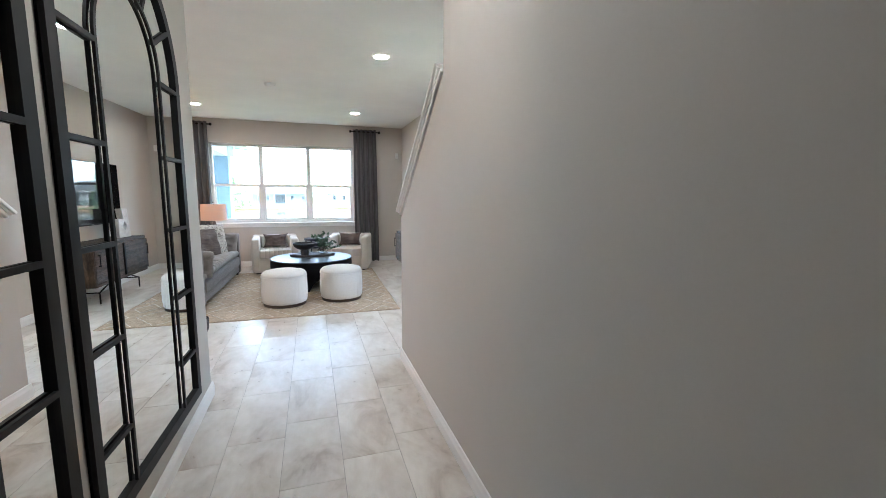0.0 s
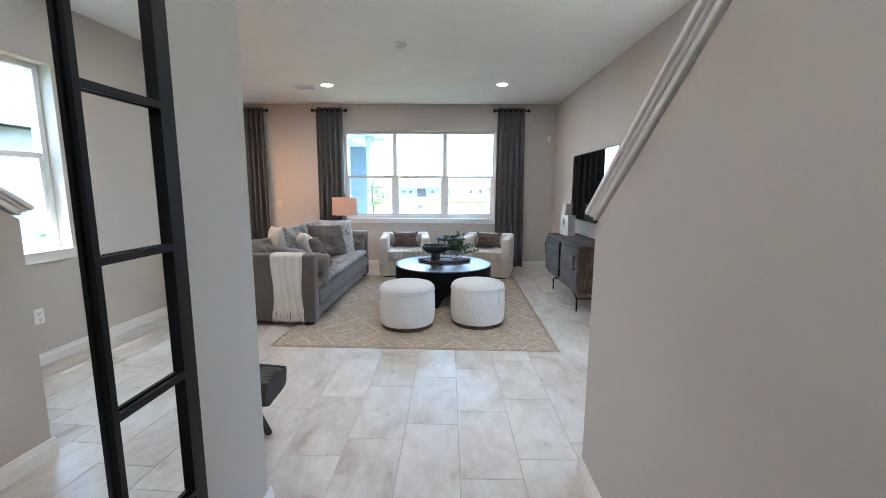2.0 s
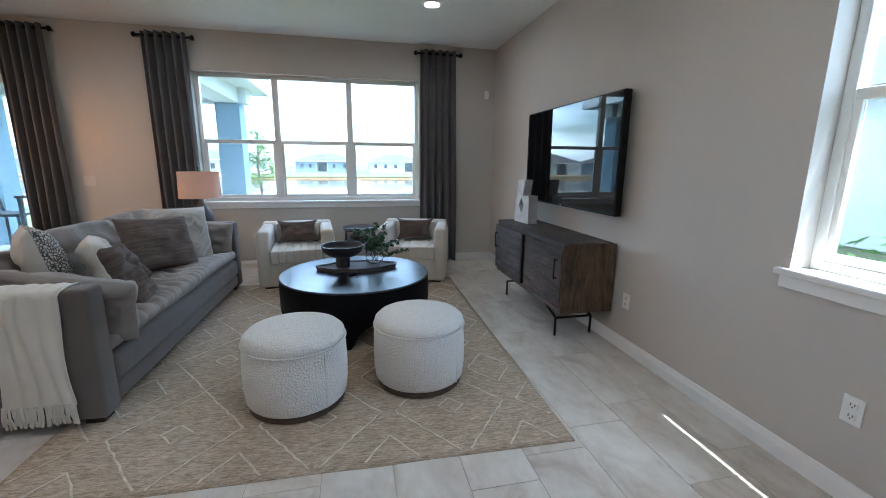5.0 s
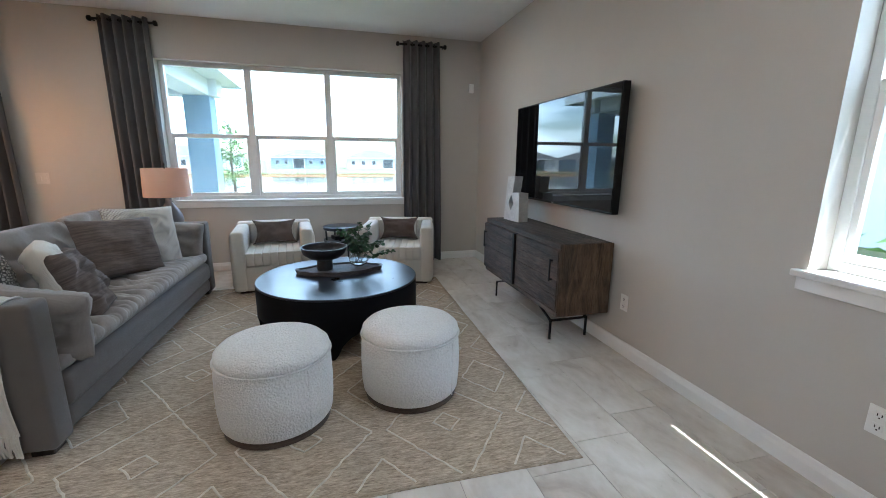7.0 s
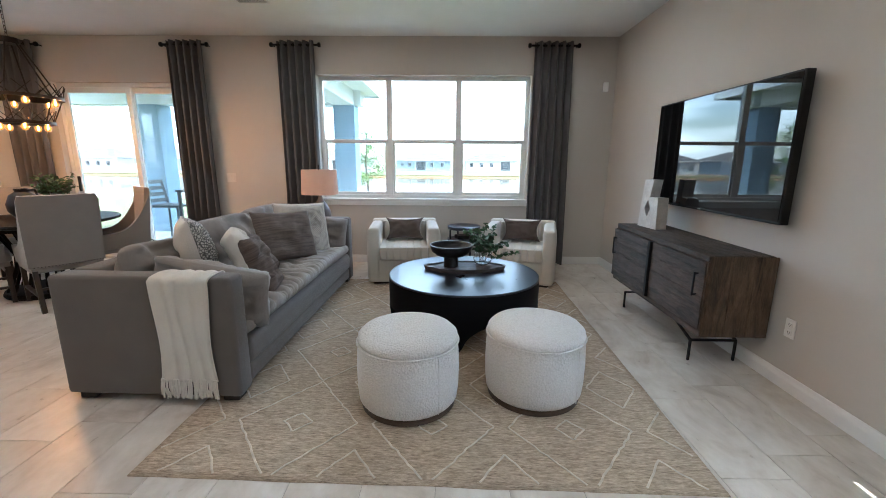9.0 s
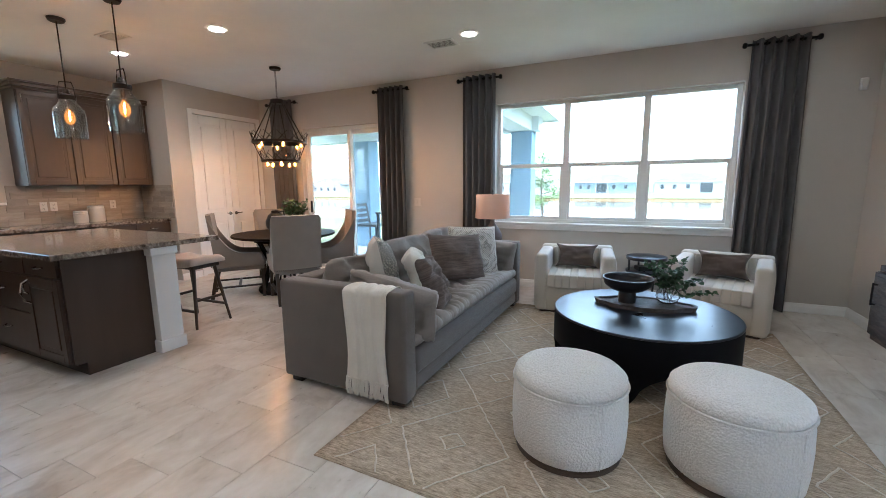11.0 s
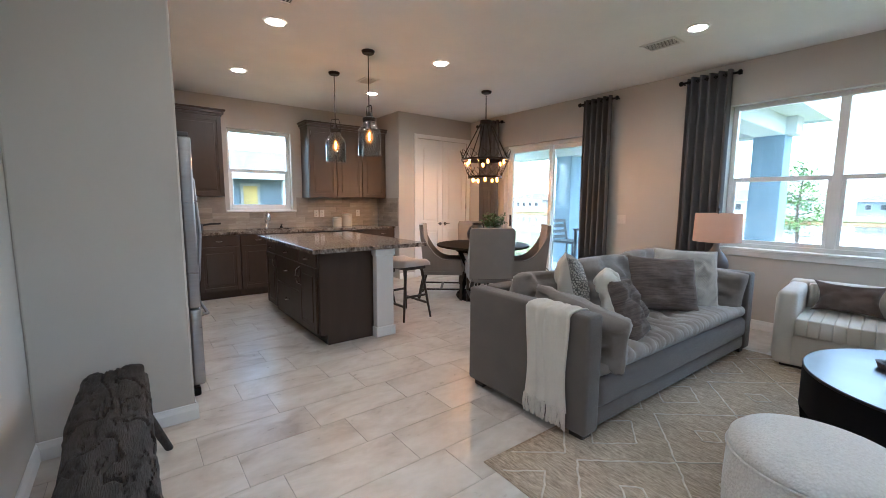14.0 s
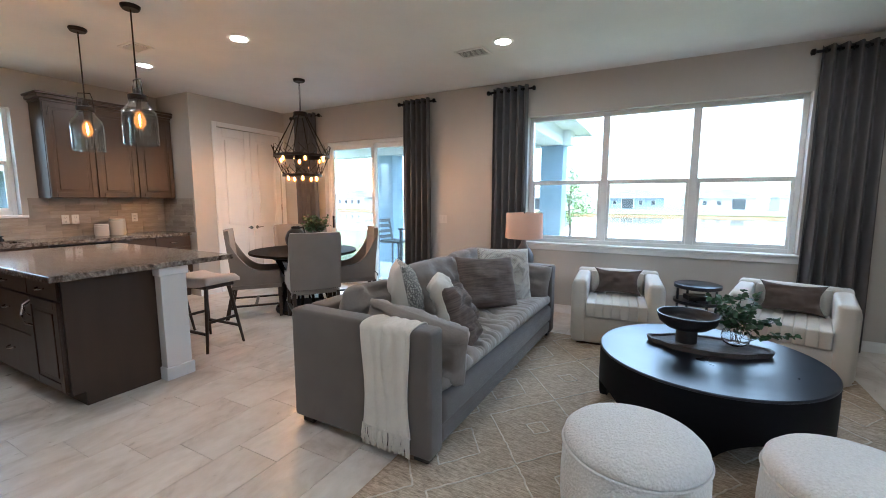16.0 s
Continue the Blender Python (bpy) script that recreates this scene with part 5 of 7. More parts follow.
# media console
con = thing("media_console", "rustic brown plank media console on thin black metal legs", "cabinet", pose(1.845, 6.575, 0))
CW, CL, Z0, Z1 = 0.205, 0.70, 0.243, 0.78
part("top", box(-CW, -CL, Z1 - 0.04, CW, CL, Z1, 0.006), RUSTIC, con)
part("bottom", box(-CW, -CL, Z0, CW, CL, Z0 + 0.04, 0.006), RUSTIC, con)
for y0, y1 in ((-CL, -CL + 0.04), (CL - 0.04, CL)):
    sp_ = part("side_panel", box(-CW, y0, Z0 + 0.04, CW, y1, Z1 - 0.04, 0.004), RUSTICV, con)
    ye = y0 - 0.006 if y0 < 0 else y1
    for k in range(3):
        part("plank", box(-CW + 0.01 + k * 0.14, min(ye, ye + 0.006), Z0 + 0.004, -CW + 0.146 + k * 0.14, max(ye, ye + 0.006), Z1 - 0.004, 0.002), RUSTICV, sp_)
part("back_panel", box(CW - 0.015, -CL + 0.04, Z0 + 0.04, CW - 0.005, CL - 0.04, Z1 - 0.04), RUSTIC, con)
for y0, y1, dx in ((-CL + 0.012, -0.005, 0.0), (0.03, CL - 0.012, -0.018)):
    dr = part("door", box(-CW + dx + 0.002, y0, Z0 + 0.045, -CW + dx + 0.024, y1, Z1 - 0.045, 0.003), RUSTIC, con)
    for k in range(4):
        z = Z0 + 0.048 + k * 0.1105
        part("plank", box(-CW + dx - 0.006 - 0.002 * (k % 2), y0 + 0.002, z, -CW + dx + 0.004, y1 - 0.002, z + 0.109, 0.002), RUSTIC, dr)
    hy = y0 + 0.07 if y0 < 0 else y1 - 0.05
    hb = bmesh.new()
    put_box(hb, -CW + dx - 0.035, hy - 0.006, 0.50, -CW + dx - 0.025, hy + 0.006, 0.66, 0.002)
    for z in (0.51, 0.65):
        put_box(hb, -CW + dx - 0.027, hy - 0.006, z - 0.006, -CW + dx - 0.004, hy + 0.006, z + 0.006)
    part("handle", hb, BLACKMETAL, dr, "black metal bar handle")
part("door_edge", box(-CW - 0.026, -0.003, Z0 + 0.045, -CW + 0.02, 0.028, Z1 - 0.045), BLACKMETAL, con)
for y in (-0.53, 0.53):
    lb = bmesh.new()
    s = -1 if y < 0 else 1
    put_bar(lb, (-CW + 0.06, y, 0.0), (-CW + 0.06, y, 0.15), 0.014, 0.014)
    put_bar(lb, (CW - 0.04, y, 0.0), (CW - 0.04, y, 0.15), 0.014, 0.014)
    put_bar(lb, (-CW + 0.06, y, 0.15), (-CW + 0.06, y - s * 0.26, Z0 - 0.006), 0.014, 0.014)
    put_bar(lb, (CW - 0.04, y, 0.15), (CW - 0.04, y - s * 0.26, Z0 - 0.006), 0.014, 0.014)
    put_bar(lb, (-CW + 0.055, y, 0.15), (CW - 0.035, y, 0.15), 0.014, 0.014)
    part("leg", lb, BLACKMETAL, con, "bent black metal leg frame")
part("rail", put_bar(bmesh.new(), (-CW + 0.06, -0.4, Z0 - 0.01), (-CW + 0.06, 0.4, Z0 - 0.01), 0.016, 0.014), BLACKMETAL, con)

# marble sculpture on the console
MARBLE = surface("white_grey_marble", (0.50, 0.49, 0.48), 0.4, var=0.25, scale=9, fine=60, bump=0.1, col2=(0.72, 0.71, 0.69))
sc = thing("sculpture", "pale marble block sculpture of two interlocking pieces", "sculpture", pose(1.83, 7.08, 0.78, 0, 0, 8))


def slab(outline, hx):
    """A marble slab cut to an outline of (y, z)."""
    b4 = bmesh.new()
    A = [b4.verts.new((-hx, y, z)) for y, z in outline]
    B = [b4.verts.new((hx, y, z)) for y, z in outline]
    b4.faces.new(A)
    b4.faces.new(B[::-1])
    for k in range(len(A)):
        j = (k + 1) % len(A)
        b4.faces.new((A[k], B[k], B[j], A[j]))
    return b4


part("tall_block", slab([(0.09, 0), (-0.03, 0), (-0.03, 0.09), (0.015, 0.17), (-0.03, 0.25), (-0.055, 0.275), (-0.08, 0.42), (0.04, 0.42)], 0.045), MARBLE, sc)
part("short_block", slab([(-0.034, 0), (-0.18, 0), (-0.17, 0.27), (-0.064, 0.27), (-0.036, 0.25), (-0.08, 0.17), (-0.034, 0.09)], 0.05), MARBLE, sc)


# ---- hall: two arched window-pane mirrors, art and bench ----
MIRROR, t_, p_ = nodes_of("silvered_mirror")
p_.inputs["Base Color"].default_value = (0.86, 0.88, 0.87, 1)
p_.inputs["Metallic"].default_value = 1.0
p_.inputs["Roughness"].default_value = 0.0


def arched_mirror(at, label):
    """Local x runs along the wall, y out of it, z up from the lower edge."""
    m_ = thing("arched_mirror", label, "mirror", at, "arched mirrors")
    hw, zs = 0.555, 1.71
    b2 = bmesh.new()
    pts = [(-hw, 0), (hw, 0)] + [(hw * math.cos(a), zs + hw * math.sin(a)) for a in [k * math.pi / 36 for k in range(37)]]
    f_ = [b2.verts.new((x, 0.008, z)) for x, z in pts]
    k_ = [b2.verts.new((x, 0.002, z)) for x, z in pts]
    b2.faces.new(f_)
    b2.faces.new(k_[::-1])
    for a in range(len(pts)):
        c = (a + 1) % len(pts)
        b2.faces.new((f_[a], f_[c], k_[c], k_[a]))
    part("mirror_glass", b2, MIRROR, m_, "clear silvered mirror glass")

    def rim(r, w, d0, d1):
        """A frame of width w inside the arch of half width r."""
        b3 = bmesh.new()
        out = [(-r, 0 if r == hw else 0.03)] + [(-r, zs)] + [(r * math.cos(a), zs + r * math.sin(a)) for a in [math.pi - k * math.pi / 40 for k in range(1, 40)]] + [(r, zs), (r, 0 if r == hw else 0.03)]
        q = r - w
        inn_ = [(-q, 0 if r == hw else 0.03)] + [(-q, zs)] + [(q * math.cos(a), zs + q * math.sin(a)) for a in [math.pi - k * math.pi / 40 for k in range(1, 40)]] + [(q, zs), (q, 0 if r == hw else 0.03)]
        V = [[b3.verts.new((x, d, z)) for x, z in loop] for loop in (out, inn_) for d in (d0, d1)]
        n = len(out)
        for a in range(n - 1):
            for A, B in ((0, 1), (1, 3), (3, 2), (2, 0)):
                b3.faces.new((V[A][a], V[A][a + 1], V[B][a + 1], V[B][a]))
        for e in (0, n - 1):
            b3.faces.new((V[0][e], V[1][e], V[3][e], V[2][e]))
        return b3

    part("outer_frame", rim(hw, 0.05, 0.0, 0.024), BLACKMETAL, m_, "black metal arched frame")
    part("bottom_rail", box(-hw + 0.05, 0.0, 0.0, hw - 0.05, 0.024, 0.05), BLACKMETAL, m_)
    ri = 0.292
    part("inner_arch", rim(ri, 0.016, 0.013, 0.024), BLACKMETAL, m_)
    for z in (0.28, 0.635, 0.985, 1.34, 1.69):
        for s in (-1, 1):
            part("crossbar", box(min(s * (ri - 0.002), s * (hw - 0.044)), 0.013, z - 0.009, max(s * (ri - 0.002), s * (hw - 0.049)), 0.024, z + 0.009), BLACKMETAL, m_)
    for k in range(1, 6):
        a = k * math.pi / 6
        part("crossbar", put_bar(bmesh.new(), (ri * math.cos(a), 0.0185, zs + ri * math.sin(a)), ((hw - 0.04) * math.cos(a), 0.0185, zs + (hw - 0.04) * math.sin(a)), 0.011, 0.018), BLACKMETAL, m_)
    return m_


mr1 = arched_mirror(pose(XH + 0.020, 2.005, 0.25, 0, 0, -91.9), "tall arched black window-pane mirror on the hall wall")
copy_thing(mr1, pose(XH + 0.020, 0.733, 0.25, 0, 0, -91.9))

art = thing("framed_art", "large black framed abstract print above the bench", "picture", pose(-1.36, YA, 1.355))
PAPER = surface("white_art_paper", (0.72, 0.71, 0.69), 0.8, var=0.04, scale=2, bump=0.05)
INK = surface("charcoal_ink", (0.08, 0.08, 0.085), 0.8, var=0.3, scale=8)
for x0, x1, z0, z1 in ((-0.68, -0.655, -0.56, 0.56), (0.655, 0.68, -0.56, 0.56), (-0.655, 0.655, 0.535, 0.56), (-0.655, 0.655, -0.56, -0.535)):
    part("frame_bar", box(x0, 0.001, z0, x1, 0.035, z1, 0.003), BLACKMETAL, art)
part("print", box(-0.655, 0.002, -0.535, 0.655, 0.012, 0.535), PAPER, art)
b_ = bmesh.new()
for k in range(5):
    put_lathe(b_, [(0, 0.0125), (0.05 + 0.02 * k, 0.0125), (0.05 + 0.02 * k, 0.014), (0, 0.014)], 20, (0.0, 0, 0))
for v in b_.verts:
    v.co = Vector((v.co.x * 1.6 - 0.27 + 0.1 * v.co.z, v.co.z, v.co.y * 2.2 - 0.26))
part("ink_shape", b_, INK, art)

bench = thing("bench", "rough charred dark timber bench with splayed peg legs", "bench", pose(-1.63, 3.405, 0))


def bench_side(u, v):
    L = 0.99
    x = -L + 2 * L * v
    a = 2 * math.pi * u
    hw, hh = 0.135, 0.062
    cx, cz = math.cos(a), math.sin(a)
    k = (abs(cx) ** 5 + abs(cz) ** 5) ** (-1 / 5)
    n1 = noise.noise(Vector((x * 2.2, cx * 1.1, cz * 1.3)))
    n2 = noise.noise(Vector((x * 9, cx * 4, cz * 4 + 3)))
    crack = -0.022 * max(0.0, 1 - abs(noise.noise(Vector((x * 4.5, cx * 2.2, 0.4))) ) * 14) - 0.014 * max(0.0, 1 - abs(noise.noise(Vector((x * 2.0, cx * 5.0, 9.0)))) * 16)
    end = 1 - 0.06 * max(0.0, (abs(v - 0.5) * 2 - 0.93) / 0.07) ** 2
    return (x, (hw * k * cx * (1 + 0.10 * n1) + 0.008 * n2) * end, 0.40 + (hh * k * cz * (1 + 0.14 * n1) + 0.006 * n2 + (crack if cz > 0.3 else 0)) * end)


b_ = bmesh.new()
put_sheet(b_, bench_side, 110, 330)
bmesh.ops.remove_doubles(b_, verts=b_.verts, dist=0.0005)
bmesh.ops.holes_fill(b_, edges=[e for e in b_.edges if e.is_boundary], sides=0)
part("plank", b_, CHARRED, bench, smooth=50)
for x in (-0.80, 0.80):
    for y in (-0.08, 0.08):
        part("leg", rod((x * 1.08 * 0.97, y * 2.6, 0.0), (x * 0.95, y, 0.36), 0.019, 0.026, 12), CHARRED, bench, smooth=40)

# ---- kitchen ----
m, t, p = nodes_of("brown_cream_granite")
g1, _ = noise_node(t, 4.0, 6, (1, 1.6, 1), 0.65)
g1.inputs["Distortion"].default_value = 1.6
g2, _ = noise_node(t, 38, 4)
ra = ramp_node(t, g1.outputs["Fac"], [(0.34, (0.05, 0.038, 0.032)), (0.45, (0.19, 0.155, 0.13)), (0.56, (0.36, 0.32, 0.28)), (0.68, (0.13, 0.10, 0.085))])
rb_ = ramp_node(t, g2.outputs["Fac"], [(0.36, (0.45, 0.42, 0.40)), (0.6, (1, 1, 1))])
mi = t.nodes.new("ShaderNodeMix")
mi.data_type, mi.blend_type = "RGBA", "MULTIPLY"
mi.inputs["Factor"].default_value = 1
t.links.new(ra.outputs[0], mi.inputs["A"])
t.links.new(rb_.outputs[0], mi.inputs["B"])
t.links.new(mi.outputs["Result"], p.inputs["Base Color"])
p.inputs["Roughness"].default_value = 0.10
GRANITE = m


def cabinet_front(parent, x0, x1, z0, z1, y, kind, hside=1):
    """A shaker front in the plane y (facing -y) with its handle."""
    b2 = bmesh.new()
    f = 0.055 if kind == "door" else 0.0
    put_box(b2, x0, y - 0.018, z0, x1, y - 0.001, z1, 0.003)
    fr_ = part("door" if kind == "door" else "drawer", b2, CAB, parent)
    if kind == "door":
        for a, b, c, d in ((x0, x0 + f, z0, z1), (x1 - f, x1, z0, z1), (x0 + f, x1 - f, z1 - f, z1), (x0 + f, x1 - f, z0, z0 + f)):
            part("rail", box(a, y - 0.026, c, b, y - 0.017, d, 0.003), CAB, fr_)
        part("panel", box(x0 + f + 0.03, y - 0.025, z0 + f + 0.03, x1 - f - 0.03, y - 0.017, z1 - f - 0.03, 0.006), CAB, fr_)
        hx = x1 - 0.03 if hside > 0 else x0 + 0.03
        hz = (z1 - 0.14, z1 - 0.04) if z0 < 1.0 else (z0 + 0.04, z0 + 0.14)
        part("handle", tube([(hx, y - 0.022, hz[0]), (hx, y - 0.048, hz[0] + 0.02), (hx, y - 0.052, (hz[0] + hz[1]) / 2), (hx, y - 0.048, hz[1] - 0.02), (hx, y - 0.022, hz[1])], 0.0055, 7), CHROME, fr_, "satin nickel handle", smooth=180)
    else:
        cx, cz = (x0 + x1) / 2, (z0 + z1) / 2 + (0.02 if z1 - z0 > 0.2 else 0)
        part("handle", tube([(cx - 0.05, y - 0.016, cz), (cx - 0.035, y - 0.042, cz - 0.004), (cx, y - 0.048, cz - 0.008), (cx + 0.035, y - 0.042, cz - 0.004), (cx + 0.05, y - 0.016, cz)], 0.0055, 7), CHROME, fr_, "satin nickel handle", smooth=180)


def base_cabinet(at, w, label, doors=2):
    c = thing("base_cabinet", label, "cabinet", at, "kitchen base cabinets")
    part("carcass", box(0.001, 0.0, 0.10, w - 0.001, 0.59, 0.88), CAB, c)
    part("toe_kick", box(0.001, 0.07, 0.0, w - 0.001, 0.59, 0.10), CAB, c)
    n = doors
    for k in range(n):
        a, b = k * w / n + 0.006, (k + 1) * w / n - 0.006
        cabinet_front(c, a, b, 0.735, 0.868, 0.0, "drawer")
        cabinet_front(c, a, b, 0.115, 0.722, 0.0, "door", 1 if k % 2 == 0 else -1)
    return c


# run along the west wall; fronts face +x, so local x runs along -y ... each unit placed by its far corner
FX = -6.08
for y0, w, n, lb in ((3.06, 0.62, 1, "espresso shaker base cabinet beside the refrigerator"), (3.68, 1.03, 2, "espresso shaker base cabinet under the granite worktop"), (4.71, 0.93, 2, "espresso shaker sink cabinet under the window"), (6.25, 0.93, 2, "espresso shaker base cabinet beside the pantry")):
    base_cabinet(pose(FX, y0, 0, 0, 0, 90), w, lb, n)
dw = thing("dishwasher", "stainless steel dishwasher under the worktop", "dishwasher", pose(FX, 5.645, 0, 0, 0, 90))
part("body", box(0.002, 0.0, 0.10, 0.598, 0.58, 0.87), DARKSTEEL, dw)
part("door", box(0.004, -0.02, 0.12, 0.596, -0.001, 0.868, 0.004), BLACKMETAL, dw)
part("handle", tube([(0.06, -0.02, 0.80), (0.06, -0.055, 0.80), (0.54, -0.055, 0.80), (0.54, -0.02, 0.80)], 0.009, 8), STEEL, dw, smooth=60)
part("toe_kick", box(0.004, 0.06, 0.0, 0.596, 0.1, 0.10), BLACKMETAL, dw)
wt = thing("worktop", "polished brown and cream granite kitchen worktop", "worktop")
b_ = bmesh.new()
for y0, y1, x0, x1 in ((YA + 0.02, 4.86, XW + 0.003, FX + 0.032), (4.86, 5.50, FX - 0.10, FX + 0.032), (4.86, 5.50, XW + 0.003, XW + 0.13), (5.50, PY - 0.003, XW + 0.003, FX + 0.032)):
    put_box(b_, x0, y0, 0.882, x1, y1, 0.92, 0.004 if x1 - x0 > 0.3 else 0.0)
part("slab", b_, GRANITE, wt)
sink = thing("sink", "stainless steel undermount sink in the worktop", "sink", pose(0, 0, 0))
b_ = bmesh.new()
for x0, x1, y0, y1, z0, z1 in ((XW + 0.13, FX - 0.10, 4.86, 5.50, 0.70, 0.706), (XW + 0.13, XW + 0.136, 4.86, 5.50, 0.706, 0.881), (FX - 0.106, FX - 0.10, 4.86, 5.50, 0.706, 0.881), (XW + 0.136, FX - 0.106, 4.86, 4.866, 0.706, 0.881), (XW + 0.136, FX - 0.106, 5.494, 5.50, 0.706, 0.881)):
    put_box(b_, x0, y0, z0, x1, y1, z1)
part("basin", b_, STEEL, sink)
fc = thing("faucet", "chrome single-lever kitchen faucet behind the sink", "faucet", pose(-6.60, 5.20, 0.92))
part("body", lathe([(0, 0), (0.032, 0), (0.03, 0.015), (0.022, 0.03), (0.022, 0.11), (0.026, 0.14), (0.02, 0.17), (0, 0.175)], 24), CHROME, fc, smooth=50)
part("spout", tube([(0, 0, 0.13), (0.06, 0, 0.20), (0.13, 0, 0.215), (0.19, 0, 0.17), (0.20, 0, 0.13)], 0.014, 10), CHROME, fc, smooth=60)
part("lever", tube([(0, 0, 0.17), (-0.01, 0.0, 0.20), (0.03, 0.0, 0.255)], 0.008, 8), CHROME, fc, smooth=60)
sd_ = thing("soap_dispenser", "small dark soap dispenser at the sink", "dispenser", pose(-6.60, 5.42, 0.92))
part("pump", lathe([(0, 0), (0.022, 0), (0.02, 0.02), (0.008, 0.03), (0.008, 0.055), (0, 0.06)], 16), BLACKMETAL, sd_, smooth=50)
part("nozzle", rod((0, 0, 0.055), (0.06, 0, 0.06), 0.006), BLACKMETAL, sd_)
for x, y, r, h in ((-6.47, 6.30, 0.075, 0.15), (-6.50, 6.49, 0.088, 0.21)):
    cn = thing("canister", "cream ceramic kitchen canister with a lid on the worktop", "canister", pose(x, y, 0.92), "kitchen canisters")
    part("jar", lathe([(0, 0), (r - 0.006, 0), (r, 0.01), (r, h - 0.03), (r - 0.004, h - 0.026), (0, h - 0.026)], 32), surface("cream_glaze", (0.62, 0.57, 0.50), 0.4, var=0.05), cn, smooth=40)
    part("lid", lathe([(0, h - 0.025), (r - 0.002, h - 0.025), (r, h - 0.02), (r - 0.005, h), (0, h + 0.004)], 32), surface("cream_glaze_lid", (0.64, 0.60, 0.53), 0.4, var=0.05), cn, smooth=40)
pan = thing("saucepan", "black saucepan with a long handle on the worktop", "pan", pose(-6.38, 4.20, 0.92))
part("pot", lathe([(0, 0), (0.10, 0), (0.11, 0.01), (0.115, 0.10), (0.118, 0.105), (0.11, 0.105), (0.105, 0.015), (0, 0.012)], 32), MATTBLACK, pan, smooth=45)
part("handle", tube([(0, 0.11, 0.085), (0.02, 0.2, 0.10), (0.03, 0.33, 0.105)], 0.013, 8), MATTBLACK, pan, smooth=60)


def wall_cabinet(at, w, label, n):
    """Origin at the lower rear corner; local x along the wall, front at y = -0.33."""
    c = thing("wall_cabinet", label, "cabinet", at, "kitchen wall cabinets")
    part("carcass", box(0, -0.33, 0, w, -0.001, 1.09), CAB, c)
    for k in range(n):
        cabinet_front(c, k * w / n + 0.006, (k + 1) * w / n - 0.006, 1.40 + 0.008 - 1.40, 1.08, -0.33, "door", -1 if k in (0, 2) else 1)
    b2 = bmesh.new()
    for z0, z1, o in ((1.09, 1.12, 0.012), (1.12, 1.16, 0.035), (1.16, 1.185, 0.055)):
        put_box(b2, -o, -0.33 - o, z0, w + o, -0.001, z1, 0.008)
    part("crown_moulding", b2, CAB, c)
    return c


wall_cabinet(pose(XW, 3.30, 1.40, 0, 0, 90), 0.66, "espresso shaker wall cabinet with crown moulding", 1)
wall_cabinet(pose(XW, 3.975, 1.40, 0, 0, 90), 0.63, "espresso shaker wall cabinet with crown moulding beside the window", 1)
wall_cabinet(pose(XW, 5.80, 1.40, 0, 0, 90), 1.37, "espresso shaker three-door wall cabinet with crown moulding", 3)

fridge = thing("refrigerator", "stainless steel refrigerator with dark grey sides beside the wall end", "refrigerator", pose(-3.06, 3.06, 0))
part("cabinet", box(-0.90, 0, 0.03, 0, 0.72, 1.76, 0.006), DARKSTEEL, fridge)
for x0, x1 in ((-0.90, -0.452), (-0.448, 0.0)):
    part("door", box(x0, 0.735, 0.62, x1, 0.81, 1.755, 0.014, 3), STEEL, fridge, "brushed steel door", smooth=40)
part("freezer_drawer", box(-0.90, 0.735, 0.08, 0.0, 0.81, 0.61, 0.014, 3), STEEL, fridge, smooth=40)
for x in (-0.50, -0.40):
    part("handle", tube([(x, 0.80, 0.70), (x, 0.85, 0.74), (x, 0.875, 1.1), (x, 0.85, 1.5), (x, 0.80, 1.54)], 0.011, 8), STEEL, fridge, smooth=60)
part("handle", tube([(-0.82, 0.80, 0.55), (-0.78, 0.86, 0.55), (-0.12, 0.86, 0.55), (-0.08, 0.80, 0.55)], 0.011, 8), STEEL, fridge, smooth=60)
part("foot", box(-0.09, 0.66, 0.0, -0.01, 0.78, 0.06, 0.01), BLACKMETAL, fridge)
part("hinge_cap", box(-0.10, 0.66, 1.757, -0.01, 0.80, 1.785, 0.006), DARKSTEEL, fridge)

# island
isl = thing("kitchen_island", "espresso wood kitchen island with drawers", "island", pose(0, 0, 0))
IX0, IX1, IY0, IY1 = -5.20, -3.50, 4.855, 5.40
part("carcass", box(IX0, IY0, 0.10, IX1 - 0.02, IY1, 0.88), CAB, isl)
part("toe_kick", box(IX0 + 0.05, IY0 + 0.07, 0.0, IX1 - 0.021, IY1, 0.10), CAB, isl)
b_ = bmesh.new()
put_box(b_, IX1 - 0.02, IY0 + 0.07, 0.0, IX1, IY1, 0.10)
put_box(b_, IX1 - 0.02, IY0 - 0.002, 0.10, IX1, IY1, 0.88)
part("end_panel", b_, CAB, isl)
for a, b, z0, z1, kd, hs in ((-5.19, -4.80, 0.74, 0.868, "drawer", 1), (-5.19, -4.80, 0.115, 0.728, "door", 1), (-4.785, -4.01, 0.74, 0.868, "drawer", 1), (-4.785, -4.01, 0.44, 0.728, "drawer", 1),
                             (-4.785, -4.01, 0.115, 0.428, "drawer", 1), (-3.995, -3.53, 0.74, 0.868, "drawer", 1), (-3.995, -3.53, 0.115, 0.728, "door", -1)):
    cabinet_front(isl, a, b, z0, z1, IY0, kd, hs)
part("pull_hoop", tube([(-3.95, IY0 - 0.02, 0.52), (-3.95, IY0 - 0.06, 0.545), (-3.95, IY0 - 0.075, 0.61), (-3.95, IY0 - 0.06, 0.675), (-3.95, IY0 - 0.02, 0.70)], 0.008, 8), CHROME, isl, smooth=60)
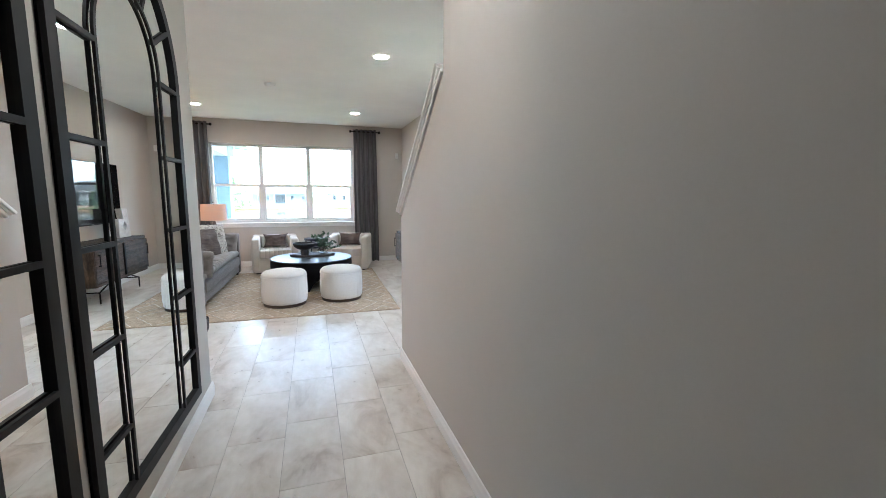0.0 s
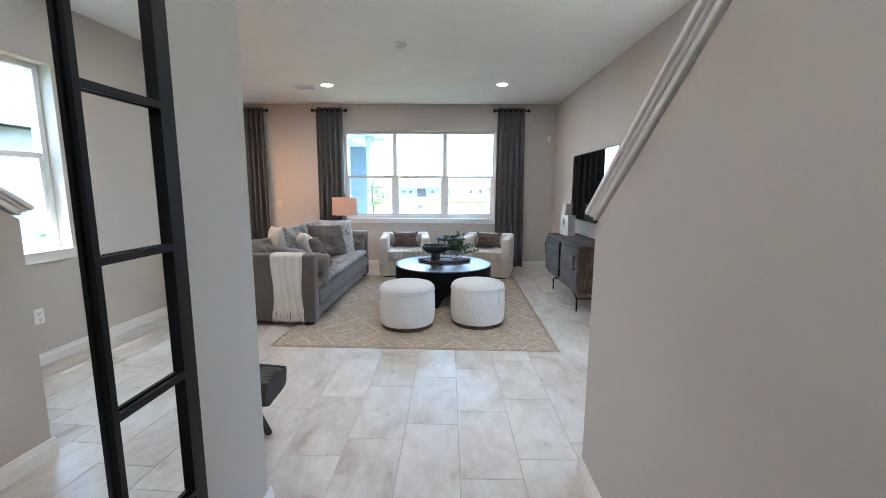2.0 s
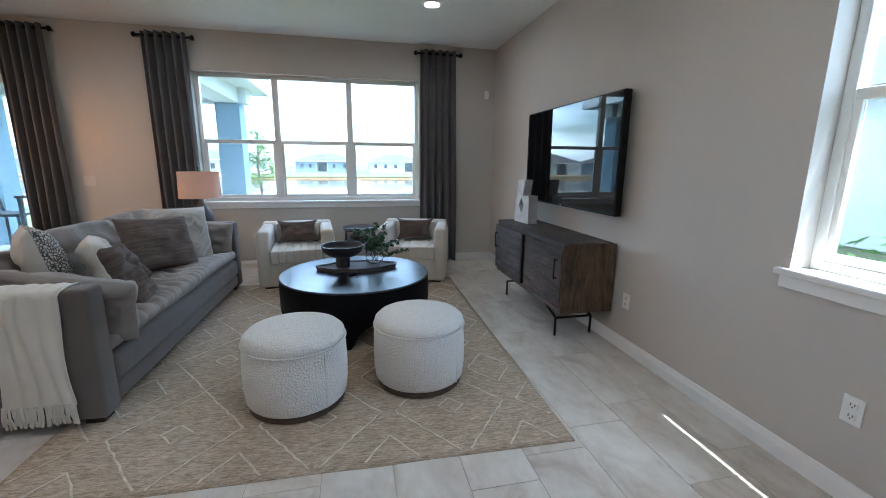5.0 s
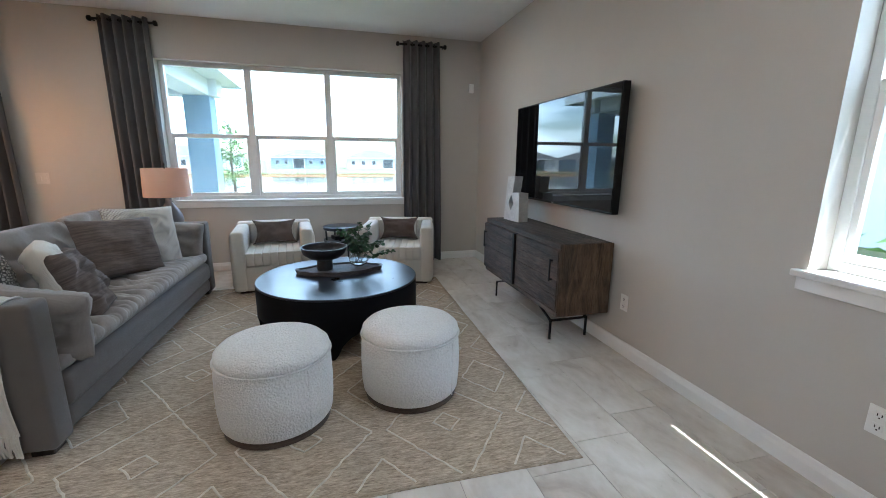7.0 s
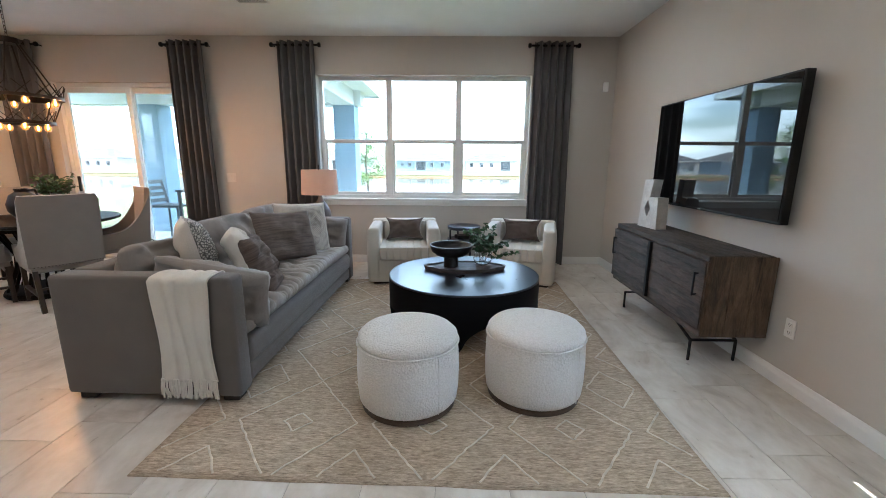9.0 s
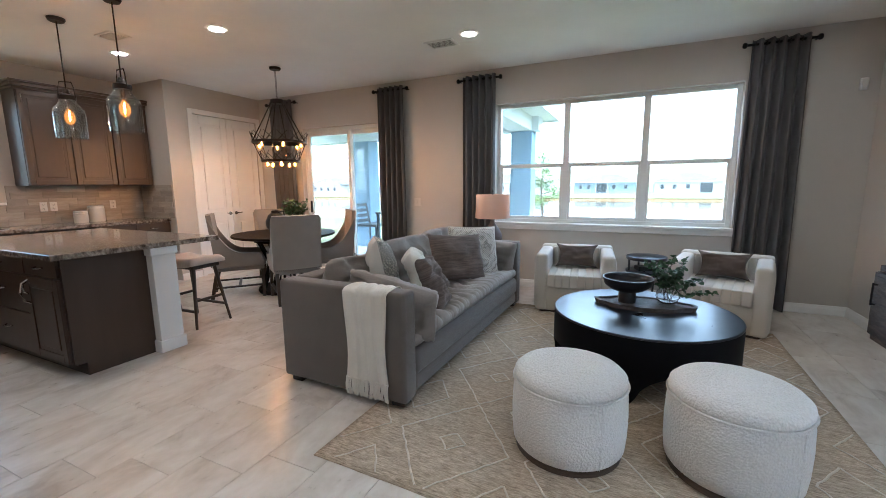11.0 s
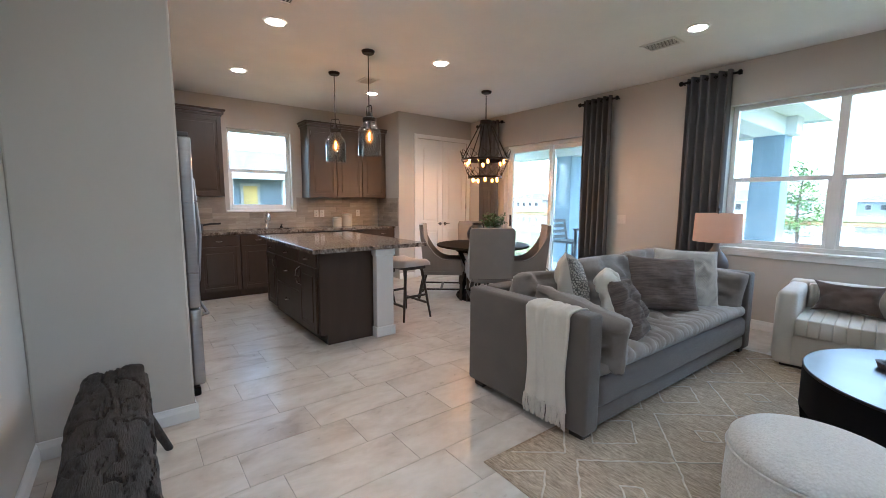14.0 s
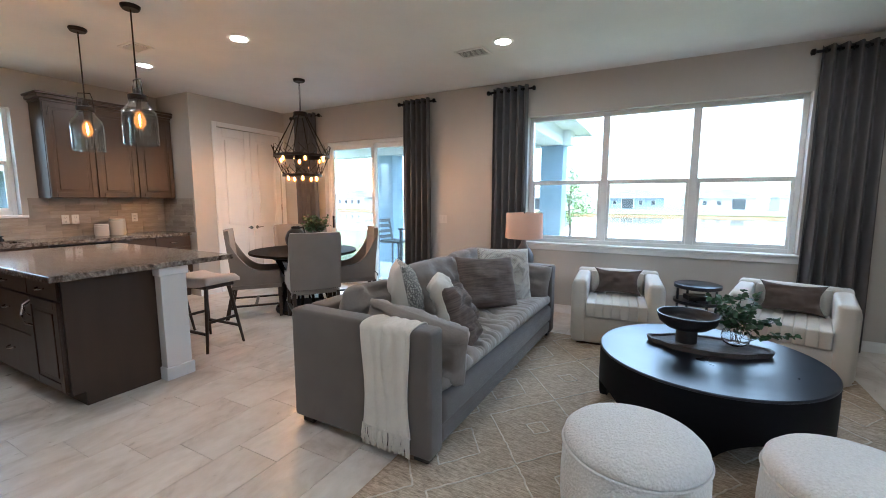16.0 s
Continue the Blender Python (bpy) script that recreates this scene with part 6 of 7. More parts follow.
pony = thing("island_half_wall", "white painted half wall at the back of the island", "wall", kind="structure")
PALE = surface("off_white_wall_paint", (0.72, 0.70, 0.67), 0.6, var=0.03, scale=2, fine=120, bump=0.1)
part("panel", box(IX0, IY1 + 0.001, 0.0, IX1 + 0.075, IY1 + 0.19, 0.88, 0.004), PALE, pony)
part("base_trim", box(IX0 - 0.014, IY1 - 0.012, 0.0, IX1 + 0.089, IY1 + 0.204, 0.10, 0.006), TRIM, pony)
part("cap_trim", box(IX0 - 0.014, IY1 - 0.012, 0.815, IX1 + 0.089, IY1 + 0.204, 0.88, 0.008), TRIM, pony)
it = solo("island_worktop", box(-5.30, 4.76, 0.882, -3.38, 5.97, 0.922, 0.006), GRANITE, "polished brown and cream granite island top with an overhang", "worktop")


# bar stools
def bar_stool(at):
    s = thing("bar_stool", "counter stool with beige upholstered saddle seat and dark legs", "stool", at, "counter stools")
    SEAT = bpy.data.materials.get("beige_stool_seat") or weave("beige_stool_seat", (0.50, 0.42, 0.36), var=0.05)

    def sad(u, v):
        x, y = (u - 0.5) * 0.50, (v - 0.5) * 0.36
        e = min(u, 1 - u, v, 1 - v)
        return (x, y, 0.62 + 0.05 * min(1, e / 0.1) ** 0.5 + 0.03 * (2 * (u - 0.5)) ** 2)

    b2 = bmesh.new()
    put_sheet(b2, sad, 20, 16)
    ex_ = bmesh.ops.extrude_edge_only(b2, edges=[e for e in b2.edges if e.is_boundary])
    for v in [g_ for g_ in ex_["geom"] if isinstance(g_, bmesh.types.BMVert)]:
        v.co.z -= 0.03
    part("seat", b2, SEAT, s, "beige saddle seat", smooth=180)
    part("seat_frame", box(-0.21, -0.145, 0.575, 0.21, 0.145, 0.61, 0.006), DARKLEG, s)
    for x in (-1, 1):
        for y in (-1, 1):
            part("leg", put_rod(bmesh.new(), (x * 0.245, y * 0.19, 0), (x * 0.17, y * 0.11, 0.60), 0.012, 0.019, 10), DARKLEG, s, smooth=40)
    for y in (-1, 1):
        part("stretcher", put_bar(bmesh.new(), (-0.225, y * 0.165, 0.17), (0.225, y * 0.165, 0.17), 0.016, 0.024), DARKLEG, s)
    for x in (-1, 1):
        part("stretcher", put_bar(bmesh.new(), (x * 0.21, -0.15, 0.27), (x * 0.21, 0.15, 0.27), 0.016, 0.024), DARKLEG, s)
    return s


bs = bar_stool(pose(-3.94, 6.05, 0, 0, 0, 3))
copy_thing(bs, pose(-4.72, 6.05, 0, 0, 0, -4))

# dining table
TX, TY = -4.10, 7.44
dt = thing("dining_table", "round dark wood dining table on a slatted pedestal", "dining table", pose(TX, TY, 0))
part("tabletop", lathe([(0, 0.72), (0.60, 0.72), (0.64, 0.73), (0.645, 0.745), (0.64, 0.757), (0, 0.76)], 72), TABLEWOOD, dt, smooth=40)
part("apron_ring", lathe([(0, 0.66), (0.38, 0.66), (0.38, 0.72), (0, 0.72)], 40), TABLEWOOD, dt, smooth=40)
part("foot_ring", lathe([(0, 0), (0.36, 0), (0.37, 0.02), (0.36, 0.05), (0, 0.05)], 40), TABLEWOOD, dt, smooth=40)
part("mid_ring", lathe([(0.19, 0.34), (0.24, 0.34), (0.24, 0.38), (0.19, 0.38)], 32), TABLEWOOD, dt, smooth=40)
for k in range(14):
    a = 2 * math.pi * k / 14
    part("slat", put_tube(bmesh.new(), [(0.33 * math.cos(a), 0.33 * math.sin(a), 0.04), (0.235 * math.cos(a), 0.235 * math.sin(a), 0.30), (0.225 * math.cos(a), 0.225 * math.sin(a), 0.42), (0.34 * math.cos(a), 0.34 * math.sin(a), 0.67)], 0.017, 6), TABLEWOOD, dt, smooth=60)


def dining_chair(at):
    """Sloped-arm upholstered chair; faces -y."""
    c = thing("dining_chair", "grey upholstered dining chair with sloped arms and nailhead trim", "chair", at, "chairs round the dining table")
    W = 0.26

    def shell(u, v):
        """Wrap-round back and arms: u goes round from arm to arm, v upwards."""
        a = (u - 0.5) * 2
        side = max(0.0, (abs(a) - 0.45) / 0.55)
        x = (W + 0.01) * max(-1, min(1, a / 0.46))
        y = 0.27 - 0.52 * side
        top = 1.03 - 0.47 * (1 - (1 - min(1.0, side * 1.25)) ** 3.2)
        bot = 0.40
        z = bot + (top - bot) * v
        lean = 0.10 * max(0.0, z - 0.45) * (1 - side)
        return (x * (1 + 0.03 * v), y + lean - (0.02 if side == 0 else 0) + 0.035 * (abs(a) < 0.46) * (1 - (a / 0.46) ** 2), z)

    b2 = bmesh.new()
    put_sheet(b2, shell, 56, 16, 0.045)
    part("backrest", b2, CHAIRFAB, c, smooth=60)
    part("seat", box(-W + 0.015, -0.29, 0.38, W - 0.015, 0.25, 0.485, 0.035, 4), CHAIRFAB, c, smooth=60)
    part("seat_rail", box(-W + 0.005, -0.27, 0.35, W - 0.005, 0.265, 0.395, 0.006), CHAIRFAB, c)
    for s in (-1, 1):
        part("leg", put_bar(bmesh.new(), (s * 0.235, -0.25, 0), (s * 0.235, -0.25, 0.36), 0.036, 0.036), DARKLEG, c)
        part("leg", put_bar(bmesh.new(), (s * 0.235, 0.33, 0), (s * 0.235, 0.25, 0.37), 0.036, 0.040), DARKLEG, c)
        part("stretcher", put_bar(bmesh.new(), (s * 0.235, -0.25, 0.15), (s * 0.235, 0.30, 0.15), 0.03, 0.02), DARKLEG, c)
    part("stretcher", put_bar(bmesh.new(), (-0.235, 0.02, 0.15), (0.235, 0.02, 0.15), 0.03, 0.02), DARKLEG, c)
    nb = bmesh.new()
    for k in range(22):
        x = -0.24 + 0.48 * k / 21
        bmesh.ops.create_icosphere(nb, subdivisions=1, radius=0.006, matrix=Matrix.Translation((x, 0.30 + 0.03 * (1 - (x / 0.25) ** 2), 0.412)))
    part("nailhead_trim", nb, BRONZE, c)
    return c


dirs = []
for dx, dy, r in ((0.82, -0.57, 0.52), (-0.65, -0.76, 0.55), (0.66, 0.75, 0.58), (-0.82, 0.57, 0.60)):
    dirs.append(pose(TX + dx * r, TY + dy * r, 0, 0, 0, math.degrees(math.atan2(dy, dx)) - 90))
dch = dining_chair(dirs[0])
for d in dirs[1:]:
    copy_thing(dch, d)
# centrepiece
cp = thing("planter", "small green plant in a dark round pot on the dining table", "plant", pose(-3.97, 7.50, 0.76))
cp.scale = (1.45, 1.45, 1.55)
part("pot", lathe([(0, 0), (0.05, 0), (0.085, 0.04), (0.09, 0.09), (0.07, 0.13), (0.062, 0.13), (0.08, 0.09), (0, 0.08)], 28), MATTBLACK, cp, smooth=50)
st_, lf_ = bmesh.new(), bmesh.new()
rr = random.Random(31)
for k in range(26):
    a = k * 2.4
    branch(st_, lf_, (0.02 * math.cos(a), 0.02 * math.sin(a), 0.09), (rr.uniform(0.05, 0.15) * math.cos(a), rr.uniform(0.05, 0.15) * math.sin(a), 0.19 + rr.uniform(0, 0.10)), 12, 0.026, rr)
part("stems", st_, STEM, cp)
part("leaves", lf_, LEAF, cp, "small dark green leaves")
jug = thing("jug", "dark ceramic jug on the dining table", "jug", pose(-4.27, 7.47, 0.76))
jug.scale = (1.35, 1.35, 1.4)
part("body", lathe([(0, 0), (0.06, 0), (0.095, 0.05), (0.10, 0.10), (0.075, 0.16), (0.04, 0.185), (0.045, 0.205), (0.037, 0.205), (0.03, 0.18), (0, 0.17)], 32), MATTBLACK, jug, smooth=50)
part("handle", tube([(0.04, 0, 0.19), (0.10, 0, 0.20), (0.12, 0, 0.15), (0.095, 0, 0.10)], 0.009, 8), MATTBLACK, jug, smooth=60)

# chandelier
ch = thing("chandelier", "two-tier dark bronze ring chandelier with lit bulbs", "chandelier", pose(TX - 0.03, TY + 0.05, 0))
part("canopy", lathe([(0, ZC - 0.03), (0.06, ZC - 0.03), (0.07, ZC - 0.015), (0.07, ZC - 0.001), (0, ZC - 0.001)], 28), BRONZE, ch, smooth=40)
b_ = bmesh.new()
z = 2.46
k = 0
while z < ZC - 0.04:
    ring_ = [(0.010 * math.cos(a) * (k % 2), 0.010 * math.cos(a) * ((k + 1) % 2), z + 0.016 + 0.019 * math.sin(a)) for a in [i * math.pi / 5 for i in range(10)]]
    put_tube(b_, ring_, 0.0028, 5, True)
    z += 0.031
    k += 1
part("chain", b_, BRONZE, ch)
part("hub", lathe([(0, 2.40), (0.075, 2.40), (0.08, 2.41), (0.08, 2.45), (0, 2.46)], 28), BRONZE, ch, smooth=40)
for R, zr, n, nx_ in ((0.325, 1.92, 6, 14), (0.228, 1.685, 5, 10)):
    rg = part("ring", lathe([(R - 0.010, zr - 0.014), (R + 0.010, zr - 0.014), (R + 0.010, zr + 0.014), (R - 0.010, zr + 0.014), (R - 0.010, zr - 0.014)], 56), BRONZE, ch, "dark bronze ring", smooth=40)
    xb = bmesh.new()
    for k in range(nx_):
        for s in (-1, 1):
            a0, a1 = 2 * math.pi * k / nx_, 2 * math.pi * (k + s * 0.9) / nx_
            put_rod(xb, (R * math.cos(a0), R * math.sin(a0), zr - 0.01), ((R + 0.025) * math.cos(a1), (R + 0.025) * math.sin(a1), zr + 0.125), 0.0050, 0.0035, 6)
    part("twig_lattice", xb, BRONZE, rg)
    for k in range(n):
        a = 2 * math.pi * (k + 0.4) / n
        x, y = (R - 0.055) * math.cos(a), (R - 0.055) * math.sin(a)
        part("socket", put_rod(rod((x, y, zr - 0.012), (x, y, zr + 0.025), 0.014), (x, y, zr - 0.005), (R * math.cos(a), R * math.sin(a), zr - 0.005), 0.006), BRONZE, rg)
        bl = part("bulb", lathe([(0, -0.044), (0.020, -0.038), (0.030, -0.012), (0.022, 0.014), (0.011, 0.026), (0, 0.028)], 14, (x, y, zr - 0.035)), AMBER, rg, "amber glass bulb", smooth=60)
        bl.visible_shadow = False
        part("filament", rod((x, y, zr - 0.058), (x, y, zr - 0.020), 0.0058, seg=8), FILAMENT, rg, "glowing filament")
for k in range(6):
    a = 2 * math.pi * k / 6
    part("strut", rod((0.07 * math.cos(a), 0.07 * math.sin(a), 2.42), (0.325 * math.cos(a), 0.325 * math.sin(a), 1.93), 0.007), BRONZE, ch)
    part("strut", rod((0.325 * math.cos(a), 0.325 * math.sin(a), 1.92), (0.228 * math.cos(a), 0.228 * math.sin(a), 1.69), 0.006), BRONZE, ch)


# pendants over the island
def pendant(at, loop):
    p2 = thing("pendant_light", "clear glass bottle pendant with a glowing bulb over the island", "pendant light", at, "island pendants")
    part("canopy", lathe([(0, -0.03), (0.055, -0.03), (0.065, -0.012), (0.065, -0.001), (0, -0.001)], 28), BRONZE, p2, smooth=40)
    part("rod", rod((0, 0, -0.60), (0, 0, -0.02), 0.0055), BRONZE, p2)
    part("cap", lathe([(0, -0.69), (0.062, -0.69), (0.066, -0.68), (0.066, -0.655), (0.03, -0.64), (0.018, -0.60), (0, -0.60)], 28), BRONZE, p2, smooth=40)
    g_ = part("glass", lathe([(0.063, -0.69), (0.063, -0.715), (0.085, -0.745), (0.112, -0.775), (0.117, -0.81), (0.117, -1.03), (0.114, -1.03), (0.114, -0.81), (0.108, -0.777), (0.082, -0.748), (0.060, -0.717), (0.060, -0.69), (0.063, -0.69)], 40), CLEARTHIN, p2, "clear bottle glass", smooth=60)
    g_.visible_shadow = False
    part("socket", rod((0, 0, -0.69), (0, 0, -0.76), 0.018), BRONZE, p2)
    bl = part("bulb", lathe([(0, -0.905), (0.020, -0.898), (0.040, -0.865), (0.039, -0.830), (0.020, -0.785), (0, -0.765)], 20), AMBER, p2, "amber glass bulb", smooth=60)
    bl.visible_shadow = False
    part("filament", rod((0, 0, -0.868), (0, 0, -0.81), 0.005, seg=8), FILAMENT, p2, "glowing filament")
    if loop:
        part("wire_loop", tube([(-0.066, 0, -0.67), (-0.058, 0, -0.58), (-0.045, 0, -0.535), (0.045, 0, -0.535), (0.058, 0, -0.58), (0.066, 0, -0.67)], 0.005, 6), BRONZE, p2)
    return p2


CLEARTHIN = pane_glass("pendant_glass", (0.88, 0.90, 0.90), 0.09)
pendant(pose(-3.77, 5.525, ZC), True)
pendant(pose(-4.64, 5.53, ZC, 0, 0, 40), True)

# ---- small fittings ----
SLOT = surface("dark_slot", (0.02, 0.02, 0.02), 0.7, var=0.1, bump=0)


BEIGE = surface("beige_switch_plastic", (0.60, 0.565, 0.52), 0.45, var=0.02, bump=0.0)


def outlet(at, label="white duplex outlet plate on the wall", switch=False):
    o = thing("light_switch" if switch else "outlet", label, "switch" if switch else "outlet", at)
    w = 0.060 if switch else 0.037
    part("plate", box(-w, -0.006, -0.058, w, -0.001, 0.058, 0.003), BEIGE if switch else PLASTIC, o)
    if switch:
        for x in (-0.024, 0.024):
            part("rocker", box(x - 0.017, -0.010, -0.033, x + 0.017, -0.005, 0.033, 0.002), BEIGE, o)
    else:
        for z in (-0.024, 0.024):
            sk = part("socket", box(-0.017, -0.009, z - 0.016, 0.017, -0.005, z + 0.016, 0.003), PLASTIC, o)
            for x in (-0.007, 0.007):
                part("slot", box(x - 0.0015, -0.0098, z - 0.003, x + 0.0015, -0.0088, z + 0.008), SLOT, sk)
            part("slot", rod((0, -0.0098, z - 0.009), (0, -0.0088, z - 0.009), 0.003, seg=8), SLOT, sk)


outlet(pose(XE, 4.315, 0.392, 0, 0, -90))
outlet(pose(XE, 5.72, 0.375, 0, 0, -90), "white duplex outlet plate beside the console")
outlet(pose(-2.83, YN, 1.12, 0, 0, 0), "beige double rocker switch plate between the curtains", True)
for y in (6.02, 6.12, 6.78):
    outlet(pose(XW + 0.012, y, 1.135, 0, 0, 90), "white outlet plate on the tiled backsplash")
sn = thing("motion_sensor", "small white alarm sensor in the wall corner", "sensor", pose(1.955, YN, 2.26))
part("housing", box(-0.03, -0.045, -0.055, 0.03, -0.001, 0.055, 0.012, 3), PLASTIC, sn, smooth=50)
part("lens", box(-0.02, -0.050, -0.035, 0.02, -0.044, 0.005, 0.004), PLASTIC, sn)
sm = thing("smoke_detector", "round white smoke detector on the ceiling", "smoke detector", pose(-0.285, 5.86, ZC))
part("base", lathe([(0, -0.012), (0.07, -0.012), (0.072, -0.001), (0, -0.001)], 32), PLASTIC, sm, smooth=40)
part("cover", lathe([(0, -0.04), (0.045, -0.038), (0.06, -0.028), (0.064, -0.012), (0, -0.012)], 32), PLASTIC, sm, smooth=40)


def vent(x, y, w, d, blade=0.006):
    v_ = thing("ceiling_vent", "white louvred air vent in the ceiling", "vent", pose(x, y, ZC), "ceiling vents")
    part("backing", box(-w / 2 + 0.02, -d / 2 + 0.02, -0.004, w / 2 - 0.02, d / 2 - 0.02, -0.001), SLOT, v_)
    fr_ = bmesh.new()
    for x0, x1, y0, y1 in ((-w / 2, w / 2, -d / 2, -d / 2 + 0.025), (-w / 2, w / 2, d / 2 - 0.025, d / 2), (-w / 2, -w / 2 + 0.025, -d / 2 + 0.025, d / 2 - 0.025), (w / 2 - 0.025, w / 2, -d / 2 + 0.025, d / 2 - 0.025)):
        put_box(fr_, x0, y0, -0.012, x1, y1, -0.001, 0.002)
    part("frame", fr_, PLASTIC, v_)
    for k in range(6):
        yy = -d / 2 + 0.04 + k * (d - 0.08) / 5
        part("slat", put_bar(bmesh.new(), (-w / 2 + 0.025, yy, -0.008), (w / 2 - 0.025, yy, -0.006), 0.003, blade), PLASTIC, v_)


vent(-1.88, 7.63, 0.32, 0.22)
# wider slats hide the dark backing, in place of lamplight on this vent
vent(-4.68, 5.99, 0.26, 0.2, 0.024)
vent(-3.13, 4.52, 0.26, 0.2)

# ---- backsplash tiles on the kitchen wall ----
STONE = surface("beige_travertine_tile", (0.30, 0.255, 0.21), 0.42, var=0.16, scale=5, fine=50, bump=0.08, island=0.22, stretch=(1, 1, 5), col2=(0.44, 0.385, 0.325))
b_ = bmesh.new()
for y0, y1, z1 in ((YA + 0.01, KY0 - 0.06, 1.40), (KY0 - 0.06, KY1 + 0.06, KZ0 - 0.03), (KY1 + 0.06, PY - 0.001, 1.40)):
    put_box(b_, XW + 0.0005, y0, 0.921, XW + 0.005, y1, z1)
bsp = structure("backsplash", b_, GROUT, "tile bed of the kitchen backsplash", "backsplash")
bsp2 = structure("backsplash_return", box(XW + 0.006, PY - 0.005, 0.921, PX - 0.02, PY - 0.0005, 1.40), GROUT, "tile bed of the backsplash return", "backsplash")
tile_me = {}


def strip_tile(parent, w, h, at):
    key = (round(w, 3), round(h, 3))
    if key not in tile_me:
        tile_me[key] = finish("tile", box(-w / 2, -0.007, -h / 2, w / 2, 0.0, h / 2), STONE)
    ob = new("tile", tile_me[key])
    ob.parent = parent
    ob.matrix_basis = at


rt = random.Random(9)
for row in range(6):
    z0 = 0.922 + row * 0.0795
    y = YA + 0.02 - [0, 0.1, 0.2, 0.05, 0.15, 0.25][row]
    while y < PY - 0.02:
        w = rt.choice((0.30, 0.30, 0.25, 0.20))
        a, b = max(y, YA + 0.012), min(y + w, PY - 0.008)
        zt = min(z0 + 0.0775, 1.399)
        if b - a > 0.03 and not (z0 + 0.04 > KZ0 - 0.07 and a < KY1 + 0.06 and b > KY0 - 0.06) :
            strip_tile(bsp, b - a - 0.002, zt - z0, pose(XW + 0.0045, (a + b) / 2, (z0 + zt) / 2, 0, 0, 90))
        elif b - a > 0.03 and z0 < KZ0 - 0.05:
            zt = min(zt, KZ0 - 0.03)
            if zt - z0 > 0.02:
                strip_tile(bsp, b - a - 0.002, zt - z0, pose(XW + 0.0045, (a + b) / 2, (z0 + zt) / 2, 0, 0, 90))
        y += w
    x = XW + 0.015 - [0, 0.1, 0.2, 0.05, 0.15, 0.25][row]
    while x < PX - 0.03:
        a, b = max(x, XW + 0.014), min(x + 0.30, PX - 0.022)
        if b - a > 0.03:
            strip_tile(bsp2, b - a - 0.002, min(z0 + 0.0775, 1.399) - z0, pose((a + b) / 2, PY - 0.0045, (z0 + min(z0 + 0.0775, 1.399)) / 2))
        x += 0.30

# ---- floor tiles ----
m, t, p = nodes_of("beige_porcelain_tile")
oi = t.nodes.new("ShaderNodeObjectInfo")
gp = t.nodes.new("ShaderNodeNewGeometry")
ad = t.nodes.new("ShaderNodeVectorMath")
ad.operation = "ADD"
sc_ = t.nodes.new("ShaderNodeMath")
sc_.operation = "MULTIPLY"
sc_.inputs[1].default_value = 37.0
sm_ = t.nodes.new("ShaderNodeMath")
sm_.operation = "ADD"
t.links.new(oi.outputs["Random"], sm_.inputs[0])
t.links.new(gp.outputs["Random Per Island"], sm_.inputs[1])
t.links.new(sm_.outputs[0], sc_.inputs[0])
t.links.new(gp.outputs["Position"], ad.inputs[0])
t.links.new(sc_.outputs[0], ad.inputs[1])
mpp = t.nodes.new("ShaderNodeMapping")
mpp.inputs["Scale"].default_value = (1.5, 0.8, 1)
t.links.new(ad.outputs[0], mpp.inputs[0])
n1 = t.nodes.new("ShaderNodeTexNoise")
n1.inputs["Scale"].default_value, n1.inputs["Detail"].default_value, n1.inputs["Roughness"].default_value, n1.inputs["Distortion"].default_value = 2.4, 6, 0.6, 0.8
n2 = t.nodes.new("ShaderNodeTexNoise")
n2.inputs["Scale"].default_value, n2.inputs["Detail"].default_value = 14, 5
t.links.new(mpp.outputs[0], n1.inputs["Vector"])
t.links.new(mpp.outputs[0], n2.inputs["Vector"])
r1 = ramp_node(t, n1.outputs["Fac"], [(0.30, (0.46, 0.385, 0.32)), (0.42, (0.61, 0.54, 0.475)), (0.58, (0.70, 0.645, 0.585)), (0.75, (0.76, 0.71, 0.665))])
r2 = ramp_node(t, n2.outputs["Fac"], [(0.3, (0.90, 0.89, 0.87)), (0.65, (1, 1, 1))])
mi = t.nodes.new("ShaderNodeMix")
mi.data_type, mi.blend_type = "RGBA", "MULTIPLY"
mi.inputs["Factor"].default_value = 1
t.links.new(r1.outputs[0], mi.inputs["A"])
t.links.new(r2.outputs[0], mi.inputs["B"])
hs = t.nodes.new("ShaderNodeHueSaturation")
mr_ = t.nodes.new("ShaderNodeMapRange")
mr_.inputs["To Min"].default_value, mr_.inputs["To Max"].default_value = 0.96, 1.03
t.links.new(oi.outputs["Random"], mr_.inputs["Value"])
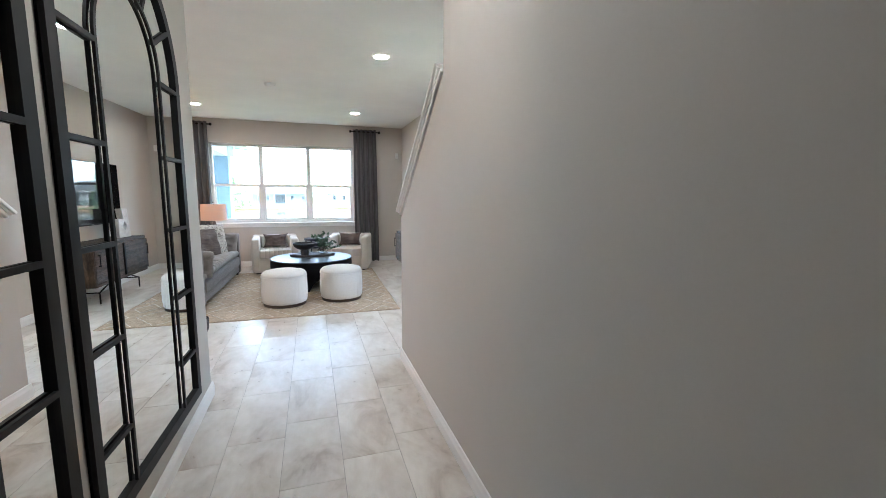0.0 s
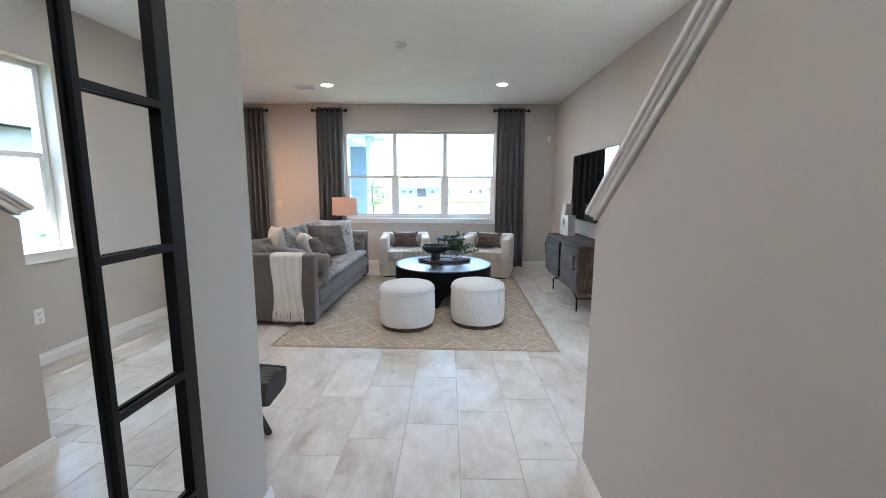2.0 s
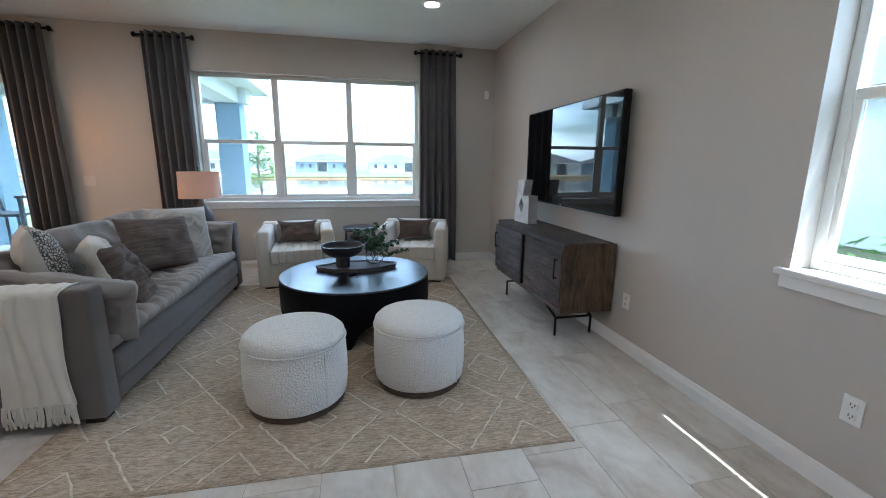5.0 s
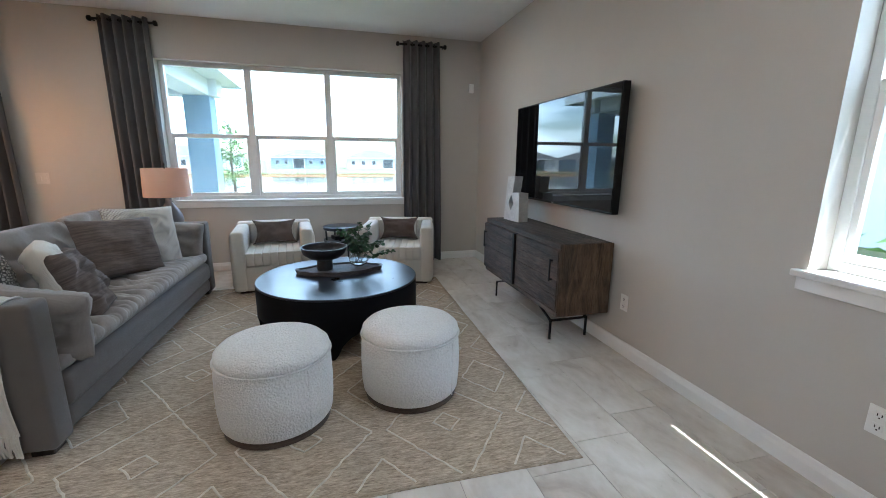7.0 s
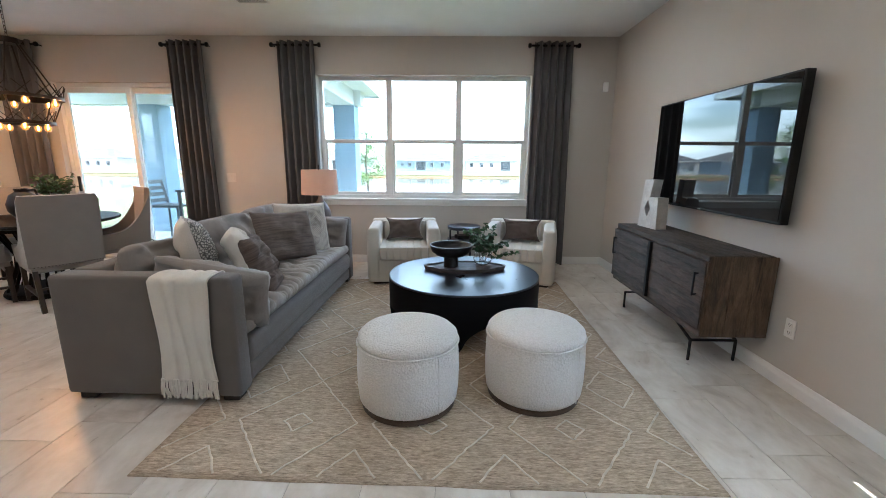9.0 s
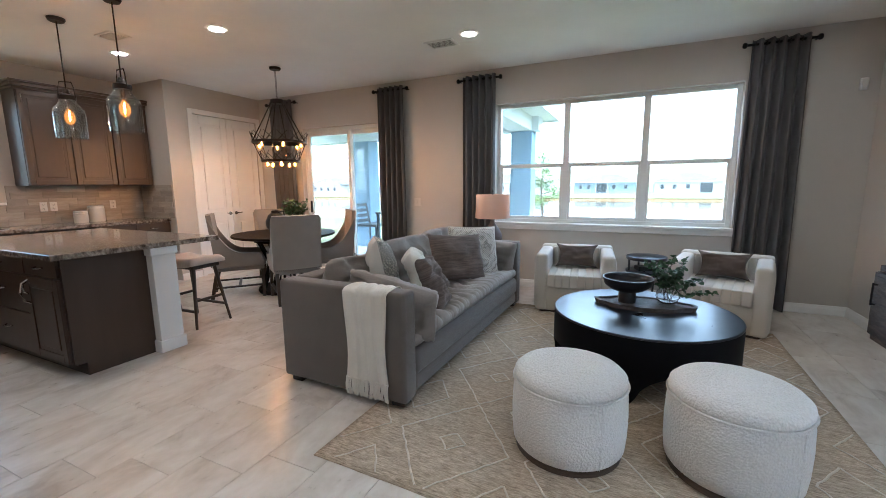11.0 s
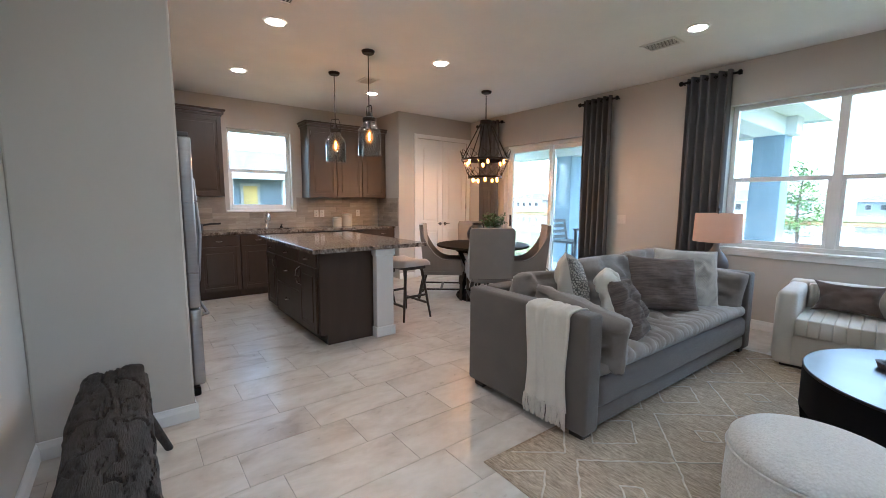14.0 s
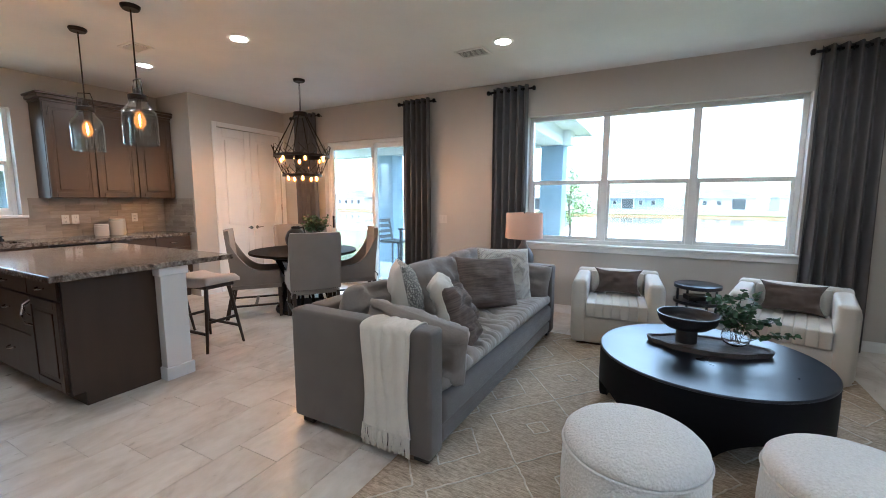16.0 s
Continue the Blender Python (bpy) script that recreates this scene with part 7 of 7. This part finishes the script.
t.links.new(mr_.outputs[0], hs.inputs["Value"])
t.links.new(mi.outputs["Result"], hs.inputs["Color"])
t.links.new(hs.outputs["Color"], p.inputs["Base Color"])
rr_ = t.nodes.new("ShaderNodeMapRange")
rr_.inputs["To Min"].default_value, rr_.inputs["To Max"].default_value = 0.22, 0.40
t.links.new(n2.outputs["Fac"], rr_.inputs["Value"])
t.links.new(rr_.outputs[0], p.inputs["Roughness"])
bu = t.nodes.new("ShaderNodeBump")
bu.inputs["Strength"].default_value, bu.inputs["Distance"].default_value = 0.05, 0.002
t.links.new(n2.outputs["Fac"], bu.inputs["Height"])
t.links.new(bu.outputs[0], p.inputs["Normal"])
PORCELAIN = m
floor_ob = bpy.data.objects["floor"]
TWD, TLN, GAP = 0.310, 0.612, 0.0026
full = finish("tile", box(-TWD / 2 + GAP / 2, -TLN / 2 + GAP / 2, -0.006, TWD / 2 - GAP / 2, TLN / 2 - GAP / 2, 0.0, 0.0008, 1), PORCELAIN)
rest = bmesh.new()
count = 0
for i in range(-22, 8):
    x0 = -0.02 + i * TWD
    if x0 + TWD < XW or x0 > XE + 0.05:
        continue
    yb = 4.34 + (i * 0.1515) % TLN
    for j in range(-12, 9):
        y0 = yb + j * TLN
        a0, a1, b0, b1 = max(x0, XW - 0.05), min(x0 + TWD, XE + 0.05), max(y0, YS - 0.05), min(y0 + TLN, YN + 0.08)
        if a1 - a0 < 0.02 or b1 - b0 < 0.02 or (b1 < YA - 0.05 and a1 < XH - 0.05):
            continue
        whole = a1 - a0 > TWD - 1e-6 and b1 - b0 > TLN - 1e-6
        if whole and count < 300 and (a0 > -2.9 or (a0 > -4.0 and b1 < 6.6)):
            ob = new("tile", full)
            ob.parent = floor_ob
            ob.location = ((a0 + a1) / 2, (b0 + b1) / 2, 0)
            count += 1
        else:
            put_box(rest, a0 + GAP / 2, b0 + GAP / 2, -0.006, a1 - GAP / 2, b1 - GAP / 2, 0.0)
ft = part("floor_tiling", rest, PORCELAIN, floor_ob)
tagged(ft, kind="stuff")
